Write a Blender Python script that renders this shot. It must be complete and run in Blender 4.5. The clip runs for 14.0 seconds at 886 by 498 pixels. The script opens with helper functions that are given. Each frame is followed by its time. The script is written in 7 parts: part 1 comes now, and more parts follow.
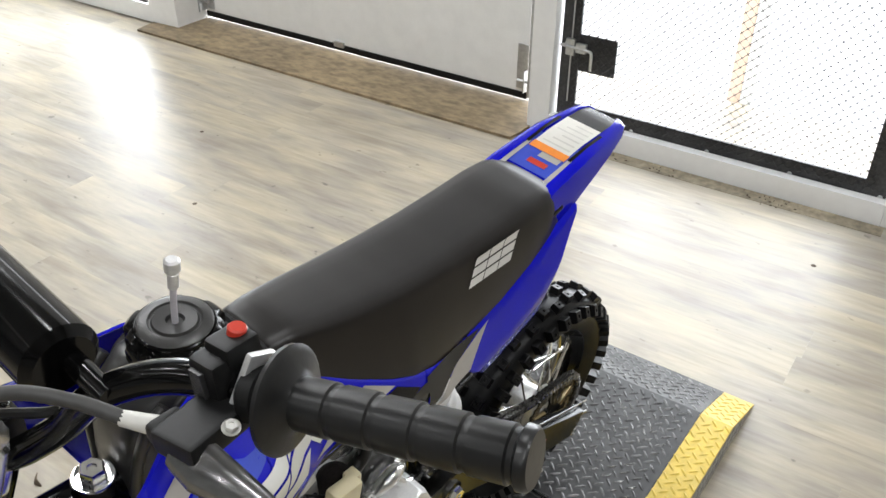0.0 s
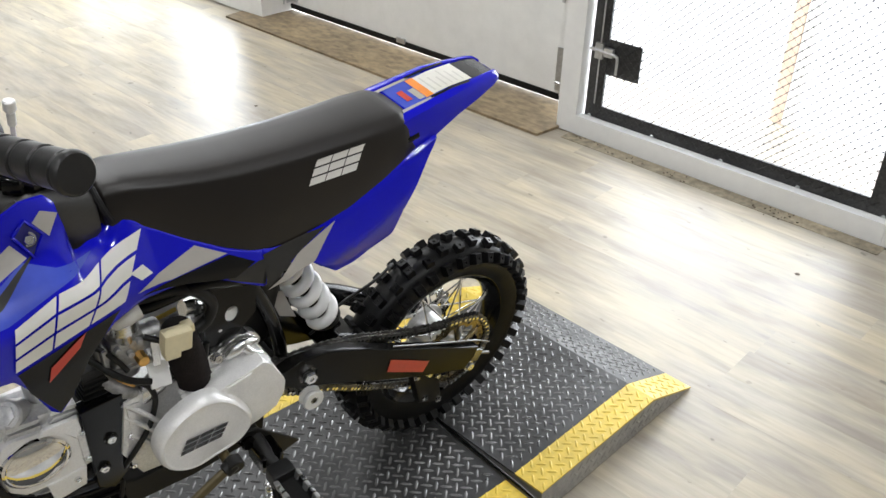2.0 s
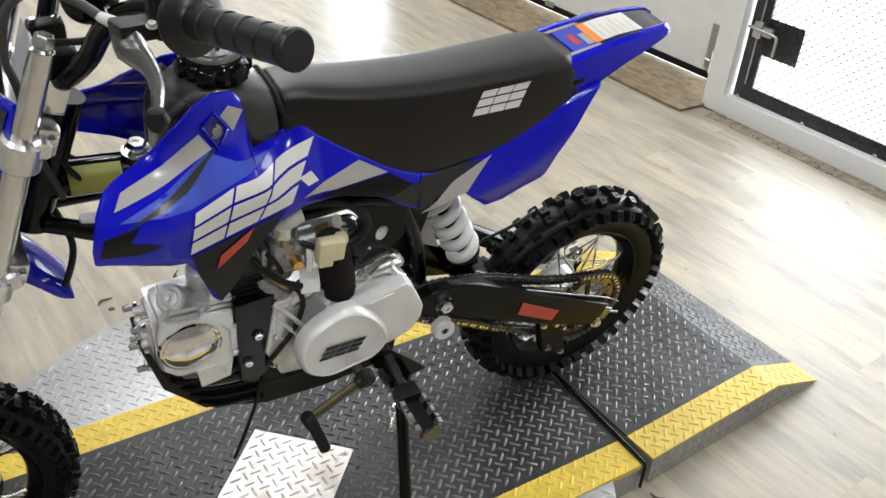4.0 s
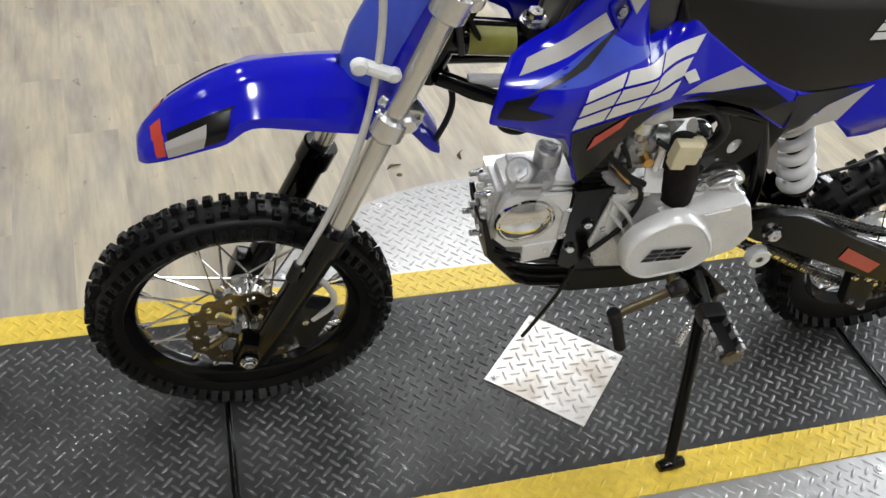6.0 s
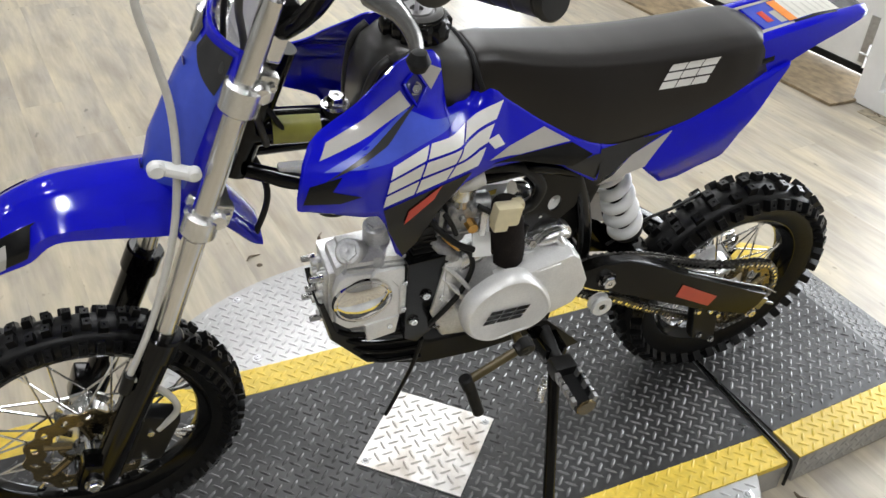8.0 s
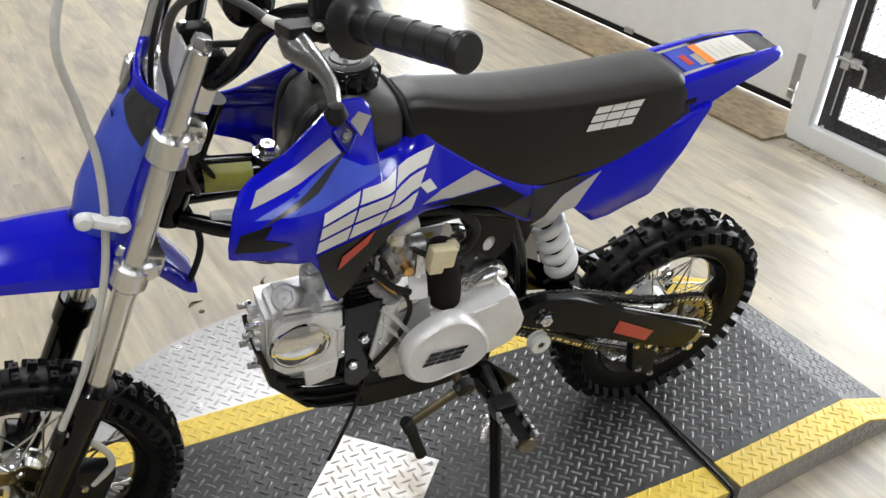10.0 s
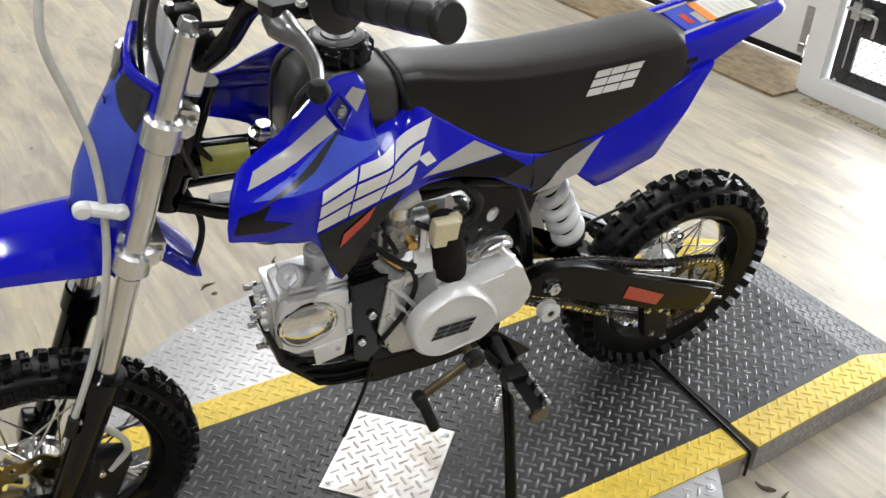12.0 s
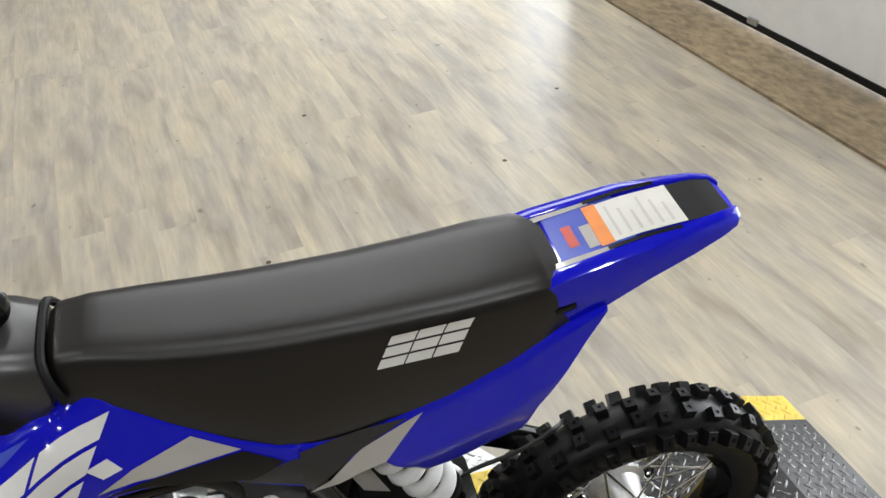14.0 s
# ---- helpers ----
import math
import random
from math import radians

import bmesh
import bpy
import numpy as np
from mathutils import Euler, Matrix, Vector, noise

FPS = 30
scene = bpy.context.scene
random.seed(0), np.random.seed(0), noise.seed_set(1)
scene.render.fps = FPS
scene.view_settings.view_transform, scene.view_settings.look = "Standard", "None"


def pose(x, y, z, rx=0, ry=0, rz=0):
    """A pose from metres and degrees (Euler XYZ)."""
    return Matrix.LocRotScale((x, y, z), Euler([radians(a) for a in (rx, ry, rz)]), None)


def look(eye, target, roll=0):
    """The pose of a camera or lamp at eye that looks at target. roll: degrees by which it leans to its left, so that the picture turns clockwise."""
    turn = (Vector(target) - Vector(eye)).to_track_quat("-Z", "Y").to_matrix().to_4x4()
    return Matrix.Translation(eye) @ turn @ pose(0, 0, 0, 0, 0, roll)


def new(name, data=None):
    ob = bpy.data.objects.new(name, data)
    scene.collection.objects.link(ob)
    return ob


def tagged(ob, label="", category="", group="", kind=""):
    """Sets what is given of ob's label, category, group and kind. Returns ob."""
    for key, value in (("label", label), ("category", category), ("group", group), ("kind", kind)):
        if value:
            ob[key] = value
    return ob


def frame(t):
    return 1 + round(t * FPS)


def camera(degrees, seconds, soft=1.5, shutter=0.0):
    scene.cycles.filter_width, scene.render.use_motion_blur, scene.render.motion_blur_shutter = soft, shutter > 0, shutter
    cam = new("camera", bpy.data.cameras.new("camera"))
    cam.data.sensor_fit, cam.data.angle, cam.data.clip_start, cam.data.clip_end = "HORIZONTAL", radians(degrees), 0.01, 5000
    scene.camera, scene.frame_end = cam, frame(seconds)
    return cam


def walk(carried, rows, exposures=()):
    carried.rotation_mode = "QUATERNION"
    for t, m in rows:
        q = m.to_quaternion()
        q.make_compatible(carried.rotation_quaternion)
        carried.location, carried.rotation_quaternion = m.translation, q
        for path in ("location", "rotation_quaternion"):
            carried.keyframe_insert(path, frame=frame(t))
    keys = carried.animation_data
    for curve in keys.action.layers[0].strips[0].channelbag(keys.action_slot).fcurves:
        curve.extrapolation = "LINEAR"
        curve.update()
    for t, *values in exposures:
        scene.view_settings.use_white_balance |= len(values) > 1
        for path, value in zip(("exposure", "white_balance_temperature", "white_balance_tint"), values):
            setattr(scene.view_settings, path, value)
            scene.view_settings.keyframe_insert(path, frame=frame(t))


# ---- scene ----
cam = camera(54.2, 14.0)
METRES, EYE, TILT, LEAN, TURN = 8.0, 1.5, 0.0, 0.0, 0.0
PATH = [
    (0, (-0.401, -0.64, 1.427), (0.891, 0.412, 0.321), 0.3),
    (0.5, (-0.413, -0.788, 1.431), (0.886, 0.409, 0.494), -0.6),
    (0.7, (-0.448, -0.87, 1.431), (0.846, 0.375, 0.552), -1.6),
    (1, (-0.477, -0.954, 1.448), (0.793, 0.279, 0.516), 0.4),
    (1.5, (-0.41, -1.027, 1.437), (0.813, 0.25, 0.503), -0.5),
    (2, (-0.311, -1.063, 1.391), (0.818, 0.203, 0.331), 1.3),
    (2.2, (-0.298, -1.08, 1.388), (0.809, 0.191, 0.311), 0.8),
    (4.3, (-0.407, -1.053, 1.346), (0.429, 0.352, 0.194), 3.6),
    (4.5, (-0.424, -1.043, 1.341), (0.351, 0.365, 0.151), 3.2),
    (5, (-0.465, -1.02, 1.329), (0.236, 0.395, 0.101), 4.4),
    (5.5, (-0.532, -1.003, 1.327), (0.033, 0.438, 0.061), 5.0),
    (6, (-0.58, -1.007, 1.316), (-0.113, 0.436, 0.012), 5.8),
    (6.5, (-0.537, -1.021, 1.32), (-0.017, 0.443, 0.059), 2.3),
    (7, (-0.499, -1.04, 1.327), (0.126, 0.424, 0.116), 2.2),
    (7.5, (-0.49, -1.04, 1.327), (0.198, 0.414, 0.138), 3.2),
    (8, (-0.485, -1.032, 1.329), (0.216, 0.439, 0.17), 3.2),
    (8.5, (-0.466, -1.033, 1.35), (0.319, 0.444, 0.254), 2.6),
    (8.7, (-0.462, -1.037, 1.35), (0.356, 0.43, 0.264), 3.0),
    (10.8, (-0.467, -1.047, 1.339), (0.344, 0.426, 0.255), 4.0),
    (11, (-0.464, -1.046, 1.34), (0.343, 0.42, 0.244), 3.3),
    (11.5, (-0.466, -1.047, 1.341), (0.324, 0.412, 0.224), 1.7),
    (12, (-0.445, -1.049, 1.341), (0.321, 0.406, 0.203), 0.6),
    (12.5, (-0.297, -1.079, 1.353), (0.392, 0.464, 0.282), 1.4),
    (13, (-0.166, -1.018, 1.353), (0.457, 0.496, 0.204), 0.1),
    (13.5, (-0.004, -0.821, 1.379), (0.545, 0.688, 0.187), -2.9),
    (14, (0.18, -0.73, 1.384), (0.574, 0.839, 0.208), -3.8),
]
walk(cam, [(t, look(eye, target, roll)) for t, eye, target, roll in PATH], [(0.0, 0.05), (1.0, 0.10), (2.0, 0.09), (4.5, 0.12), (8.0, 0.19), (11.0, 0.13), (12.5, 0.21), (13.2, 0.17), (14.0, -0.02)])

# ---- world and large lights ----
world = bpy.data.worlds.new("daylight")
scene.world = world
world.use_nodes = True
wn = world.node_tree.nodes
sky = wn.new("ShaderNodeTexSky")
sky.sky_type, sky.sun_disc, sky.sun_elevation, sky.sun_rotation = "NISHITA", False, radians(40), radians(60)
wn["Background"].inputs["Strength"].default_value = 0.15
world.node_tree.links.new(sky.outputs[0], wn["Background"].inputs["Color"])

ROOM_TURN = 5.6
ROOM = pose(0, 0, 0, 0, 0, ROOM_TURN)
CEIL = 3.3


def area(name, m, sx, sy, watts, colour=(1, 1, 1)):
    lamp = bpy.data.lights.new(name, "AREA")
    lamp.shape, lamp.size, lamp.size_y, lamp.energy, lamp.color = "RECTANGLE", sx, sy, watts, colour
    ob = new(name, lamp)
    ob.matrix_world = m
    return ob


# daylight through the gate and the window; a grid of small ceiling lamps over the showroom
area("gate_daylight", ROOM @ pose(2.62, 0.10, 1.05, 0, 90, 0), 1.8, 1.0, 17, (0.84, 0.93, 1.0))
area("window_daylight", ROOM @ pose(2.62, 3.3, 1.0, 0, 90, 0), 1.9, 0.85, 58, (0.84, 0.93, 1.0))
for lx in (-3.2, -1.3, 0.6):
    for ly, watts in ((-2.3, 27), (-0.5, 12), (1.3, 9), (3.1, 9)):
        area("ceiling_lamp", ROOM @ pose(lx, ly, CEIL - 0.03), 0.16, 0.16, watts, (0.975, 0.985, 1.0))

# unseen panel added overhead to put the broad glare on the seat top
area("seat_glare_panel", ROOM @ pose(1.35, 2.88, CEIL - 0.03), 1.9, 1.15, 58, (0.975, 0.985, 1.0))


# ---- materials ----
def rgb(r, g, b):
    return (r, g, b, 1)


def base_material(name, colour, rough=0.5, metal=0.0, coat=0.0, spec=0.5):
    m = bpy.data.materials.new(name)
    m.use_nodes = True
    b = m.node_tree.nodes["Principled BSDF"]
    b.inputs["Base Color"].default_value = rgb(*colour)
    b.inputs["Roughness"].default_value = rough
    b.inputs["Metallic"].default_value = metal
    b.inputs["Specular IOR Level"].default_value = spec
    b.inputs["Coat Weight"].default_value = coat
    b.inputs["Coat Roughness"].default_value = 0.06
    return m


def textured(name, colour, rough=0.5, metal=0.0, coat=0.0, scale=60.0, vary=0.15, stain=0.1, bump=0.0, rvary=0.06, stretch=(1, 1, 1), spec=0.5):
    """Colour with fine grain and broad blotches, and a fine relief."""
    m = base_material(name, colour, rough, metal, coat, spec)
    nt = m.node_tree
    n, l = nt.nodes, nt.links
    b = n["Principled BSDF"]
    co = n.new("ShaderNodeTexCoord")
    mp = n.new("ShaderNodeMapping")
    mp.inputs["Scale"].default_value = stretch
    l.new(co.outputs["Object"], mp.inputs[0])
    fine, broad = n.new("ShaderNodeTexNoise"), n.new("ShaderNodeTexNoise")
    fine.inputs["Scale"].default_value, fine.inputs["Detail"].default_value = scale, 5
    broad.inputs["Scale"].default_value, broad.inputs["Detail"].default_value = scale / 14, 3
    l.new(mp.outputs[0], fine.inputs["Vector"])
    l.new(mp.outputs[0], broad.inputs["Vector"])
    a1, a2 = n.new("ShaderNodeMapRange"), n.new("ShaderNodeMapRange")
    for a, v in ((a1, vary), (a2, stain)):
        a.inputs[1].default_value, a.inputs[2].default_value = 0.3, 0.7
        a.inputs[3].default_value, a.inputs[4].default_value = 1 - v, 1 + v
    l.new(fine.outputs["Fac"], a1.inputs[0])
    l.new(broad.outputs["Fac"], a2.inputs[0])
    mul = n.new("ShaderNodeMath")
    mul.operation = "MULTIPLY"
    l.new(a1.outputs[0], mul.inputs[0])
    l.new(a2.outputs[0], mul.inputs[1])
    vm = n.new("ShaderNodeVectorMath")
    vm.operation = "SCALE"
    vm.inputs[0].default_value = colour
    l.new(mul.outputs[0], vm.inputs["Scale"])
    l.new(vm.outputs[0], b.inputs["Base Color"])
    r = n.new("ShaderNodeMapRange")
    r.inputs[3].default_value, r.inputs[4].default_value = max(0.02, rough - rvary), min(1, rough + rvary)
    l.new(broad.outputs["Fac"], r.inputs[0])
    l.new(r.outputs[0], b.inputs["Roughness"])
    if bump:
        bp = n.new("ShaderNodeBump")
        bp.inputs["Strength"].default_value, bp.inputs["Distance"].default_value = 0.6, bump
        l.new(fine.outputs["Fac"], bp.inputs["Height"])
        l.new(bp.outputs[0], b.inputs["Normal"])
    return m


def grime(m, scale, dark, dull, low=0.42, high=0.6, tint=(1, 1, 1)):
    """Hand-sized smears of dirt: darker and duller than the clean surface, with torn edges."""
    nt = m.node_tree
    n, l = nt.nodes, nt.links
    b = n["Principled BSDF"]
    co = n.new("ShaderNodeTexCoord")
    smear = n.new("ShaderNodeTexNoise")
    smear.inputs["Scale"].default_value, smear.inputs["Detail"].default_value = scale, 7
    smear.inputs["Roughness"].default_value, smear.inputs["Distortion"].default_value = 0.62, 0.5
    l.new(co.outputs["Object"], smear.inputs["Vector"])
    mask = n.new("ShaderNodeMapRange")
    mask.inputs[1].default_value, mask.inputs[2].default_value = low, high
    l.new(smear.outputs["Fac"], mask.inputs[0])
    mix = n.new("ShaderNodeMix")
    mix.data_type, mix.blend_type = "RGBA", "MULTIPLY"
    old = b.inputs["Base Color"].links[0].from_socket
    l.new(old, mix.inputs[6])
    mix.inputs[7].default_value = rgb(*[dark * c for c in tint])
    l.new(mask.outputs[0], mix.inputs[0])
    l.new(mix.outputs[2], b.inputs["Base Color"])
    ma = n.new("ShaderNodeMath")
    ma.operation = "MULTIPLY_ADD"
    l.new(mask.outputs[0], ma.inputs[0])
    ma.inputs[1].default_value = dull
    l.new(b.inputs["Roughness"].links[0].from_socket, ma.inputs[2])
    l.new(ma.outputs[0], b.inputs["Roughness"])


def floor_material():
    """Pale worn wood-look vinyl: each board takes its own tone, with long grain and small knots."""
    m = base_material("vinyl_board", (0.42, 0.36, 0.27), 0.3)
    nt = m.node_tree
    n, l = nt.nodes, nt.links
    b = n["Principled BSDF"]
    co, info = n.new("ShaderNodeTexCoord"), n.new("ShaderNodeObjectInfo")
    off = n.new("ShaderNodeVectorMath")
    off.operation = "ADD"
    sc = n.new("ShaderNodeVectorMath")
    sc.operation = "SCALE"
    sc.inputs["Scale"].default_value = 37.0
    cmb = n.new("ShaderNodeCombineXYZ")
    for i in range(3):
        l.new(info.outputs["Random"], cmb.inputs[i])
    l.new(cmb.outputs[0], sc.inputs[0])
    l.new(co.outputs["Object"], off.inputs[0])
    l.new(sc.outputs[0], off.inputs[1])
    mp = n.new("ShaderNodeMapping")
    mp.inputs["Scale"].default_value = (1, 0.09, 1)
    l.new(off.outputs[0], mp.inputs[0])
    mw = n.new("ShaderNodeMapping")
    mw.inputs["Scale"].default_value = (1, 0.22, 1)
    l.new(off.outputs[0], mw.inputs[0])
    grain, wave = n.new("ShaderNodeTexNoise"), n.new("ShaderNodeTexNoise")
    grain.inputs["Scale"].default_value, grain.inputs["Detail"].default_value, grain.inputs["Roughness"].default_value = 70, 5, 0.6
    wave.inputs["Scale"].default_value, wave.inputs["Detail"].default_value, wave.inputs["Roughness"].default_value, wave.inputs["Distortion"].default_value = 13, 4, 0.5, 0.5
    l.new(mp.outputs[0], grain.inputs["Vector"])
    l.new(mw.outputs[0], wave.inputs["Vector"])
    knot = n.new("ShaderNodeTexNoise")
    knot.inputs["Scale"].default_value, knot.inputs["Detail"].default_value = 26, 2
    mk = n.new("ShaderNodeMapping")
    mk.inputs["Scale"].default_value = (1.2, 0.7, 1)
    l.new(off.outputs[0], mk.inputs[0])
    l.new(mk.outputs[0], knot.inputs["Vector"])
    ramp = n.new("ShaderNodeValToRGB")
    e = ramp.color_ramp.elements
    e[0].position, e[0].color = 0.30, rgb(0.310, 0.272, 0.213)
    e[1].position, e[1].color = 0.68, rgb(0.492, 0.442, 0.337)
    for at_, col in ((0.44, (0.380, 0.342, 0.280)), (0.54, (0.438, 0.394, 0.306))):
        mid = e.new(at_)
        mid.color = rgb(*col)
    l.new(wave.outputs["Fac"], ramp.inputs[0])
    tone = n.new("ShaderNodeMapRange")
    tone.inputs[3].default_value, tone.inputs[4].default_value = 0.955, 1.035
    l.new(info.outputs["Random"], tone.inputs[0])
    kr = n.new("ShaderNodeMapRange")
    kr.inputs[1].default_value, kr.inputs[2].default_value = 0.23, 0.29
    kr.inputs[3].default_value, kr.inputs[4].default_value = 0.55, 1.0
    l.new(knot.outputs["Fac"], kr.inputs[0])
    mm = n.new("ShaderNodeMath")
    mm.operation = "MULTIPLY"
    l.new(tone.outputs[0], mm.inputs[0])
    l.new(kr.outputs[0], mm.inputs[1])
    gr = n.new("ShaderNodeMapRange")
    gr.inputs[1].default_value, gr.inputs[2].default_value = 0.3, 0.7
    gr.inputs[3].default_value, gr.inputs[4].default_value = 0.86, 1.10
    l.new(grain.outputs["Fac"], gr.inputs[0])
    blotch = n.new("ShaderNodeTexNoise")
    blotch.inputs["Scale"].default_value, blotch.inputs["Detail"].default_value, blotch.inputs["Roughness"].default_value = 6.5, 6, 0.62
    mb = n.new("ShaderNodeMapping")
    mb.inputs["Scale"].default_value = (1, 0.32, 1)
    l.new(off.outputs[0], mb.inputs[0])
    l.new(mb.outputs[0], blotch.inputs["Vector"])
    hue = n.new("ShaderNodeValToRGB")
    hue.color_ramp.elements[0].position, hue.color_ramp.elements[0].color = 0.38, rgb(0.91, 0.91, 0.94)
    hue.color_ramp.elements[1].position, hue.color_ramp.elements[1].color = 0.62, rgb(1.06, 1.03, 0.965)
    l.new(blotch.outputs["Fac"], hue.inputs[0])
    mg = n.new("ShaderNodeMath")
    mg.operation = "MULTIPLY"
    l.new(mm.outputs[0], mg.inputs[0])
    l.new(gr.outputs[0], mg.inputs[1])
    vs = n.new("ShaderNodeVectorMath")
    vs.operation = "SCALE"
    tint = n.new("ShaderNodeVectorMath")
    tint.operation = "MULTIPLY"
    l.new(ramp.outputs[0], tint.inputs[0])
    l.new(hue.outputs[0], tint.inputs[1])
    l.new(tint.outputs[0], vs.inputs[0])
    l.new(mg.outputs[0], vs.inputs["Scale"])
    l.new(vs.outputs[0], b.inputs["Base Color"])
    rr = n.new("ShaderNodeMapRange")
    rr.inputs[3].default_value, rr.inputs[4].default_value = 0.34, 0.42
    l.new(wave.outputs["Fac"], rr.inputs[0])
    l.new(rr.outputs[0], b.inputs["Roughness"])
    bp = n.new("ShaderNodeBump")
    bp.inputs["Strength"].default_value, bp.inputs["Distance"].default_value = 0.3, 0.00015
    l.new(grain.outputs["Fac"], bp.inputs["Height"])
    l.new(bp.outputs[0], b.inputs["Normal"])
    return m


# a surface that glows by itself, in place of daylight outdoors
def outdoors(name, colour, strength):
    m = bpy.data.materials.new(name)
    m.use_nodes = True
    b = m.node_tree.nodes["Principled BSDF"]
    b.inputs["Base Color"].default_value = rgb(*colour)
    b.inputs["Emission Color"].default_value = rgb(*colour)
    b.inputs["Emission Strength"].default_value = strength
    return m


M_FLOOR = floor_material()
M_WALL = textured("white_wall_paint", (0.86, 0.86, 0.85), 0.5, scale=30, vary=0.02, stain=0.04, bump=0.0006)
# the ceiling is unseen; it is kept dark to weaken reflections in the deck
M_CEIL = textured("unseen_ceiling_grey", (0.22, 0.22, 0.215), 0.7, scale=30, vary=0.03)
M_DOOR = textured("white_door_steel", (0.84, 0.84, 0.82), 0.4, scale=220, vary=0.02, stain=0.03, bump=0.0004)
M_PLY = textured("worn_plywood", (0.24, 0.18, 0.105), 0.6, scale=38, vary=0.38, stain=0.35, bump=0.0006, stretch=(1, 0.5, 1))
# black steel, its base lifted to paint in the veiling glare around it
M_STEEL = textured("black_steel_gate", (0.055, 0.055, 0.056), 0.45, 0.4, scale=90, vary=0.3, stain=0.3, bump=0.0004)
M_ZINC = textured("zinc_steel", (0.55, 0.56, 0.57), 0.35, 0.9, scale=80, vary=0.12, stain=0.15)
M_FOAM = textured("foam_filter", (0.012, 0.009, 0.008), 0.9, spec=0.2, scale=500, vary=0.4, stain=0.3, bump=0.0006)
M_RUBBER = textured("black_rubber", (0.006, 0.006, 0.0063), 0.55, spec=0.25, scale=120, vary=0.25, stain=0.3, bump=0.0003)
M_TYRE = textured("tyre_rubber", (0.0058, 0.0058, 0.0060), 0.36, spec=0.20, scale=160, vary=0.3, stain=0.35, bump=0.0003)
M_MAT = textured("dark_grey_plate", (0.036, 0.036, 0.036), 0.38, 0.0, spec=0.34, scale=70, vary=0.25, stain=0.45, bump=0.0003, rvary=0.14)
M_WORN = textured("worn_grey_tread", (0.14, 0.14, 0.138), 0.24, 0.6, scale=70, vary=0.3, stain=0.45, rvary=0.1)
grime(M_MAT, 5.0, 0.66, 0.12, 0.44, 0.64)
grime(M_WORN, 5.0, 0.72, 0.1, 0.44, 0.64)
M_GRIP = textured("worn_grip_rubber", (0.009, 0.009, 0.009), 0.34, spec=0.5, scale=120, vary=0.25, stain=0.3, bump=0.0003)
M_YELLOW = textured("yellow_paint", (0.68, 0.49, 0.06), 0.42, scale=70, vary=0.12, stain=0.18, bump=0.0003)
M_ALU = textured("bare_aluminium_plate", (0.41, 0.41, 0.405), 0.33, 0.6, scale=50, vary=0.08, stain=0.12, bump=0.0002)
M_PLATE = textured("worn_aluminium_cover", (0.64, 0.62, 0.595), 0.36, 0.5, scale=50, vary=0.08, stain=0.16, bump=0.0002)
grime(M_PLATE, 9.0, 0.55, 0.12, 0.45, 0.72, (1.0, 0.88, 0.74))
M_BLUE = textured("blue_plastic", (0.006, 0.007, 0.48), 0.09, spec=0.48, scale=300, vary=0.03, stain=0.03)
M_TANK = textured("dark_grey_tank_plastic", (0.026, 0.025, 0.024), 0.34, spec=0.7, scale=300, vary=0.1, stain=0.15, bump=0.0001)
M_CABLE = textured("grey_cable_sheath", (0.045, 0.044, 0.042), 0.45, scale=120, vary=0.1)
M_CREAM = textured("cream_plastic", (0.72, 0.64, 0.42), 0.4, scale=90, vary=0.04, stain=0.06)
# darker copy of the blue plastic, for shade painted in recess and holes
M_BLUE_SHADE = textured("shaded_blue_plastic", (0.004, 0.006, 0.16), 0.35, coat=0.3, scale=300, vary=0.03)
M_SEAT = textured("seat_vinyl", (0.0085, 0.0066, 0.0054), 0.37, spec=0.46, scale=900, vary=0.02, stain=0.0, rvary=0.0)
M_BLACK = textured("black_plastic", (0.006, 0.006, 0.006), 0.42, spec=0.3, scale=300, vary=0.2, stain=0.2, bump=0.0001)
M_GLOSS = textured("black_gloss_paint", (0.0022, 0.0022, 0.0022), 0.12, spec=0.24, scale=60, vary=0.2, stain=0.2)
M_ARM = textured("black_swingarm_paint", (0.0022, 0.0021, 0.0018), 0.22, spec=0.16, scale=60, vary=0.2, stain=0.3)
M_CHROME = textured("polished_fork_tube", (0.70, 0.69, 0.67), 0.20, 1.0, scale=60, vary=0.04, stain=0.06, rvary=0.05)
M_CAST = textured("cast_aluminium", (0.70, 0.70, 0.695), 0.36, 0.58, scale=260, vary=0.1, stain=0.1, bump=0.0003)
M_COVER = textured("silver_engine_paint", (0.80, 0.795, 0.78), 0.34, 0.24, scale=400, vary=0.05, stain=0.05)
M_BRIGHT = textured("bright_steel", (0.8, 0.8, 0.8), 0.16, 1.0, scale=80, vary=0.05, stain=0.05, rvary=0.06)
M_CLAMP = textured("bright_cast_clamp", (0.74, 0.74, 0.73), 0.26, 0.95, scale=140, vary=0.06, stain=0.08, bump=0.0001)
M_WHITE = textured("white_plastic", (0.8, 0.8, 0.78), 0.35, scale=80, vary=0.03, stain=0.04)
M_HOSE = textured("translucent_grey_hose", (0.60, 0.59, 0.55), 0.3, scale=80, vary=0.06, stain=0.1)
M_GREY = textured("grey_decal", (0.42, 0.40, 0.37), 0.3, coat=0.3, scale=80, vary=0.03, stain=0.05)
M_DGREY = textured("dark_grey_decal", (0.03, 0.03, 0.03), 0.25, spec=0.3, scale=80, vary=0.05, stain=0.05)
M_DBLACK = textured("black_decal", (0.007, 0.007, 0.007), 0.22, spec=0.3, scale=80, vary=0.05, stain=0.05)
M_DWHITE = textured("white_decal", (0.72, 0.71, 0.68), 0.3, coat=0.3, scale=80, vary=0.02, stain=0.04)
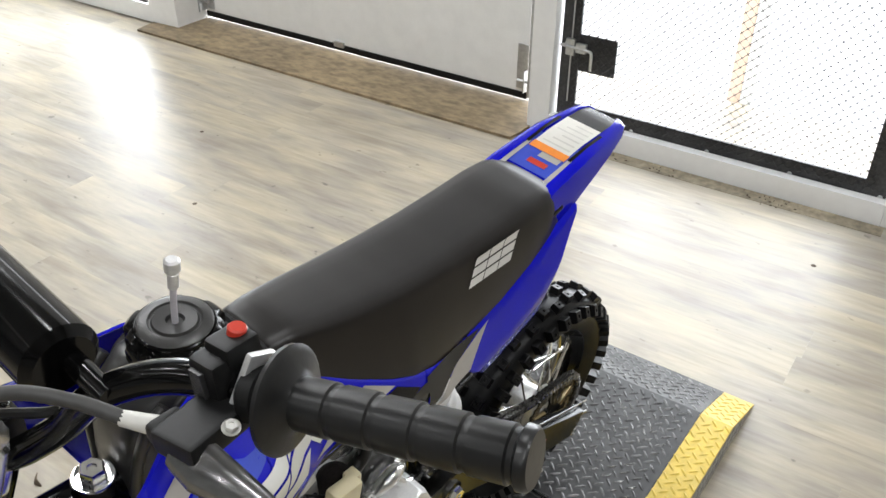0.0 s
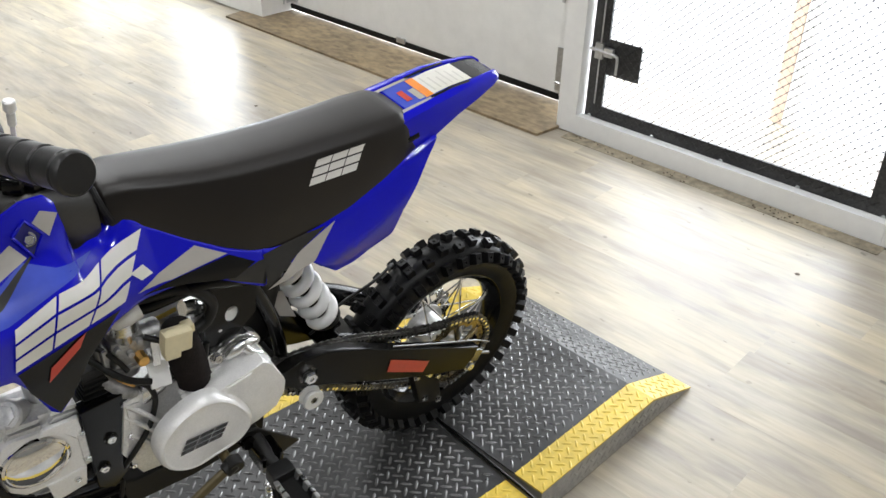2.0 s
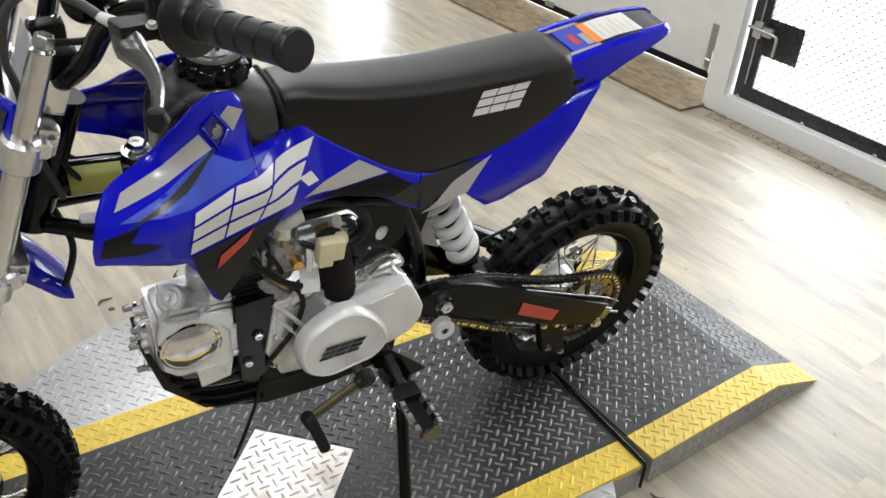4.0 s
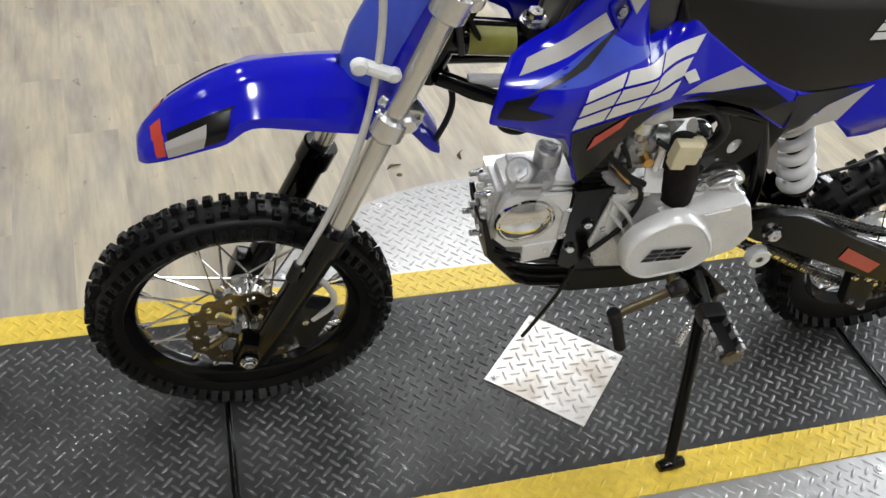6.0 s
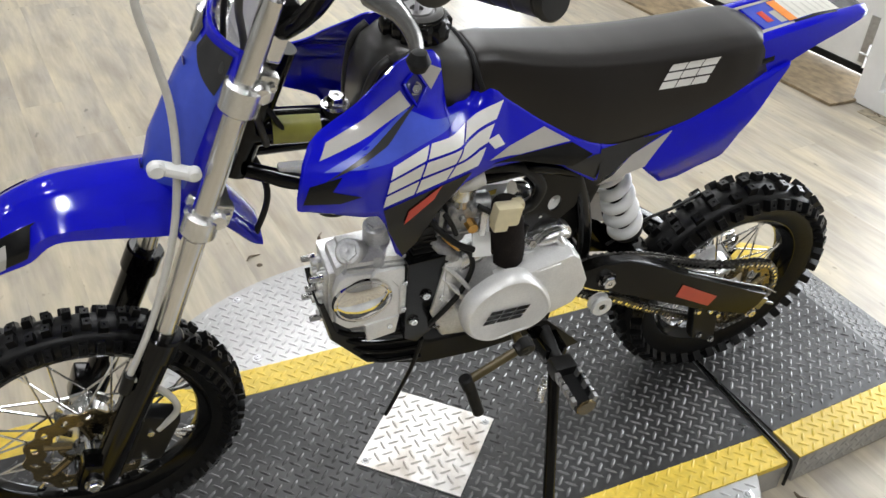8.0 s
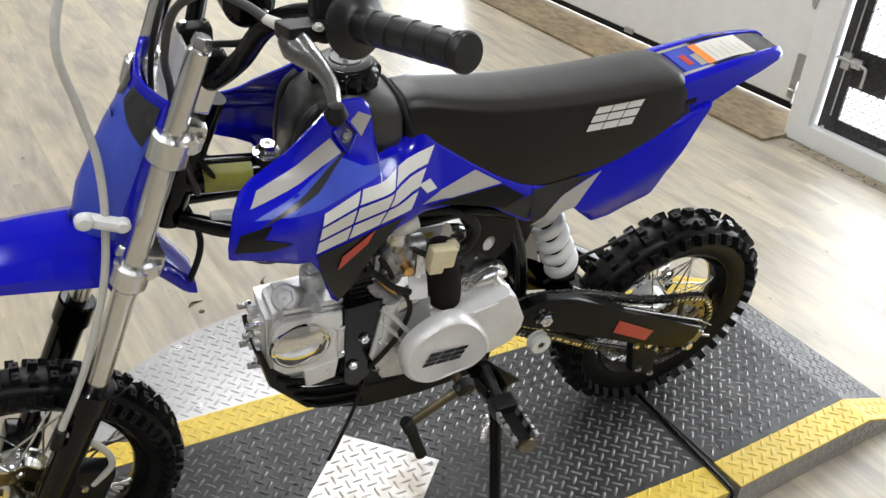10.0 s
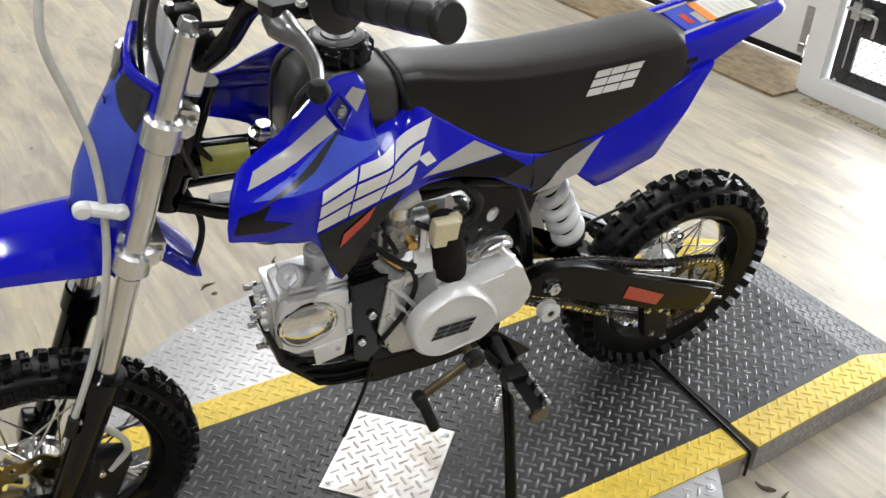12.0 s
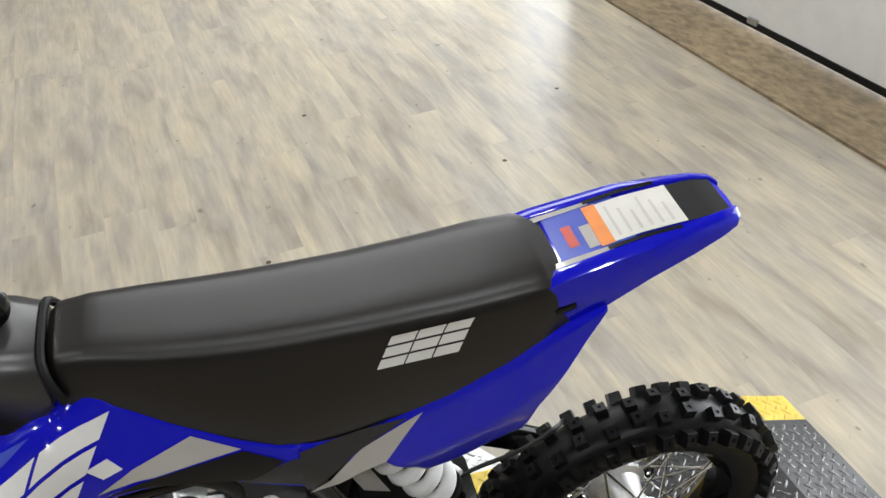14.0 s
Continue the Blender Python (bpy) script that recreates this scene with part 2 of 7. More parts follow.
M_RED = textured("red_decal", (0.54, 0.045, 0.025), 0.3, coat=0.3, scale=80, vary=0.05, stain=0.05)
# light blue decals; on the shrouds it also paints in a reflection
M_LBLUE = textured("light_blue_decal_and_sheen", (0.050, 0.085, 0.50), 0.25, spec=0.4, scale=80, vary=0.05, stain=0.05)
M_ORANGE = textured("orange_decal", (0.85, 0.27, 0.04), 0.35, scale=80, vary=0.05)
M_LABEL = textured("label_paper", (0.74, 0.72, 0.66), 0.45, scale=80, vary=0.03)
M_PRINT = textured("faint_label_print", (0.60, 0.58, 0.53), 0.45, scale=80, vary=0.03)
M_OLIVE = textured("olive_sticker", (0.30, 0.29, 0.055), 0.4, scale=60, vary=0.1)
M_BRASS = textured("brass", (0.65, 0.38, 0.12), 0.3, 1.0, scale=80)
M_BRONZE = textured("bronze_tinted_steel", (0.25, 0.20, 0.11), 0.22, 0.9, scale=90, vary=0.15, stain=0.2)
M_GOLD = textured("dark_gold_paint", (0.09, 0.07, 0.03), 0.3, 0.3, scale=60, vary=0.2, stain=0.3)
M_MIRROR = textured("mirror_chrome", (0.85, 0.84, 0.82), 0.05, 1.0, scale=60, vary=0.02, stain=0.02, rvary=0.03)
M_CARB = textured("grey_cast_metal", (0.32, 0.32, 0.315), 0.42, 0.7, scale=160, vary=0.2, stain=0.25, bump=0.0003)
M_LEVER = textured("grey_cast_lever", (0.27, 0.27, 0.27), 0.24, 1.0, scale=160, vary=0.1, stain=0.15)
M_VENT = textured("milky_vent_hose", (0.6, 0.58, 0.62), 0.3, scale=80, vary=0.06)
M_CHAIN = textured("oiled_chain_steel", (0.13, 0.126, 0.118), 0.28, 0.85, scale=120, vary=0.4)
M_GLOW = outdoors("daylight_glow", (0.95, 0.97, 1.0), 8.0)
M_GROUND = textured("pale_concrete_outside", (0.55, 0.55, 0.54), 0.7, scale=20, vary=0.1, stain=0.15)
# orange paled in the colour itself, for the overexposure outdoors
M_POST = textured("overexposed_orange_post", (0.88, 0.66, 0.52), 0.5, scale=30, vary=0.1)
# greys of the unseen walls, chosen for how much light they bounce back
M_DARKWALL = textured("unseen_far_wall_grey", (0.36, 0.355, 0.345), 0.6, scale=20, vary=0.04, stain=0.06)
M_NEARWALL = textured("unseen_wall_bounce_grey", (0.38, 0.38, 0.37), 0.6, scale=20, vary=0.03, stain=0.05)
M_GFRAME = textured("grey_window_frame", (0.10, 0.10, 0.105), 0.45, 0.3, scale=80, vary=0.2)
M_DIRT = textured("dirt_stained_vinyl", (0.30, 0.255, 0.18), 0.6, scale=40, vary=0.35, stain=0.35)
M_DUST = textured("dusty_debris", (0.10, 0.075, 0.05), 0.9, scale=90, vary=0.4)


# ---- mesh tools ----
def finish(bm, smooth=True, angle=35):
    bmesh.ops.recalc_face_normals(bm, faces=bm.faces)
    me = bpy.data.meshes.new("mesh")
    bm.to_mesh(me)
    bm.free()
    if smooth:
        me.shade_smooth()
        weigh_normals(me, math.cos(radians(max(angle, 42))))
    return me


def weigh_normals(me, limit):
    """Large faces keep their own direction; small bevels lean between them; corners past the limit stay crisp."""
    round_ = [[] for _ in me.vertices]
    polys = [(p.normal.copy(), p.area, p.vertices[:]) for p in me.polygons]
    for nrm, size, vs in polys:
        for v in vs:
            round_[v].append((nrm, size))
    out = []
    for nrm, size, vs in polys:
        for v in vs:
            sum_ = Vector()
            for other, weight in round_[v]:
                if other.dot(nrm) > limit:
                    sum_ += other * weight
            out.append(sum_.normalized() if sum_.length > 0 else nrm)
    me.normals_split_custom_set(out)


def part(name, bm, material, parent=None, label="", smooth=True, angle=35, kind=""):
    me = finish(bm, smooth, angle) if isinstance(bm, bmesh.types.BMesh) else bm
    if material and not me.materials:
        me.materials.append(material)
    ob = new(name, me)
    if parent:
        ob.parent = parent
    return tagged(ob, label=label, kind=kind)


def thing(name, m, label, category, group="", kind=""):
    ob = new(name)
    ob.matrix_world = m
    ob.empty_display_size = 0.1
    return tagged(ob, label, category, group, kind)


def box(bm, c, s, m=None, bevel=0.0):
    r = bmesh.ops.create_cube(bm, size=1.0)
    vs = r["verts"]
    bmesh.ops.scale(bm, vec=s, verts=vs)
    if bevel:
        es = list({e for v in vs for e in v.link_edges})
        g = bmesh.ops.bevel(bm, geom=es, offset=bevel, segments=2, affect="EDGES", profile=0.6)
        vs = list({v for f in g["faces"] for v in f.verts} | {v for v in vs if v.is_valid})
    mm = Matrix.Translation(c) @ (m or Matrix())
    bmesh.ops.transform(bm, matrix=mm, verts=vs)
    return vs


def axis_matrix(p0, p1):
    p0, p1 = Vector(p0), Vector(p1)
    return Matrix.Translation(p0) @ (p1 - p0).to_track_quat("Z", "Y").to_matrix().to_4x4()


def lathe(bm, profile, m=None, seg=32, closed=False):
    """Turns rows of (radius, height) round z, then places it with m."""
    m = m or Matrix()
    rings = []
    for r, h in profile:
        if r < 1e-6:
            rings.append([bm.verts.new(m @ Vector((0, 0, h)))])
        else:
            rings.append([bm.verts.new(m @ Vector((r * math.cos(a), r * math.sin(a), h))) for a in (2 * math.pi * i / seg for i in range(seg))])
    pairs = list(zip(rings, rings[1:])) + ([(rings[-1], rings[0])] if closed else [])
    for a, b in pairs:
        for i in range(seg):
            j = (i + 1) % seg
            q = [a[i % len(a)], a[j % len(a)], b[j % len(b)], b[i % len(b)]]
            q = [v for k, v in enumerate(q) if v not in q[:k]]
            if len(q) > 2:
                bm.faces.new(q)
    return bm


def cyl(bm, p0, p1, r, r2=None, seg=20, bevel=0.0):
    d = (Vector(p1) - Vector(p0)).length
    r2 = r if r2 is None else r2
    b = min(bevel, d / 3)
    prof = [(0, 0), (r - b, 0), (r, b), (r2, d - b), (r2 - b, d), (0, d)] if b else [(0, 0), (r, 0), (r2, d), (0, d)]
    return lathe(bm, prof, axis_matrix(p0, p1), seg)


def smooth_path(pts, n=8):
    pts = [Vector(p) for p in pts]
    out = []
    for i in range(len(pts) - 1):
        p0, p1, p2, p3 = pts[max(i - 1, 0)], pts[i], pts[i + 1], pts[min(i + 2, len(pts) - 1)]
        for k in range(n):
            t = k / n
            out.append(0.5 * ((2 * p1) + (p2 - p0) * t + (2 * p0 - 5 * p1 + 4 * p2 - p3) * t * t + (3 * p1 - p0 - 3 * p2 + p3) * t ** 3))
    return out + [pts[-1]]


def tube(bm, pts, r, seg=10, n=8, soft=True, flat=1.0):
    """A round (or flattened) bar along a path; r is one radius or one for each point."""
    path = smooth_path(pts, n) if soft else [Vector(p) for p in pts]
    rs = [r] * len(path) if not isinstance(r, (list, tuple)) else [float(np.interp(i / (len(path) - 1), np.linspace(0, 1, len(r)), r)) for i in range(len(path))]
    up, rings = None, []
    for i, p in enumerate(path):
        d = (path[min(i + 1, len(path) - 1)] - path[max(i - 1, 0)]).normalized()
        if up is None:
            up = d.orthogonal().normalized()
        up = (up - d * up.dot(d)).normalized()
        side = d.cross(up)
        rings.append([bm.verts.new(p + rs[i] * (math.cos(a) * up + flat * math.sin(a) * side)) for a in (2 * math.pi * k / seg for k in range(seg))])
    for a, b in zip(rings, rings[1:]):
        for k in range(seg):
            bm.faces.new((a[k], a[(k + 1) % seg], b[(k + 1) % seg], b[k]))
    bm.faces.new(rings[0])
    bm.faces.new(rings[-1])
    return bm


def loft(bm, rings, closed_ring=True, caps=True):
    vs = [[bm.verts.new(p) for p in r] for r in rings]
    k = len(vs[0])
    for a, b in zip(vs, vs[1:]):
        for i in range(k if closed_ring else k - 1):
            bm.faces.new((a[i], a[(i + 1) % k], b[(i + 1) % k], b[i]))
    if caps and closed_ring:
        bm.faces.new(vs[0])
        bm.faces.new(vs[-1])
    return bm


def slab(bm, outline, place, thick, bevel=0.0):
    """A flat plate: outline of (u, v) laid out by place(u, v, w), w from 0 to thick."""
    lo = [bm.verts.new(place(u, v, 0)) for u, v in outline]
    hi = [bm.verts.new(place(u, v, thick)) for u, v in outline]
    faces = [bm.faces.new(lo), bm.faces.new(hi)]
    k = len(lo)
    for i in range(k):
        faces.append(bm.faces.new((lo[i], lo[(i + 1) % k], hi[(i + 1) % k], hi[i])))
    if bevel:
        es = list({e for f in faces[:2] for e in f.edges})
        bmesh.ops.bevel(bm, geom=es, offset=bevel, segments=2, affect="EDGES", profile=0.6)
    return bm


def side(u, v, w):
    """Outline in the bike's own length and height; w goes outwards to its left."""
    return Vector((u, -w, v))


def interp(rows, x):
    xs = [r[0] for r in rows]
    return float(np.interp(x, xs, [r[1] for r in rows]))

# ---- the room ----
def room_part(name, bm, material, parent=None, label="", kind="structure", category="", smooth=True):
    ob = part(name, bm, material, parent, label, smooth=smooth, kind=kind if not parent else "")
    if not parent:
        ob.matrix_world = ROOM
        if category:
            ob["category"] = category
    return ob


U0, U1, V0, V1 = -6.0, 2.2, -6.0, 6.4


def build_room():
    bm = bmesh.new()
    box(bm, ((U0 + U1) / 2 + 0.2, (V0 + V1) / 2, -0.062), (U1 - U0 + 1.0, V1 - V0 + 0.6, 0.1))
    floor = room_part("floor", bm, M_FLOOR, label="pale worn wood-look vinyl plank floor", category="floor")
    bm = bmesh.new()
    box(bm, ((U0 + U1) / 2, (V0 + V1) / 2, CEIL + 0.05), (U1 - U0 + 1.0, V1 - V0 + 0.6, 0.1))
    room_part("ceiling", bm, M_CEIL, label="plain unseen ceiling, its grey set for weak reflections", category="ceiling")
    # front wall with a gate opening, a garage door opening and a window
    bm = bmesh.new()
    uc, ut = 2.3, 0.2
    box(bm, (uc, (V0 - 0.465) / 2, CEIL / 2), (ut, -0.465 - V0, CEIL))
    box(bm, (uc, 0.747, CEIL / 2), (ut, 0.086, CEIL))
    box(bm, (uc, 2.79, CEIL / 2), (ut, 0.19, CEIL))
    box(bm, (uc, 3.815, CEIL / 2), (ut, 0.17, CEIL))
    box(bm, (uc, 0.120, 2.7), (ut, 1.168, 1.2))
    box(bm, (uc + 0.01, 0.120, 0.020), (ut, 1.168, 0.05))
    box(bm, (2.219, 0.120, 0.035), (0.038, 1.168, 0.078))
    box(bm, (uc, 1.743, 2.75), (ut, 1.905, 1.1))
    box(bm, (uc, 3.307, 0.045), (ut, 0.845, 0.085))
    box(bm, (uc, 3.307, 2.6), (ut, 0.845, 1.4))
    room_part("wall_front", bm, M_WALL, label="white painted wall with gate, garage door and window openings", category="wall", smooth=False)
    # unseen walls added to close the room; their greys only set the fill
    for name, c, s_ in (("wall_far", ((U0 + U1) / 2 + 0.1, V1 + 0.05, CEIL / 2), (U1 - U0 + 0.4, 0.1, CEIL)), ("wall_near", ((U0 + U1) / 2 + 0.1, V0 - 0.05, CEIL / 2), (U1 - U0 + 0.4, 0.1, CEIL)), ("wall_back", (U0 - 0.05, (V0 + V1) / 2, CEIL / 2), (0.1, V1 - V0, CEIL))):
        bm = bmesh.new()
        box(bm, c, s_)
        room_part(name, bm, M_DARKWALL if name == "wall_far" else M_NEARWALL, label="plain unseen wall, its grey set for the bounce light", category="wall", smooth=False)
    # self-lit board added outside, so the openings burn out to white
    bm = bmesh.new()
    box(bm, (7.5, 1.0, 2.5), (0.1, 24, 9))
    room_part("backdrop", bm, M_GLOW, label="glowing white board standing in for overexposed daylight outdoors", category="backdrop", smooth=False)
    bm = bmesh.new()
    box(bm, (5.0, 1.0, -0.12), (5.2, 24, 0.1))
    room_part("ground", bm, M_GROUND, label="pale concrete ground outdoors", category="ground", smooth=False)
    return floor


floor_ob = build_room()


def build_white_cabinet():
    root = thing("wall_cabinet", ROOM, "white built-in cabinet with an open niche in its side", "cabinet")
    bm = bmesh.new()
    box(bm, (2.04, 3.98, 1.2), (0.52, 0.16, 2.4), bevel=0.003)
    part("end_panel", bm, M_WALL, root)
    bm = bmesh.new()
    box(bm, (1.82, 4.75, 0.07), (0.08, 1.38, 0.14), bevel=0.003)
    part("plinth", bm, M_WALL, root)
    bm = bmesh.new()
    box(bm, (2.05, 4.75, 0.15), (0.5, 1.38, 0.02), bevel=0.003)
    part("shelf", bm, M_WALL, root)
    bm = bmesh.new()
    box(bm, (2.28, 4.75, 1.2), (0.04, 1.38, 2.4))
    part("back_panel", bm, M_WALL, root)
    bm = bmesh.new()
    box(bm, (1.890, 4.36, 0.215), (0.12, 0.24, 0.11), bevel=0.03)
    box(bm, (1.890, 4.29, 0.310), (0.11, 0.11, 0.20), bevel=0.03)
    ob = part("boot", bm, M_BLACK)
    ob.matrix_world = ROOM
    tagged(ob, "black rubber boot standing in the white cabinet niche", "boot")


build_white_cabinet()


def build_threshold():
    bm = bmesh.new()
    slab(bm, [(2.075, 2.842), (2.072, 1.6), (2.075, 0.79), (2.19, 0.776), (2.40, 0.80), (2.40, 2.69), (2.20, 2.70), (2.19, 2.86)], lambda u, v, w: Vector((u, v, w)), 0.011, 0.0015)
    room_part("threshold_board", bm, M_PLY, label="worn brown plywood threshold board before the garage door", kind="", category="board")


build_threshold()


def build_floor_edge():
    bm = bmesh.new()
    box(bm, (2.165, 0.12, 0.0), (0.060, 1.20, 0.004), bevel=0.0015)
    room_part("trim", bm, M_DIRT, label="dirty brown floor edge strip along the gate sill", category="trim")


build_floor_edge()


def build_garage_door():
    root = thing("garage_door", ROOM, "white steel sectional garage door, closed, with zinc hinges", "garage door")
    z = 0.045
    for i, h in enumerate((0.455, 0.53, 0.53, 0.53)):
        bm = bmesh.new()
        box(bm, (2.405, 1.79, z + h / 2), (0.045, 1.79, h - 0.005), bevel=0.006)
        part("panel", bm, M_DOOR, root)
        z += h
    bm = bmesh.new()
    box(bm, (2.394, 1.79, 0.036), (0.034, 1.79, 0.028), bevel=0.006)
    part("bottom_seal", bm, M_RUBBER, root, "black rubber bottom seal")
    bm = bmesh.new()
    box(bm, (2.376, 1.845, 0.052), (0.012, 0.055, 0.026), bevel=0.003)
    part("seal_bracket", bm, M_ZINC, root)
    # diamond hinges on the first seam
    for v in (1.858, 0.935, 2.655):
        bm = bmesh.new()
        slab(bm, [(v - 0.028, 0.0), (v - 0.006, 0.078), (v + 0.006, 0.078), (v + 0.028, 0.0), (v + 0.006, -0.078), (v - 0.006, -0.078)], lambda a, b, w: Vector((2.382 - w, a, 0.502 + b)), 0.004, 0.001)
        cyl(bm, (2.372, v - 0.030, 0.502), (2.372, v + 0.030, 0.502), 0.009, seg=14)
        for dz in (-0.045, 0.045):
            cyl(bm, (2.380, v, 0.502 + dz), (2.372, v, 0.502 + dz), 0.006, seg=10)
        part("hinge", bm, M_ZINC, root, "zinc-plated diamond hinge")
    bm = bmesh.new()
    tube(bm, [(2.378, 1.842, 0.590), (2.352, 1.846, 0.605), (2.345, 1.850, 0.645), (2.352, 1.850, 0.690), (2.378, 1.848, 0.705)], 0.006, seg=10)
    part("pull_handle", bm, M_STEEL, root, "dark pull handle")
    bm = bmesh.new()
    box(bm, (2.376, 0.940, 0.752), (0.014, 0.085, 0.045), bevel=0.003)
    cyl(bm, (2.370, 0.93, 0.758), (2.370, 1.0, 0.758), 0.006, seg=12)
    part("slide_lock", bm, M_ZINC, root, "zinc slide lock")
    for v, s in ((0.917, 1), (2.648, -1)):
        bm = bmesh.new()
        box(bm, (2.379, v, 0.155), (0.005, 0.048, 0.18), bevel=0.001)
        box(bm, (2.362, v - 0.024 * s, 0.105), (0.035, 0.004, 0.09), bevel=0.001)
        cyl(bm, (2.358, v - 0.05 * s, 0.105), (2.358, v + 0.01 * s, 0.105), 0.006, seg=12)
        cyl(bm, (2.358, v - 0.058 * s, 0.105), (2.358, v - 0.046 * s, 0.105), 0.020, seg=18, bevel=0.002)
        part("corner_bracket", bm, M_ZINC, root, "zinc corner bracket with roller")
    for v, s in ((0.862, 1), (2.700, -1)):
        bm = bmesh.new()
        box(bm, (2.368, v - 0.010 * s, 1.05), (0.058, 0.004, 2.0), bevel=0.001)
        box(bm, (2.342, v, 1.05), (0.004, 0.022, 2.0), bevel=0.001)
        part("track", bm, M_ZINC, root, "galvanised door track")


build_garage_door()


def build_gate():
    root = thing("mesh_gate", ROOM, "black steel framed gate with expanded metal mesh, closed", "gate")
    v0, v1, z0, z1 = -0.455, 0.695, 0.052, 2.02
    w = 0.070
    for name, c, s_ in (("stile", (2.250, v1 - w / 2, (z0 + z1) / 2), (0.012, w, z1 - z0)), ("stile", (2.250, v0 + w / 2, (z0 + z1) / 2), (0.012, w, z1 - z0)), ("rail", (2.2505, (v0 + v1) / 2, z0 + w / 2), (0.012, v1 - v0 - 2 * w, w)), ("rail", (2.2505, (v0 + v1) / 2, z1 - w / 2), (0.012, v1 - v0 - 2 * w, w))):
        bm = bmesh.new()
        box(bm, c, s_, bevel=0.0015)
        part(name, bm, M_STEEL, root)
    for k in range(5):
        for c in ((v1 - 0.021 - k * 0.278, z0 + 0.020), ) + (((v1 - 0.021, z0 + 0.020 + k * 0.27), ) if k else ()):
            bm = bmesh.new()
            lathe(bm, [(0, 0.004), (0.006, 0.003), (0.0085, 0.0)], axis_matrix((2.244, c[0], c[1]), (1.244, c[0], c[1])), 14)
            part("bolt", bm, M_ZINC, root)
    # expanded metal: rows of flat zigzag strands
    verts, faces = [], []
    pv, pz = 0.033, 0.0158
    a0, a1, b0, b1 = v0 + w - 0.030, v1 - w + 0.030, z0 + w - 0.026, z1 - w + 0.026
    rows = int((b1 - b0) / pz)
    for r in range(rows + 1):
        z = b0 + r * pz
        n = int((a1 - a0) / (pv / 2))
        pts = [(a0 + i * pv / 2, z + (pz * 0.5 if (i + r) % 2 else -pz * 0.5)) for i in range(n + 1)]
        for (va, za), (vb, zb) in zip(pts, pts[1:]):
            k = len(verts)
            vm, zm = (va + vb) / 2, (za + zb) / 2
            for v_, z_, t_ in ((va, za, 0.0025), (vm, zm, 0.0011), (vb, zb, 0.0025)):
                verts += [(2.2425, v_, z_ - t_), (2.2395, v_, z_ + t_)]
            faces += [(k, k + 2, k + 3, k + 1), (k + 2, k + 4, k + 5, k + 3)]
    me = bpy.data.meshes.new("mesh")
    me.from_pydata(verts, [], faces)
    ob = part("expanded_mesh", me, M_STEEL, root, "expanded metal mesh", kind="stuff")
    # lock plate and latch
    bm = bmesh.new()
    box(bm, (2.2520, 0.562, 0.315), (0.004, 0.150, 0.135), bevel=0.001)
    part("lock_plate", bm, M_STEEL, root, "black perforated lock plate")
    bm = bmesh.new()
    box(bm, (2.236, 0.655, 0.335), (0.014, 0.034, 0.060), bevel=0.003)
    cyl(bm, (2.228, 0.690, 0.340), (2.228, 0.590, 0.335), 0.006, seg=12)
    tube(bm, [(2.226, 0.600, 0.336), (2.222, 0.575, 0.335), (2.222, 0.568, 0.322), (2.222, 0.568, 0.268)], 0.0055, seg=10)
    box(bm, (2.232, 0.612, 0.338), (0.016, 0.040, 0.034), bevel=0.003)
    part("latch", bm, M_ZINC, root, "zinc slide latch with a bent handle")
    bm = bmesh.new()
    tube(bm, [(2.236, 0.652, 1.9), (2.236, 0.652, 0.36)], 0.003, seg=8, soft=False)
    tube(bm, [(2.236, 0.652, 0.31), (2.236, 0.652, 0.13)], 0.003, seg=8, soft=False)
    part("drop_rod", bm, M_ZINC, root, "thin drop rod")


build_gate()


def build_window():
    root = thing("window_1", ROOM, "bright window with a dark steel frame", "window", kind="structure")
    for v0, v1, z0, z1, w, u, nm in ((2.895, 3.715, 0.095, 1.9, 0.035, 2.208, "outer_frame"), (2.965, 3.650, 0.150, 1.85, 0.030, 2.232, "inner_frame")):
        for c, s_ in (((u, v0 + w / 2, (z0 + z1) / 2), (0.02, w, z1 - z0)), ((u, v1 - w / 2, (z0 + z1) / 2), (0.02, w, z1 - z0)), ((u, (v0 + v1) / 2, z0 + w / 2), (0.019, v1 - v0 - 2 * w, w)), ((u, (v0 + v1) / 2, z1 - w / 2), (0.019, v1 - v0 - 2 * w, w))):
            bm = bmesh.new()
            box(bm, c, s_, bevel=0.002)
            part(nm, bm, M_GFRAME, root)
    bm = bmesh.new()
    box(bm, (2.236, 3.04, 0.51), (0.006, 0.11, 0.09), bevel=0.002)
    part("lock_plate", bm, M_GFRAME, root)


build_window()


def build_outdoor_post():
    bm = bmesh.new()
    box(bm, (3.06, 0.262, 0.92), (0.05, 0.052, 1.98), bevel=0.004)
    ob = part("marker_post", bm, M_POST)
    ob.matrix_world = ROOM
    tagged(ob, "orange and white marker post standing outside the gate", "post")
    bm = bmesh.new()
    box(bm, (3.06, 0.207, 0.92), (0.045, 0.056, 1.98), bevel=0.004)
    ob2 = part("white_side", bm, M_WALL, ob)


build_outdoor_post()


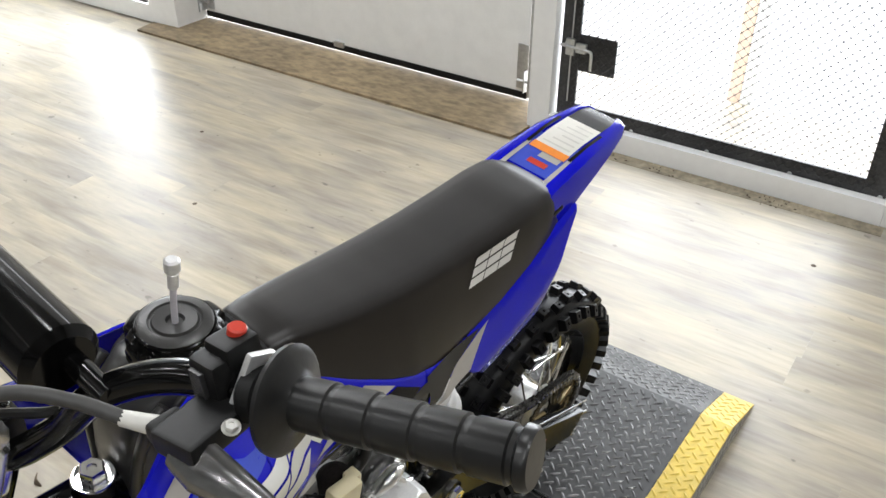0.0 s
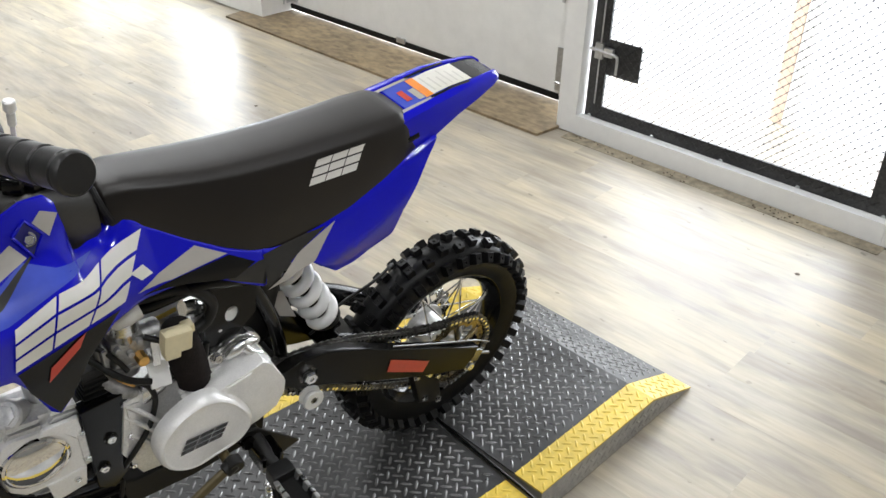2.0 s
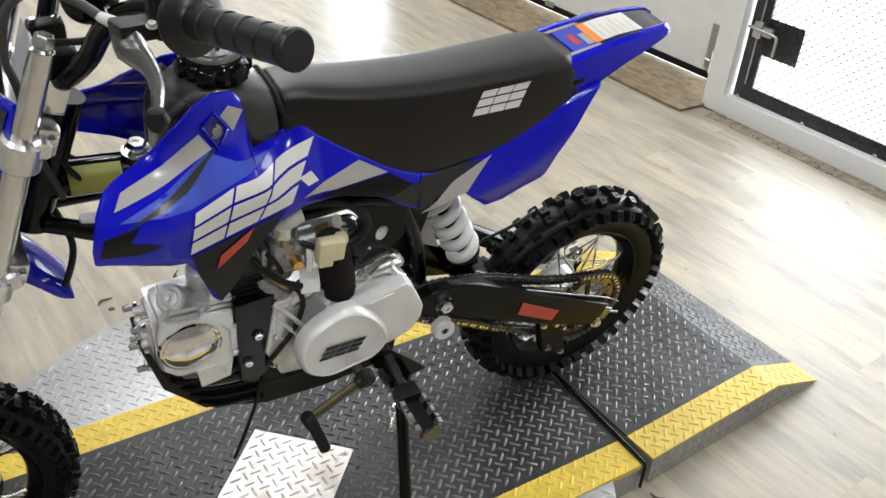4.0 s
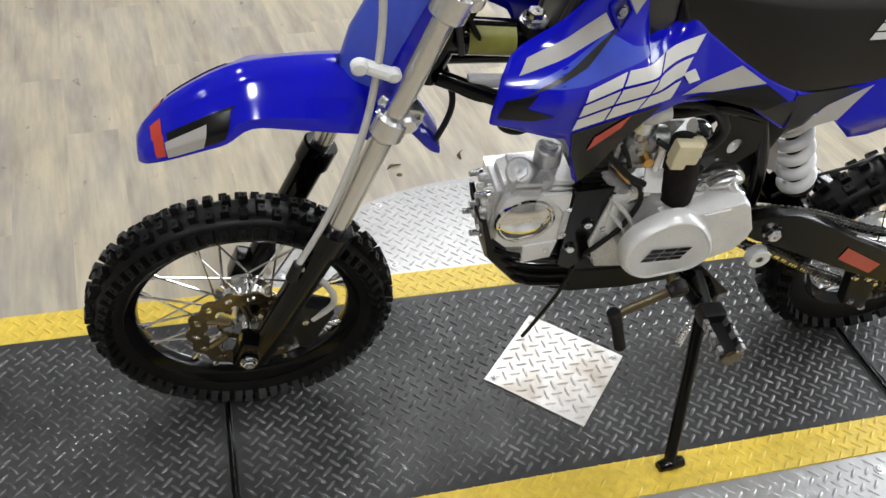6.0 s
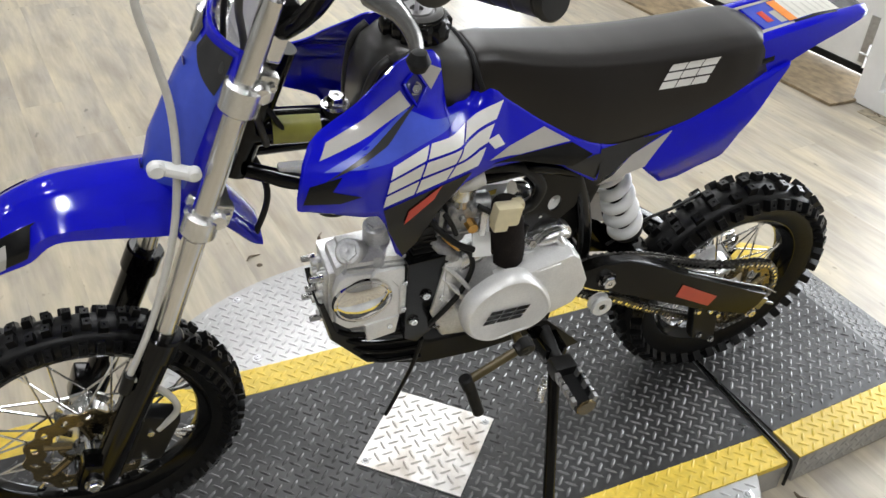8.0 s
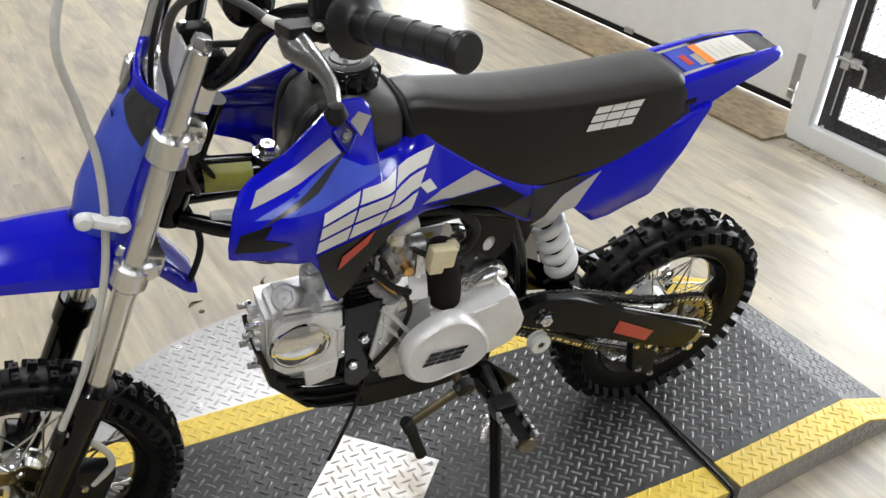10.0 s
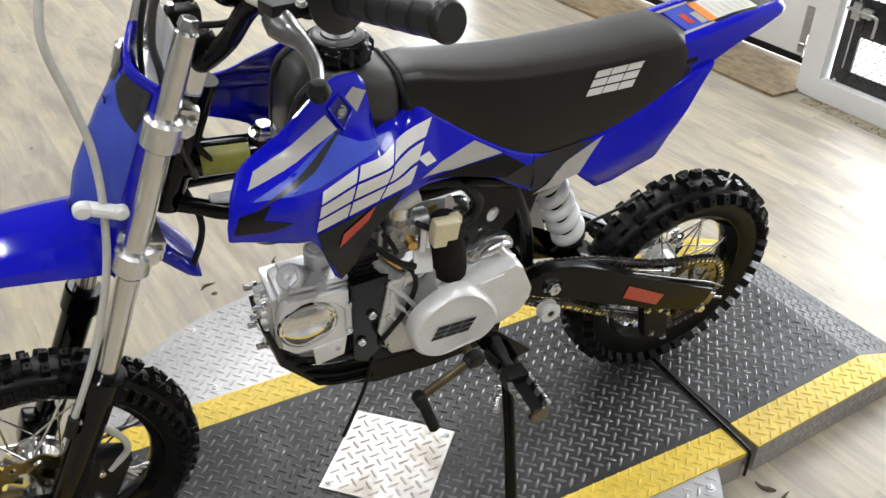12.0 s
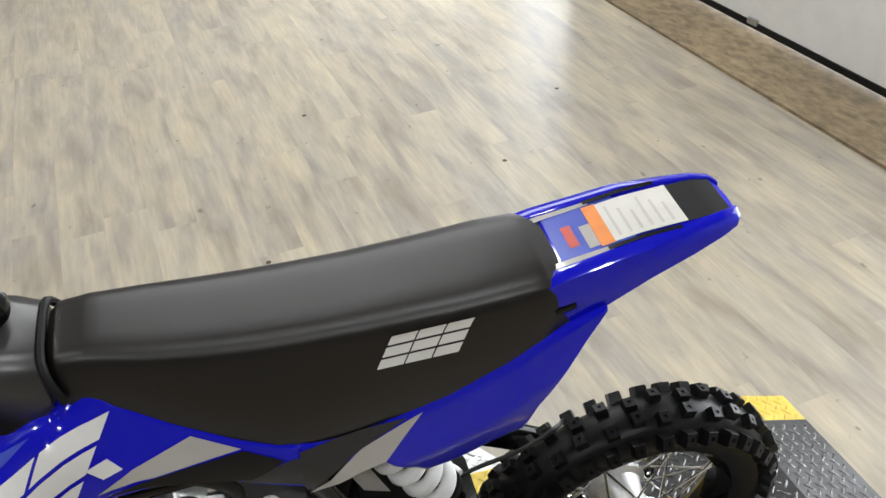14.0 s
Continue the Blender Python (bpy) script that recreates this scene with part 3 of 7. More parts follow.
def build_debris():
    for k, (u, v) in enumerate(((2.165, 0.20), (2.17, -0.12), (2.15, -0.20), (2.16, 0.45), (2.185, 0.62))):
        bm = bmesh.new()
        for j in range(9):
            box(bm, (u + random.uniform(-0.03, 0.02), v + random.uniform(-0.09, 0.09), 0.003), (random.uniform(0.002, 0.005), random.uniform(0.002, 0.008), 0.003), Matrix.Rotation(random.uniform(0, 3), 4, "Z"))
        ob = part("debris", bm, M_DUST, smooth=False, kind="stuff")
        ob.matrix_world = ROOM
        tagged(ob, "crumbs of dirt along the wall sill", "debris")
    for u, v, turn in ((-0.098, 0.79, 0.4), (0.105, 0.788, 1.3), (0.617, -0.423, 2.2), (0.60, -0.46, 0.7)):
        bm = bmesh.new()
        tube(bm, [(0, 0, 0.001), (0.014, 0.005, 0.004), (0.028, 0.002, 0.0015), (0.040, -0.006, 0.003)], [0.001, 0.0028, 0.002, 0.0008], seg=6, flat=2.2)
        ob = part("debris", bm, M_DUST, smooth=False, kind="stuff")
        ob.matrix_world = ROOM @ pose(u, v, 0.0005, 0, 0, math.degrees(turn))
        tagged(ob, "curled dark flake of dirt on the floor", "debris")
    spots = ((1.483, 1.775), (0.607, 2.002), (1.86, -0.35), (-0.075, 0.76), (0.3, 1.2), (1.1, 1.4))
    for u, v in spots:
        bm = bmesh.new()
        lathe(bm, [(0.0, 0.0015), (0.006, 0.0012), (0.008, 0.0002)], Matrix.Translation((u, v, 0.0005)), 10)
        ob = part("debris", bm, M_DUST, smooth=False, kind="stuff")
        ob.matrix_world = ROOM
        tagged(ob, "small dark speck of dirt on the floor", "debris")


build_debris()


# ---- the platform ----
TOP = 0.075


def tread(inside, extent, z, height=0.0024, step=0.0200, length=0.0265, width=0.0064):
    """Raised lozenges of tread plate, set crosswise by turns; inside(x, y) tells where."""
    x0, x1, y0, y1 = extent
    verts, faces = [], []
    r = math.sqrt(0.5)
    n = int((abs(x1 - x0) + abs(y1 - y0)) / step) + 2
    cx, cy = (x0 + x1) / 2, (y0 + y1) / 2
    for i in range(-n, n + 1):
        for j in range(-n, n + 1):
            x, y = cx + (i + j) * step * r, cy + (i - j) * step * r
            if not inside(x, y):
                continue
            a = math.radians(45 if (i + j) % 2 else -45)
            d, e = Vector((math.cos(a), math.sin(a))), Vector((-math.sin(a), math.cos(a)))
            k = len(verts)
            zz = z(x, y) if callable(z) else z
            for p, q, h in ((-0.5, 0, 0), (-0.28, -0.46, 0), (0.28, -0.46, 0), (0.5, 0, 0), (0.28, 0.46, 0), (-0.28, 0.46, 0), (-0.34, 0, 0.7), (-0.16, -0.15, 1), (0.16, -0.15, 1), (0.34, 0, 0.7), (0.16, 0.15, 1), (-0.16, 0.15, 1)):
                px, py = x + d.x * p * length + e.x * q * width, y + d.y * p * length + e.y * q * width
                zp = z(px, py) if callable(z) else z
                verts.append((px, py, zp + h * height))
            for m_ in range(6):
                faces.append((k + m_, k + (m_ + 1) % 6, k + 6 + (m_ + 1) % 6, k + 6 + m_))
            faces.append((k + 6, k + 7, k + 8, k + 9, k + 10, k + 11))
    me = bpy.data.meshes.new("mesh")
    me.from_pydata(verts, [], faces)
    me.shade_smooth()
    return me


def screw(parent, p, r=0.007):
    bm = bmesh.new()
    lathe(bm, [(r * 1.5, 0), (r * 1.5, 0.001), (r, 0.0012), (r * 0.8, 0.003), (r * 0.35, 0.0034), (r * 0.3, 0.002), (0, 0.002)], Matrix.Translation(p), 14)
    return part("screw", bm, M_ZINC, parent)


def build_platform():
    root = thing("motorcycle_turntable", pose(0, 0, 0), "aluminium tread-plate motorcycle turntable with yellow edge stripes", "turntable")
    bm = bmesh.new()
    lathe(bm, [(0, 0.050), (0.60, 0.050), (0.618, 0.052), (0.620, TOP - 0.005), (0.618, TOP - 0.003), (0, TOP - 0.003)], seg=128)
    disc = part("disc", bm, M_ALU, root, "bare aluminium tread-plate disc")
    for s in (-1, 1):
        me = tread(lambda x, y: s * y > 0.316 and x * x + y * y < 0.605 ** 2, (-0.62, 0.62, 0.306 * s, 0.62 * s), TOP - 0.003)
        part("tread", me, M_ALU, disc, kind="stuff")
    bm = bmesh.new()
    lathe(bm, [(0, 0.002), (0.50, 0.002), (0.50, 0.05), (0, 0.05)], seg=96)
    part("base", bm, M_RUBBER, root, "dark turntable base")
    bm = bmesh.new()
    box(bm, (0, 0, TOP - 0.006), (1.226, 0.464, 0.012), bevel=0.001)
    deck = part("deck", bm, M_MAT, root, "dark grey tread-plate deck")
    part("tread", tread(lambda x, y: abs(x) < 0.603 and abs(y) < 0.224, (-0.61, 0.61, -0.232, 0.232), TOP), M_WORN, deck, kind="stuff")
    bm = bmesh.new()
    box(bm, (0, 0, (TOP - 0.012) / 2), (1.222, 0.606, TOP - 0.014))
    part("frame", bm, M_ALU, root, "bare aluminium tread-plate side", smooth=False)
    for s in (-1, 1):
        bm = bmesh.new()
        box(bm, (0, s * 0.2685, TOP - 0.006), (1.226, 0.072, 0.0122), bevel=0.001)
        st = part("edge_stripe", bm, M_YELLOW, root, "yellow painted edge stripe")
        part("tread", tread(lambda x, y: abs(x) < 0.603 and 0.240 < s * y < 0.298, (-0.61, 0.61, -0.32, 0.32), TOP), M_YELLOW, st, kind="stuff")
    for x, y in ((-0.246, 0.54), (0.246, 0.54), (-0.25, 0.335), (0.25, 0.335), (0.492, -0.337), (-0.492, -0.337), (0.30, -0.50), (-0.30, -0.50), (0.0, 0.585), (0.492, 0.337), (-0.492, 0.337)):
        screw(disc, (x, y, TOP - 0.003))
    for s in (-1, 1):
        bm = bmesh.new()
        x = 0.6185 * s
        tube(bm, [(x, -0.309, 0.012), (x, -0.309, TOP - 0.006), (x, -0.305, TOP + 0.003), (x, -0.28, TOP + 0.0045), (x, 0.28, TOP + 0.0045), (x, 0.305, TOP + 0.003), (x, 0.309, TOP - 0.006), (x, 0.309, 0.012)], 0.0034, seg=10, soft=False)
        part("gap_rod", bm, M_GLOSS, root, "black rod covering the gap")
    # loose square cover plate in the middle of the deck
    cover = thing("cover_plate", pose(-0.008, -0.008, TOP + 0.0005, 0, 0, 46.5), "square bare aluminium tread-plate cover screwed to the deck", "cover plate")
    bm = bmesh.new()
    box(bm, (0, 0, 0.0016), (0.203, 0.203, 0.0028), bevel=0.0008)
    body = part("plate", bm, M_PLATE, cover)
    part("tread", tread(lambda x, y: abs(x) < 0.094 and abs(y) < 0.094, (-0.1, 0.1, -0.1, 0.1), 0.003, step=0.0205), M_PLATE, body, kind="stuff")
    for x, y in ((0.088, -0.088), (-0.088, 0.088)):
        screw(cover, (x, y, 0.003), 0.0055)
    for s in (-1, 1):
        at = pose(0.618, 0, 0, 0, 0, 3.8) @ pose(-0.618, 0, 0) if s > 0 else pose(0, 0, 0, 0, 0, 180)
        ramp = thing("ramp", at, "tread-plate end ramp with yellow stripes beside the turntable", "ramp", group="turntable ramps")
        crest, toe = 1.022, 1.196
        top = [(0.624, TOP - 0.004), (0.624, TOP), (crest, TOP), (toe, 0.006), (toe, 0.002), (crest - 0.002, TOP - 0.004)]

        def height(x, y):
            return TOP if x < crest else TOP - (x - crest) / (toe - crest) * (TOP - 0.006)
        for y0, y1, mt, nm in ((-0.232, 0.232, M_MAT, "deck"), (-0.305, -0.2325, M_YELLOW, "edge_stripe"), (0.2325, 0.305, M_YELLOW, "edge_stripe")):
            bm = bmesh.new()
            slab(bm, top, lambda u, v, w: Vector((u, y0 + w, v)), y1 - y0, 0.0008)
            dk = part(nm, bm, mt, ramp, smooth=False)
            part("tread", tread(lambda x, y: 0.632 < x < toe - 0.008 and abs(x - crest) > 0.009 and y0 + 0.006 < y < y1 - 0.006, (0.62, toe, -0.31, 0.31), height), M_WORN if nm == "deck" else mt, dk, kind="stuff")
        body = [(0.627, 0.002), (0.627, TOP - 0.005), (crest - 0.004, TOP - 0.005), (toe - 0.01, 0.002)]
        bm = bmesh.new()
        slab(bm, body, lambda u, v, w: Vector((u, -0.303 + w, v)), 0.606)
        bd = part("body", bm, M_ALU, ramp, "bare aluminium tread-plate ramp side", smooth=False)
        me = tread(lambda x, y: 0.637 < x < 1.15 and 0.010 < y < height(x, 0) - 0.012, (0.62, 1.2, 0.0, 0.08), 0.0)
        for v in me.vertices:
            x, y, z = v.co
            v.co = (x, -0.303 - z, y)
        part("tread", me, M_ALU, bd, kind="stuff")


build_platform()

# ---- the dirt bike ----
BIKE = pose(0.029, 0.031, TOP, 0, 0, -1.5) @ pose(0, 0, 0, 7.6)
bike = thing("dirt_bike", BIKE, "small blue and black dirt bike on its side stand", "motorcycle")
FX, FR, RX, RR = -0.601, 0.241, 0.585, 0.237
RY = 0.012


def knob(bm, km, sx, sy, sz):
    """One moulded tread block with rounded shoulders and a small pit in its face."""
    lo = [bm.verts.new(km @ Vector((-sx, p * sy, q * sz))) for p, q in ((-1, -1), (1, -1), (1, 1), (-1, 1))]
    mid = [bm.verts.new(km @ Vector((sx * 0.86, p * sy * 0.9, q * sz * 0.9))) for p, q in ((-1, -1), (1, -1), (1, 1), (-1, 1))]
    hi = [bm.verts.new(km @ Vector((sx, p * sy * 0.8, q * sz * 0.8))) for p, q in ((-1, -1), (1, -1), (1, 1), (-1, 1))]
    inn = [bm.verts.new(km @ Vector((sx, p * sy * 0.26, q * sz * 0.26))) for p, q in ((-1, -1), (1, -1), (1, 1), (-1, 1))]
    pit = [bm.verts.new(km @ Vector((sx - 0.0022, p * sy * 0.18, q * sz * 0.18))) for p, q in ((-1, -1), (1, -1), (1, 1), (-1, 1))]
    bm.faces.new(pit)
    for k in range(4):
        bm.faces.new((hi[k], hi[(k + 1) % 4], inn[(k + 1) % 4], inn[k]))
        bm.faces.new((inn[k], inn[(k + 1) % 4], pit[(k + 1) % 4], pit[k]))
    for k in range(4):
        bm.faces.new((lo[k], lo[(k + 1) % 4], mid[(k + 1) % 4], mid[k]))
        bm.faces.new((mid[k], mid[(k + 1) % 4], hi[(k + 1) % 4], hi[k]))


def wheel(name, x, r, width, rim_r, count, hub_w, y=0.0):
    c = Vector((x, y, r))
    m = Matrix.Translation(c) @ Matrix.Rotation(radians(90), 4, "X")
    bm = bmesh.new()
    w = width / 2
    prof = [(rim_r + 0.006, -w * 0.6), (rim_r + 0.010, -w * 0.66), (rim_r + 0.002, -w * 0.64), (rim_r - 0.004, -w * 0.45), (rim_r - 0.014, -w * 0.3), (rim_r - 0.017, 0), (rim_r - 0.014, w * 0.3), (rim_r - 0.004, w * 0.45), (rim_r + 0.002, w * 0.64), (rim_r + 0.010, w * 0.66), (rim_r + 0.006, w * 0.6), (rim_r - 0.008, w * 0.25), (rim_r - 0.010, 0), (rim_r - 0.008, -w * 0.25)]
    lathe(bm, prof, m, 72, closed=True)
    rim = part(name, bm, M_GLOSS, bike, "black rim with bright wire spokes")
    # carcass and moulded knobs
    bm = bmesh.new()
    tr = r - 0.012
    prof = []
    for k in range(17):
        a = -math.pi * 0.97 / 2 + math.pi * 0.97 * k / 16
        hh = tr - rim_r - 0.004
        prof.append((rim_r + 0.004 + hh * max(0, math.cos(a)) ** 0.62, w * 0.96 * math.copysign(abs(math.sin(a)) ** 0.85, a)))
    prof = [(rim_r + 0.001, -w * 0.6), (rim_r + 0.009, -w * 0.74)] + prof[1:-1] + [(rim_r + 0.009, w * 0.74), (rim_r + 0.001, w * 0.6)]
    lathe(bm, prof, m, 96, closed=True)
    pitch = 2 * math.pi * r / count
    for i in range(count):
        # rows across the tread: a close pair on the crown, then a wider pair, and a block on each shoulder
        if i % 2:
            crown = (w * 0.40, 0.0165, 0.24, 0.0015)
        else:
            crown = (0.0104 * width / 0.08, 0.0175, 0.08, 0.0)
        for k, (across, bw, tilt, drop) in enumerate((crown, (w * 0.87, 0.021, 1.0, 0.0175))):
            for sgn in (-1, 1):
                a = 2 * math.pi * (i + 0.20 * k) / count + 0.008 * random.uniform(-1, 1)
                km = m @ Matrix.Rotation(a, 4, "Z") @ Matrix.Translation((tr - 0.003 - drop, 0, sgn * across)) @ Matrix.Rotation(-tilt * sgn, 4, "Y")
                knob(bm, km, 0.0135, pitch * (0.27 if name == "front_wheel" else 0.235), bw * width / 0.16)
    part("tyre", bm, M_TYRE, rim, "black knobbly off-road tyre", angle=30, kind="stuff")
    # hub with two flanges
    bm = bmesh.new()
    h = hub_w / 2
    lathe(bm, [(0, -h - 0.012), (0.020, -h - 0.012), (0.024, -h - 0.004), (0.046, -h), (0.046, -h + 0.005), (0.036, -h + 0.010), (0.031, 0), (0.036, h - 0.010), (0.046, h - 0.005), (0.046, h), (0.024, h + 0.004), (0.020, h + 0.012), (0, h + 0.012)], m, 40)
    part("hub", bm, M_BRIGHT if name == "front_wheel" else M_CAST, rim, "polished silver wheel hub")
    for i in range(32):
        s = 1 if i % 2 else -1
        a0 = 2 * math.pi * (i // 2) / 16 + (0.2 if s > 0 else 0)
        a1 = a0 + (0.62 if (i // 2) % 2 else -0.62)
        bm = bmesh.new()
        p0 = m @ Vector((0.043 * math.cos(a0), 0.043 * math.sin(a0), s * (h - 0.002)))
        p1 = m @ Vector(((rim_r - 0.012) * math.cos(a1), (rim_r - 0.012) * math.sin(a1), s * 0.004))
        cyl(bm, p0, p1, 0.0018, seg=6)
        cyl(bm, p1 + (p0 - p1).normalized() * 0.016, p1, 0.003, seg=6)
        part("spoke", bm, M_BRIGHT, rim)
    return rim, c, m


front_wheel, FC, FM = wheel("front_wheel", FX, FR, 0.070, 0.180, 62, 0.06)
rear_wheel, RC, RM = wheel("rear_wheel", RX, RR, 0.086, 0.155, 38, 0.07, RY)


def wave_disc(name, wheel_ob, c, y, r, r_in, mat_, waves=14, teeth=0):
    """A brake disc with a scalloped edge and slots, or a sprocket with teeth."""
    bm = bmesh.new()
    n = teeth * 6 if teeth else waves * 12
    t = 0.0018
    radii = []
    for i in range(n):
        a = 2 * math.pi * i / n
        out = r + (0.0035 * math.cos(waves * a) if not teeth else 0.0042 * max(-0.7, min(0.7, math.cos(teeth * a))))
        inn = r_in + 0.003 * math.cos(waves * a)
        radii.append((a, (out, out - (out - inn) * 0.34, out - (out - inn) * 0.66, inn)))
    vs = [[[bm.verts.new((c.x + q * math.cos(a), y + s, c.z + q * math.sin(a))) for q in qs] for a, qs in radii] for s in (-t, t)]
    slot = 6 if teeth else 4
    for i in range(n):
        j = (i + 1) % n
        opened = i % (3 * slot) < slot
        for k in range(3):
            if k == 1 and opened:
                continue
            for side in vs:
                bm.faces.new((side[i][k], side[j][k], side[j][k + 1], side[i][k + 1]))
        walls = [0, 3] + ([1, 2] if opened else [])
        for k in walls:
            bm.faces.new((vs[0][i][k], vs[0][j][k], vs[1][j][k], vs[1][i][k]))
        if opened != ((i - 1) % n % (3 * slot) < slot):
            bm.faces.new((vs[0][i][1], vs[0][i][2], vs[1][i][2], vs[1][i][1]))
    for k in range(6):
        a = 2 * math.pi * k / 6 + 0.3
        cyl(bm, (c.x + 0.030 * math.cos(a), y, c.z + 0.030 * math.sin(a)), (c.x + (r_in + 0.005) * math.cos(a + 0.25), y, c.z + (r_in + 0.005) * math.sin(a + 0.25)), 0.006, seg=8)
    return part(name, bm, mat_, wheel_ob, kind="stuff")


tagged(wave_disc("brake_disc", front_wheel, FC, -0.045, 0.090, 0.062, M_BRONZE), label="scalloped steel brake disc")
tagged(wave_disc("sprocket", rear_wheel, RC, -0.050, 0.080, 0.062, M_BRONZE, teeth=37), label="golden toothed sprocket")
tagged(wave_disc("brake_disc", rear_wheel, RC, 0.062, 0.080, 0.060, M_BRIGHT), label="scalloped steel brake disc")


def bolt(p, d, r=0.006, h=0.006, parent=None, material=None):
    bm = bmesh.new()
    p, d = Vector(p), Vector(d).normalized()
    lathe(bm, [(0, 0), (r * 1.35, 0), (r * 1.35, h * 0.25)], axis_matrix(p, p + d), 16)
    lathe(bm, [(r, h * 0.25), (r, h * 0.85), (r * 0.85, h), (r * 0.4, h), (r * 0.35, h * 0.8), (0, h * 0.8)], axis_matrix(p, p + d), 6)
    return part("bolt", bm, material or M_BRIGHT, parent or bike)


# seat: rows of x, top, half width at the crease, bottom, half width at the bottom
SEAT = [(-0.044, 0.830, 0.037, 0.771, 0.044), (-0.036, 0.8355, 0.042, 0.771, 0.05), (-0.01, 0.836, 0.045, 0.761, 0.052), (0.04, 0.828, 0.051, 0.726, 0.064),
        (0.086, 0.822, 0.054, 0.7, 0.074), (0.13, 0.818, 0.056, 0.68, 0.081), (0.17, 0.816, 0.057, 0.669, 0.08), (0.23, 0.815, 0.058, 0.671, 0.075),
        (0.31, 0.817, 0.06, 0.692, 0.072), (0.36, 0.82, 0.061, 0.714, 0.07), (0.4, 0.821, 0.059, 0.734, 0.066), (0.425, 0.815, 0.053, 0.748, 0.06),
        (0.434, 0.805, 0.047, 0.758, 0.052)]


def seat_row(x):
    return [float(np.interp(x, [r[0] for r in SEAT], [r[k] for r in SEAT])) for k in range(1, 5)]


def seat_profile(x):
    top, wt, bot, wb = seat_row(x)
    h = top - bot
    crease = top - min(0.017, h * 0.33)
    return [(-wb, bot), (-wb - 0.002, bot + (crease - bot) * 0.3), (-(wb * 0.45 + wt * 0.55) - 0.003, bot + (crease - bot) * 0.7), (-wt - 0.002, crease - 0.003), (-wt + 0.001, crease + 0.004), (-wt * 0.93, top - 0.0078), (-wt * 0.80, top - 0.0035), (-wt * 0.62, top - 0.0012), (-wt * 0.35, top - 0.0003), (0, top)]


def seat_y(x, z):
    p = seat_profile(x)[:4]
    return float(np.interp(z, [b for a, b in p], [-a for a, b in p]))


def build_seat():
    rings = []
    xs = [r[0] for r in SEAT]
    for i in range(len(xs) - 1):
        for k in range(4):
            x = xs[i] + (xs[i + 1] - xs[i]) * k / 4
            prof = seat_profile(x)
            rings.append([Vector((x, y, z)) for y, z in prof + [(-y, z) for y, z in reversed(prof[:-1])]])
    bm = loft(bmesh.new(), rings)
    ob = part("seat", bm, M_SEAT, bike, "smooth black vinyl seat", angle=55)
    bm = bmesh.new()
    slots(bm, ([(0.231, 0.765), (0.311, 0.767)], [(0.249, 0.799), (0.329, 0.803)]), seat_y, 0.0016)
    part("logo", bm, M_DWHITE, ob, "pale grey printed logo shapes")
    return ob


def sheet(bm, top, bottom, yfun, x0, x1, thick=0.004, nx=28, nz=8):
    """A curved moulded sheet between two edge lines z(x), at the distance yfun(x, z) to the left of the middle."""
    front, back = [], []
    for i in range(nx + 1):
        x = x0 + (x1 - x0) * i / nx
        a, b = interp(bottom, x), interp(top, x)
        colf, colb = [], []
        for k in range(nz + 1):
            z = a + (b - a) * k / nz
            edge = min(k, nz - k, i * 0.7, (nx - i) * 0.7)
            roll = 0.0035 * (1 - min(1, edge)) ** 2
            y = yfun(x, z) - roll
            colf.append(bm.verts.new((x, -y, z)))
            colb.append(bm.verts.new((x, -y + thick, z)))
        front.append(colf)
        back.append(colb)
    for i in range(nx):
        for k in range(nz):
            bm.faces.new((front[i][k], front[i + 1][k], front[i + 1][k + 1], front[i][k + 1]))
            bm.faces.new((back[i][k], back[i][k + 1], back[i + 1][k + 1], back[i + 1][k]))
        for k in (0, nz):
            bm.faces.new((front[i][k], back[i][k], back[i + 1][k], front[i + 1][k]))
    for i in (0, nx):
        for k in range(nz):
            bm.faces.new((front[i][k], front[i][k + 1], back[i][k + 1], back[i][k]))
    return bm


def patch(bm, quad, yfun, lift=0.0012, n=8):
    """A thin sticker laid over a curved sheet; quad: four corners (x, z) in order."""
    a, b, c, d = [Vector(p) for p in quad]
    g = [[None] * (n + 1) for _ in range(n + 1)]
    for i in range(n + 1):
        for k in range(n + 1):
            s, t = i / n, k / n
            p = (a * (1 - s) + b * s) * (1 - t) + (d * (1 - s) + c * s) * t
            g[i][k] = bm.verts.new((p.x, -(yfun(p.x, p.y) + lift), p.y))
    for i in range(n):
        for k in range(n):
            bm.faces.new((g[i][k], g[i + 1][k], g[i + 1][k + 1], g[i][k + 1]))
    return bm


def slots(bm, quad, yfun, lift=0.0016, blocks=3, sides=True):
    """Plain slanted blocks, each with slots, in a row between a line of feet and a line of heads."""
    foot, head = quad
    steps = [i / (len(foot) - 1) for i in range(len(foot))]

    def at(s, t):
        (a, b), (c, d) = [[float(np.interp(s, steps, [p[k] for p in row])) for k in (0, 1)] for row in (foot, head)]
        return Vector((a * (1 - t) + c * t, b * (1 - t) + d * t))

    def bar(s0, s1, t0, t1):
        patch(bm, [at(s0, t0), at(s0, t1), at(s1, t1), at(s1, t0)], yfun, lift, 14)
    w = 1 / blocks
    for k in range(blocks):
        s0, s1 = k * w + 0.010, (k + 1) * w - 0.010
        for t0, t1 in ((0.0, 0.29), (0.355, 0.645), (0.71, 1.0)):
            bar(s0, s1, t0, t1)
    return bm


def mirror(bm):
    bmesh.ops.scale(bm, vec=(1, -1, 1), verts=bm.verts)
    bmesh.ops.reverse_faces(bm, faces=bm.faces)
    return bm


seat = build_seat()

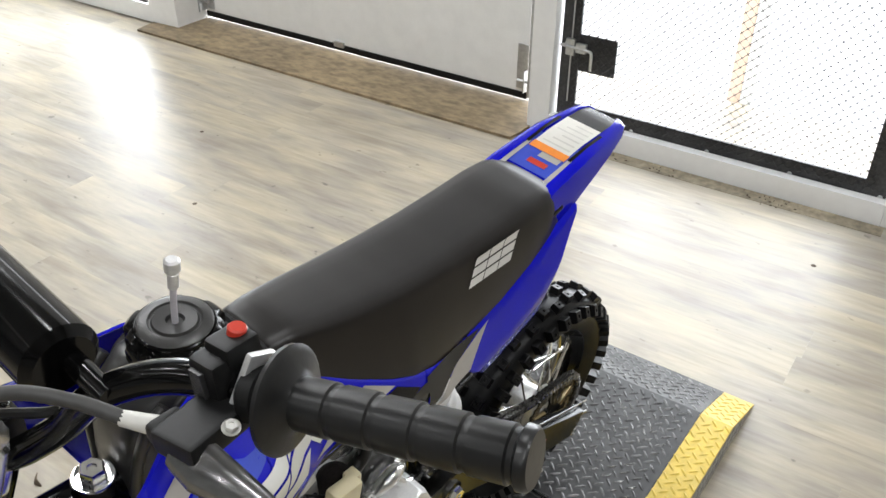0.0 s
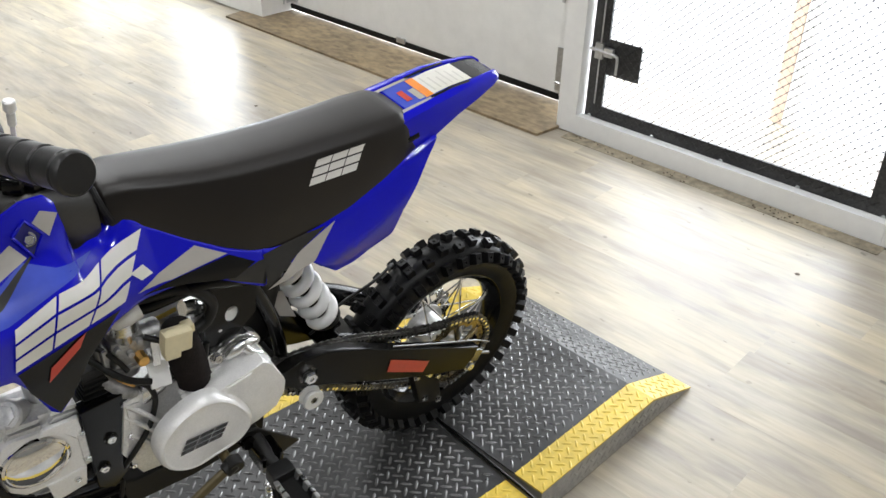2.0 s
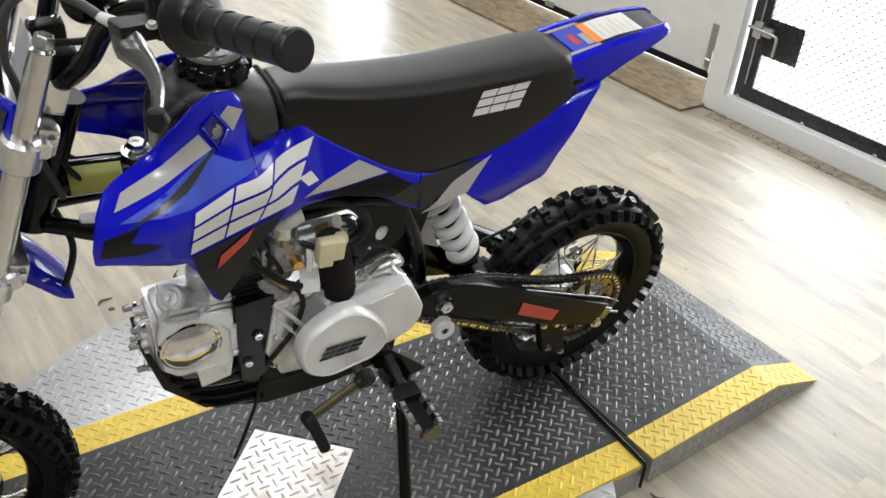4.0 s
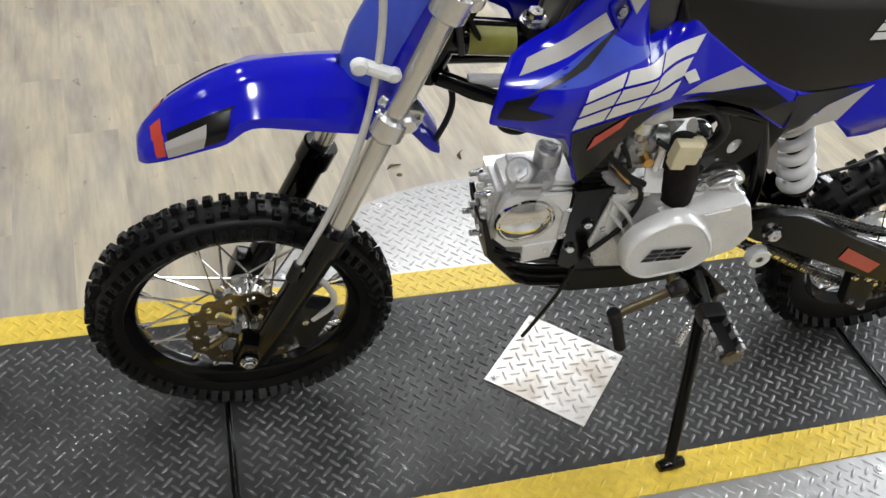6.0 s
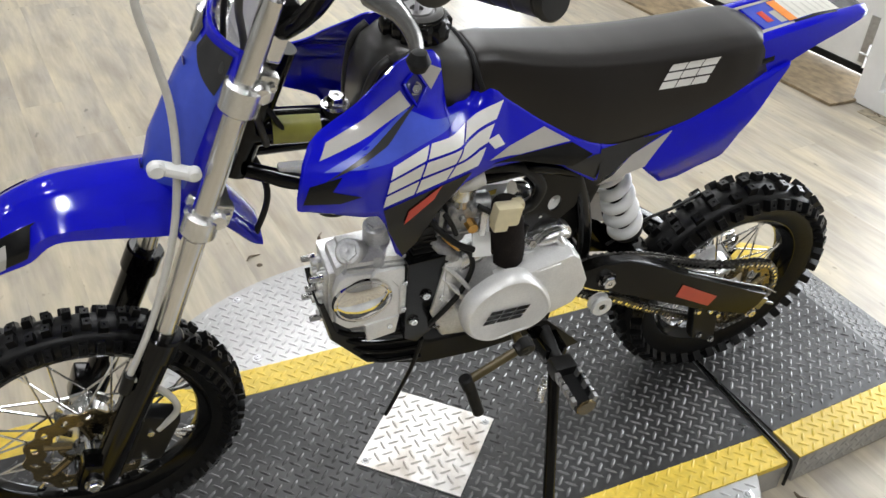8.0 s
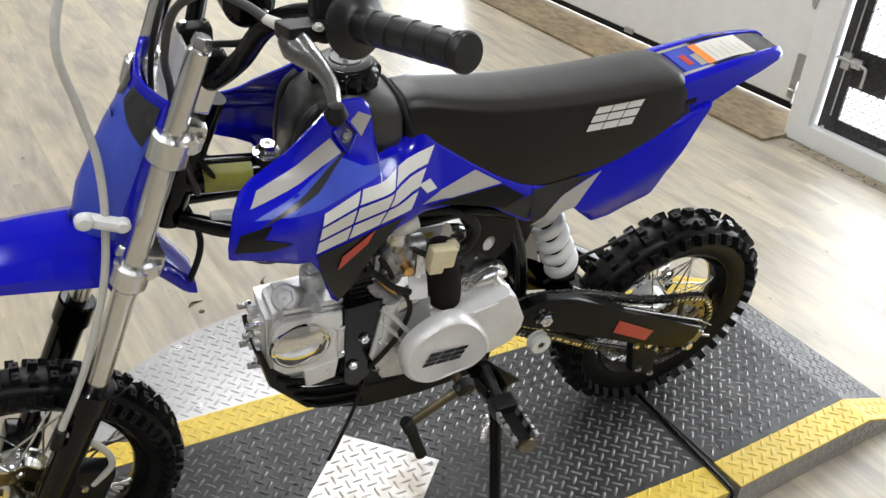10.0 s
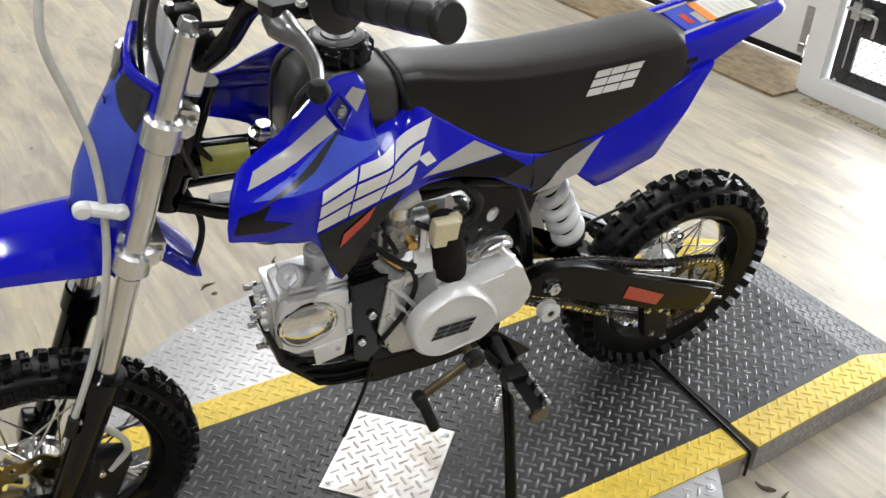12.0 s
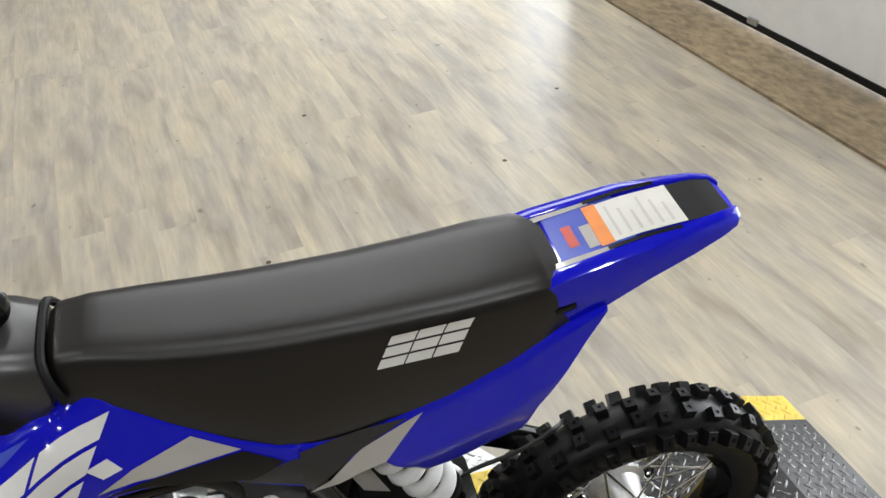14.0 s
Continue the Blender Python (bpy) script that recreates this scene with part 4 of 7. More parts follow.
# width of the bodywork along the seat's edge, and that edge's height
EDGE_Y = [(-0.18, 0.165), (-0.14, 0.138), (-0.109, 0.114), (-0.09, 0.098), (-0.07, 0.081), (-0.05, 0.066), (-0.034, 0.057), (0, 0.056), (0.05, 0.069), (0.1, 0.08), (0.15, 0.085), (0.2, 0.079), (0.25, 0.076), (0.3, 0.074), (0.4, 0.071), (0.463, 0.068)]
EDGE_Z = [(-0.18, 0.82), (-0.14, 0.815), (-0.109, 0.808), (-0.09, 0.802), (-0.07, 0.795), (-0.05, 0.797), (-0.034, 0.8), (0, 0.779), (0.05, 0.746), (0.1, 0.718), (0.15, 0.697), (0.2, 0.69), (0.25, 0.7), (0.3, 0.713), (0.35, 0.735), (0.4, 0.757), (0.463, 0.778)]


SHROUD_TOP = [(-0.302, 0.745), (-0.294, 0.790), (-0.285, 0.810), (-0.270, 0.822), (-0.234, 0.841), (-0.207, 0.858), (-0.185, 0.871), (-0.169, 0.882), (-0.143, 0.888), (-0.116, 0.884), (-0.103, 0.868), (-0.101, 0.806), (-0.090, 0.799), (-0.070, 0.794), (-0.056, 0.796), (-0.041, 0.803), (-0.028, 0.803), (0.0, 0.781), (0.05, 0.747), (0.10, 0.717), (0.15, 0.697), (0.165, 0.694)]
SHROUD_LOW = [(-0.302, 0.728), (-0.259, 0.712), (-0.199, 0.690), (-0.188, 0.670), (-0.166, 0.605), (-0.155, 0.592), (-0.135, 0.611), (-0.103, 0.665), (-0.069, 0.687), (-0.033, 0.694), (0.027, 0.695), (0.083, 0.678), (0.145, 0.636), (0.150, 0.636)]


def shroud_y(x, z):
    y = 0.095 + 0.055 * max(0, min(1, (-0.02 - x) / 0.2)) - 0.25 * max(0, z - 0.80) - 0.10 * max(0, 0.67 - z) + 0.004 * math.sin(max(0, min(1, (z - 0.70) / 0.12)) * math.pi)
    e = interp(EDGE_Y, x) + 0.5 * max(0, interp(EDGE_Z, x) - z)
    return 0.5 * (y + e - math.sqrt((y - e) ** 2 + 0.00004))


def lean_in(bm):
    """The shroud's upper part leans in towards the tank."""
    for v in bm.verts:
        k = max(0.0, min(1.0, (v.co.z - 0.745) / 0.105)) * max(0.0, min(1.0, -v.co.x / 0.06))
        k = k * k * (3 - 2 * k)
        v.co += Vector((0.010, 0.048, -0.0278)) * k
    return bm


def build_shrouds():
    for s in (1, -1):
        bm = lean_in(sheet(bmesh.new(), SHROUD_TOP, SHROUD_LOW, shroud_y, -0.302, 0.15, nx=120, nz=24))
        ob = part("shroud", mirror(bm) if s < 0 else bm, M_BLUE, bike, "blue plastic radiator shroud with graphics", angle=50)
        for name, mat_, quads, lift in (
                ("grey_stripe", M_GREY, [[(-0.276, 0.794), (-0.266, 0.813), (-0.167, 0.852), (-0.153, 0.830)]], 0.0012),
                ("grey_corner", M_GREY, [[(-0.137, 0.864), (-0.125, 0.873), (-0.106, 0.862), (-0.122, 0.841)]], 0.0012),
                # lighter blue area that carries the shroud's reflection in its colour
                ("sheen_field", M_LBLUE, [[(-0.272, 0.779), (-0.160, 0.828), (-0.125, 0.806), (-0.190, 0.772)], [(-0.190, 0.772), (-0.125, 0.806), (-0.075, 0.790), (-0.135, 0.782)]], 0.0008),
                ("dark_stripe", M_DGREY, [[(-0.272, 0.766), (-0.205, 0.801), (-0.135, 0.838), (-0.192, 0.794)]], 0.0014),
                ("black_flash", M_DBLACK, [[(-0.297, 0.740), (-0.289, 0.764), (-0.250, 0.770), (-0.262, 0.752)], [(-0.297, 0.740), (-0.262, 0.752), (-0.226, 0.737), (-0.252, 0.732)]], 0.0012),
                ("black_field", M_DBLACK, [[(-0.190, 0.684), (-0.194, 0.701), (-0.060, 0.707), (-0.080, 0.688)], [(-0.186, 0.664), (-0.190, 0.684), (-0.080, 0.688), (-0.108, 0.663)], [(-0.157, 0.600), (-0.186, 0.664), (-0.108, 0.663), (-0.138, 0.615)]], 0.0014),
                ("red_flash", M_RED, [[(-0.163, 0.664), (-0.157, 0.684), (-0.108, 0.706), (-0.119, 0.688)]], 0.0030),
                ("brown_stripe", M_GREY, [[(-0.033, 0.713), (0.055, 0.737), (0.096, 0.713), (0.015, 0.709)]], 0.0016),
                ("black_stripe", M_DBLACK, [[(-0.028, 0.706), (0.030, 0.709), (0.098, 0.711), (0.133, 0.689)], [(-0.028, 0.706), (0.133, 0.689), (0.100, 0.677), (0.018, 0.700)]], 0.0020),
                ("dark_panel", M_DGREY, [[(0.088, 0.678), (0.138, 0.687), (0.153, 0.686), (0.149, 0.642)]], 0.0012)):
            bm = bmesh.new()
            for q in quads:
                patch(bm, q, shroud_y, lift)
            lean_in(bm)
            part(name, mirror(bm) if s < 0 else bm, mat_, ob)
        bm = bmesh.new()
        slots(bm, ([(-0.197, 0.707), (-0.15, 0.71), (-0.102, 0.713), (-0.051, 0.715)], [(-0.187, 0.766), (-0.132, 0.779), (-0.069, 0.775), (-0.003, 0.779)]), shroud_y, 0.0024)
        patch(bm, [(-0.036, 0.740), (-0.017, 0.742), (-0.007, 0.727), (-0.024, 0.726)], shroud_y, 0.0024)
        lean_in(bm)
        part("logo", mirror(bm) if s < 0 else bm, M_DWHITE, ob, "large white logo shapes")
        # bolt in its square recess, whose shade is a flat darker blue patch
        bm = lean_in(patch(bmesh.new(), [(-0.160, 0.859), (-0.145, 0.869), (-0.131, 0.847), (-0.145, 0.830)], shroud_y, 0.0012))
        part("recess", mirror(bm) if s < 0 else bm, M_BLUE_SHADE, ob)
        bm = bmesh.new()
        ring = [Vector((x, -(shroud_y(x, z) + 0.002), z)) for x, z in ((-0.162, 0.859), (-0.145, 0.871), (-0.129, 0.847), (-0.145, 0.828), (-0.162, 0.859))]
        lean_in(tube(bm, ring, 0.0022, seg=8, soft=False))
        part("recess_rim", mirror(bm) if s < 0 else bm, M_BLUE, ob)
        bolt((-0.136, -s * (shroud_y(-0.145, 0.849) - 0.046), 0.8215), (0, -s, 0.45), 0.0065, 0.007, ob)


build_shrouds()

TAIL_TOP = [(0.146, 0.699), (0.162, 0.694), (0.20, 0.690), (0.25, 0.700), (0.30, 0.713), (0.35, 0.735), (0.40, 0.757), (0.463, 0.778)]
TAIL_LOW = [(0.141, 0.641), (0.154, 0.641), (0.184, 0.660), (0.222, 0.650), (0.241, 0.633), (0.270, 0.608), (0.303, 0.609), (0.376, 0.630), (0.388, 0.669), (0.441, 0.749), (0.459, 0.773)]


def tail_y(x, z):
    y = 0.096 - 0.09 * max(0, x - 0.2) + 0.010 * math.sin(max(0, min(1, (z - 0.62) / 0.14)) * math.pi) * min(1, max(0, (x - 0.15) / 0.08))
    return min(y, interp(EDGE_Y, x) + 0.32 * max(0, interp(EDGE_Z, x) - z))


def build_tail():
    for s in (1, -1):
        bm = sheet(bmesh.new(), TAIL_TOP, TAIL_LOW, tail_y, 0.146, 0.462, nx=70, nz=12)
        ob = part("side_panel", mirror(bm) if s < 0 else bm, M_BLUE, bike, "blue plastic rear side panel", angle=50)
        for name, mat_, q in (("dark_panel", M_DGREY, [(0.146, 0.640), (0.147, 0.692), (0.256, 0.695), (0.207, 0.672)]), ("grey_stripe", M_GREY, [(0.148, 0.634), (0.207, 0.672), (0.271, 0.698), (0.228, 0.650)])):
            part(name, mirror(patch(bmesh.new(), q, tail_y)) if s < 0 else patch(bmesh.new(), q, tail_y), mat_, ob)
        for bx, bz in ((0.223, 0.693), (0.231, 0.695)):
            bolt((bx, -s * (tail_y(bx, bz) - 0.001), bz - 0.004), (0, -s, 0), 0.003, 0.003, ob, M_BLACK)
    rows = [(0.395, 0.811, 0.060, 0.735), (0.42, 0.818, 0.059, 0.755), (0.46, 0.825, 0.057, 0.772), (0.51, 0.834, 0.054, 0.797), (0.555, 0.837, 0.048, 0.811), (0.588, 0.839, 0.042, 0.822), (0.604, 0.838, 0.036, 0.826), (0.611, 0.834, 0.028, 0.826)]
    rings = []
    for x, top, w, low in rows:
        prof = [(-w - 0.003, low), (-w - 0.002, low + (top - low) * 0.55), (-w * 0.93, top - 0.003), (-w * 0.80, top), (-w * 0.66, top - 0.0005), (-w * 0.62, top - 0.004), (0, top - 0.003)]
        inner = [(-y, z) for y, z in reversed(prof[:-1])]
        under = [(w - 0.001, low), (w * 0.8, top - 0.012), (0, top - 0.012), (-w * 0.8, top - 0.012), (-w + 0.001, low)]
        rings.append([Vector((x, y, z)) for y, z in prof + inner + under])
    ob = part("tail_fender", loft(bmesh.new(), rings), M_BLUE, bike, "blue plastic tail fender with warning label", angle=30)

    def top_z(x):
        return interp([(r[0], r[1]) for r in rows], x) - 0.0030

    def flat(name, x0, x1, y0, y1, mat_, lift, label=""):
        bm = bmesh.new()
        n = 8
        lo = [(bm.verts.new((x0 + (x1 - x0) * i / n, y0, top_z(x0 + (x1 - x0) * i / n) + lift)), bm.verts.new((x0 + (x1 - x0) * i / n, y1, top_z(x0 + (x1 - x0) * i / n) + lift))) for i in range(n + 1)]
        for p, q in zip(lo, lo[1:]):
            bm.faces.new((p[0], q[0], q[1], p[1]))
        return part(name, bm, mat_, ob, label)
    flat("black_field", 0.505, 0.602, -0.028, 0.028, M_DGREY, 0.0008)
    flat("label_base", 0.425, 0.50, -0.034, 0.034, M_LBLUE, 0.0006)
    for s in (-1, 1):
        flat("grey_line", 0.415, 0.475, s * 0.035 - 0.004, s * 0.035 + 0.004, M_GREY, 0.0014)
        flat("black_line", 0.470, 0.545, s * 0.0345 - 0.0025, s * 0.0345 + 0.0025, M_DBLACK, 0.0030)
    flat("red_mark", 0.438, 0.448, -0.018, 0.012, M_RED, 0.0012)
    flat("grey_mark", 0.455, 0.466, -0.026, 0.006, M_GREY, 0.0012)
    flat("orange_band", 0.466, 0.480, -0.029, 0.029, M_ORANGE, 0.0018)
    flat("warning_label", 0.478, 0.555, -0.028, 0.028, M_LABEL, 0.0016, "cream paper warning label")
    for k in range(6):
        flat("text_bar", 0.486 + k * 0.011, 0.489 + k * 0.011, -0.023, 0.021 - 0.008 * (k % 3), M_PRINT, 0.0022)


build_tail()


def fork_at(z, y):
    """A point on a fork leg's middle line; the lower legs lean a little further forwards."""
    return Vector((-0.399 - 0.355 * (0.70 - z) if z > 0.503 else -0.469 - 0.43 * (0.503 - z), y, z))


FORK_TURN = Matrix.Rotation(radians(20), 4, "Y")


def build_fork():
    for y in (-0.085, 0.085):
        bm = bmesh.new()
        cyl(bm, fork_at(0.500, y), fork_at(0.66, y), 0.0150, seg=28)
        cyl(bm, fork_at(0.655, y), fork_at(0.845, y), 0.0142, seg=28, bevel=0.002)
        cyl(bm, fork_at(0.845, y), fork_at(0.965, y), 0.0125, seg=28, bevel=0.003)
        leg = part("fork_leg", bm, M_CHROME, bike, "polished steel fork leg with black lower")
        bm = bmesh.new()
        cyl(bm, fork_at(0.965, y), fork_at(0.978, y), 0.0115, 0.010, seg=6, bevel=0.002)
        part("fork_cap", bm, M_CLAMP, leg)
        bm = bmesh.new()
        cyl(bm, fork_at(0.225, y), fork_at(0.485, y), 0.0215, 0.0225, seg=28, bevel=0.003)
        cyl(bm, fork_at(0.468, y), fork_at(0.506, y), 0.027, seg=28, bevel=0.003)
        box(bm, (FX + 0.004, y, 0.245), (0.044, 0.036, 0.06), FORK_TURN, bevel=0.008)
        part("lower_leg", bm, M_GLOSS, leg, "black gloss lower fork leg")
    for z, hh in ((0.681, 0.032), (0.849, 0.036)):
        bm = bmesh.new()
        for y in (-0.085, 0.085):
            cyl(bm, fork_at(z - hh / 2, y), fork_at(z + hh / 2, y), 0.0228, seg=28, bevel=0.004)
            box(bm, fork_at(z, y) + Vector((0.027, 0, 0.011)), (0.022, 0.018, hh * 0.9), FORK_TURN, bevel=0.004)
        box(bm, fork_at(z, 0) + Vector((0.016, 0, 0.006)), (0.050, 0.15, hh * 0.75), FORK_TURN, bevel=0.007)
        for y in (-0.085, 0.085):
            cyl(bm, fork_at(z, y) + Vector((0.020, -0.018, 0.008)), fork_at(z, y) + Vector((0.020, 0.018, 0.008)), 0.013, seg=18, bevel=0.004)
            cyl(bm, fork_at(z + hh * 0.3, y * 0.72) + Vector((-0.006, 0, 0)), fork_at(z + hh * 0.75, y * 0.72) + Vector((-0.006, 0, 0)), 0.012, 0.010, seg=16, bevel=0.003)
        c = part("triple_clamp", bm, M_CLAMP, bike, "bright cast aluminium triple clamp")
        for y in (-0.085, 0.085):
            bolt(fork_at(z, y) + Vector((0.032, -0.010 if y < 0 else 0.010, 0.014)), (0, -1 if y < 0 else 1, 0), 0.0045, 0.006, c)
    # steering stem, bar risers and axle
    bm = bmesh.new()
    cyl(bm, (-0.352, 0, 0.69), (-0.285, 0, 0.86), 0.024, seg=24)
    part("steering_head", bm, M_GLOSS, bike, "black steering head tube")
    for y in (-0.035, 0.035):
        bm = bmesh.new()
        box(bm, (-0.302, y, 0.885), (0.036, 0.022, 0.045), FORK_TURN, bevel=0.005)
        part("bar_riser", bm, M_BRIGHT, bike, "bright handlebar riser")
    bm = bmesh.new()
    box(bm, fork_at(0.892, 0) + Vector((0.012, 0, 0)), (0.004, 0.120, 0.075), FORK_TURN, bevel=0.001)
    part("backing_plate", bm, M_HOSE, bike, "pale plate between the fork tubes")
    bm = bmesh.new()
    cyl(bm, (FX, -0.108, FR), (FX, 0.108, FR), 0.007, seg=16)
    ax = part("front_axle", bm, M_BRIGHT, bike)
    bolt((FX, -0.106, FR), (0, -1, 0), 0.010, 0.010, ax)
    # front brake caliper behind the left leg, with its hose
    bm = bmesh.new()
    box(bm, (-0.518, -0.060, 0.272), (0.074, 0.034, 0.098), Matrix.Rotation(radians(25), 4, "Y"), bevel=0.009)
    box(bm, (-0.548, -0.075, 0.285), (0.035, 0.016, 0.10), Matrix.Rotation(radians(20), 4, "Y"), bevel=0.005)
    cal = part("brake_caliper", bm, M_BLACK, bike, "black brake caliper")
    for p in ((-0.512, -0.075, 0.290), (-0.528, -0.075, 0.235), (-0.545, -0.084, 0.318)):
        bolt(p, (0, -1, 0), 0.006, 0.007, cal)
    bm = bmesh.new()
    tube(bm, [(-0.500, -0.075, 0.290), (-0.470, -0.080, 0.330), (-0.480, -0.085, 0.380), (-0.520, -0.098, 0.445)], 0.005, seg=10)
    part("brake_line", bm, M_HOSE, cal)


build_fork()


def build_brake_hose():
    bm = bmesh.new()
    tube(bm, [(-0.525, -0.098, 0.440), (-0.480, -0.098, 0.545), (-0.441, -0.088, 0.660), (-0.424, -0.080, 0.757), (-0.421, -0.078, 0.840), (-0.430, -0.080, 0.905), (-0.441, -0.085, 0.985), (-0.415, -0.065, 1.055), (-0.365, -0.02, 1.10), (-0.31, 0.08, 1.10), (-0.27, 0.16, 1.06)], 0.0047, seg=12)
    hose = part("brake_hose", bm, M_HOSE, bike, "translucent grey brake hose")
    bm = bmesh.new()
    cyl(bm, (-0.533, -0.100, 0.420), (-0.520, -0.098, 0.452), 0.0085, seg=14, bevel=0.002)
    part("hose_end", bm, M_BLACK, hose)
    bm = bmesh.new()
    turn = Matrix.Rotation(radians(12), 4, "Y") @ Matrix.Rotation(radians(-18), 4, "Z")
    box(bm, (-0.426, -0.086, 0.764), (0.046, 0.017, 0.013), turn, bevel=0.005)
    for dx, dz, r in ((-0.020, 0.006, 0.0105), (0.019, -0.003, 0.009)):
        cyl(bm, (-0.426 + dx, -0.080 - 0.006 * (dx > 0), 0.764 + dz), (-0.426 + dx, -0.094 - 0.006 * (dx > 0), 0.764 + dz), r, seg=18, bevel=0.003)
    part("hose_clip", bm, M_WHITE, hose, "white plastic hose clip")


build_brake_hose()


def dense(rows, n):
    """Rows glided through by a smooth curve, n steps for each."""
    out = []
    for i in range(len(rows) - 1):
        a, b, c, d = [np.array(rows[max(0, min(len(rows) - 1, i + k))]) for k in (-1, 0, 1, 2)]
        for k in range(n):
            t = k / n
            out.append(tuple(0.5 * (2 * b + (c - a) * t + (2 * a - 5 * b + 4 * c - d) * t * t + (3 * b - a - 3 * c + d) * t ** 3)))
    return out + [rows[-1]]


def build_front_fender():
    # x, ridge height, half width of the crown, side drop, half width at the side edge
    rows = [(-0.712, 0.606, 0.012, 0.014, 0.022), (-0.700, 0.622, 0.020, 0.022, 0.038), (-0.669, 0.650, 0.028, 0.034, 0.052), (-0.63, 0.673, 0.034, 0.040, 0.060), (-0.60, 0.687, 0.036, 0.042, 0.063), (-0.569, 0.696, 0.037, 0.028, 0.065),
            (-0.52, 0.701, 0.038, 0.036, 0.067), (-0.46, 0.702, 0.038, 0.046, 0.068), (-0.435, 0.700, 0.036, 0.050, 0.066), (-0.425, 0.694, 0.034, 0.060, 0.058), (-0.40, 0.695, 0.032, 0.030, 0.048), (-0.37, 0.665, 0.030, 0.030, 0.046), (-0.34, 0.625, 0.028, 0.026, 0.044), (-0.322, 0.598, 0.024, 0.016, 0.034)]
    rings = []
    for x, top, wc, d, w in dense(rows, 4):
        k = min(1.0, w / 0.065)
        prof = [(-w, top - d), (-w + 0.002, top - d * 0.55), (-w * 0.72, top - 0.007 * k), (-w * 0.66, top - 0.004 * k), (-wc * 0.62, top + 0.007 * k), (-wc * 0.40, top + 0.011 * k), (0, top + 0.0105 * k)]
        outer = prof + [(-y, z) for y, z in reversed(prof[:-1])]
        inner = [(y * 0.94, z - 0.004) for y, z in reversed(outer)]
        rings.append([Vector((x, y, z)) for y, z in outer + inner])
    ob = part("front_fender", loft(bmesh.new(), rings), M_BLUE, bike, "glossy blue plastic front fender", angle=28)

    fine = dense(rows, 4)

    def over(x, f, s, lift):
        """A point on the fender: f runs from the side's lower edge (0) over the crown's edge (0.75) to the ridge (1)."""
        top, wc, d, w = [interp([(r[0], r[k]) for r in fine], x) for k in (1, 2, 3, 4)]
        k = min(1.0, w / 0.065)
        line = [(w, top - d), (w - 0.002, top - d * 0.55), (w * 0.72, top - 0.007 * k), (w * 0.66, top - 0.004 * k), (wc * 0.62, top + 0.007 * k), (0, top + 0.012 * k)]
        y, z = [float(np.interp(f, (0, 0.28, 0.40, 0.66, 0.75, 1), [p[k] for p in line])) for k in (0, 1)]
        return Vector((x, -s * (y + lift), z + lift))

    def decal(name, mat_, quad, lift):
        for s in (1, -1):
            bm = bmesh.new()
            a, b, c, d = [Vector(p) for p in quad]
            n = 10
            g = [[bm.verts.new(over(*((a * (1 - u) + b * u) * (1 - v) + (d * (1 - u) + c * u) * v), s, lift)) for v in (k / n for k in range(n + 1))] for u in (i / n for i in range(n + 1))]
            for i in range(n):
                for k in range(n):
                    bm.faces.new((g[i][k], g[i + 1][k], g[i + 1][k + 1], g[i][k + 1]))
            part(name, bm, mat_, ob)
    decal("black_field", M_DBLACK, [(-0.668, 0.05), (-0.672, 0.50), (-0.585, 0.62), (-0.602, 0.10)], 0.0010)
    decal("grey_field", M_GREY, [(-0.672, 0.04), (-0.674, 0.34), (-0.622, 0.36), (-0.628, 0.06)], 0.0018)
    decal("red_field", M_RED, [(-0.686, 0.10), (-0.692, 0.80), (-0.678, 0.80), (-0.674, 0.10)], 0.0012)


build_front_fender()


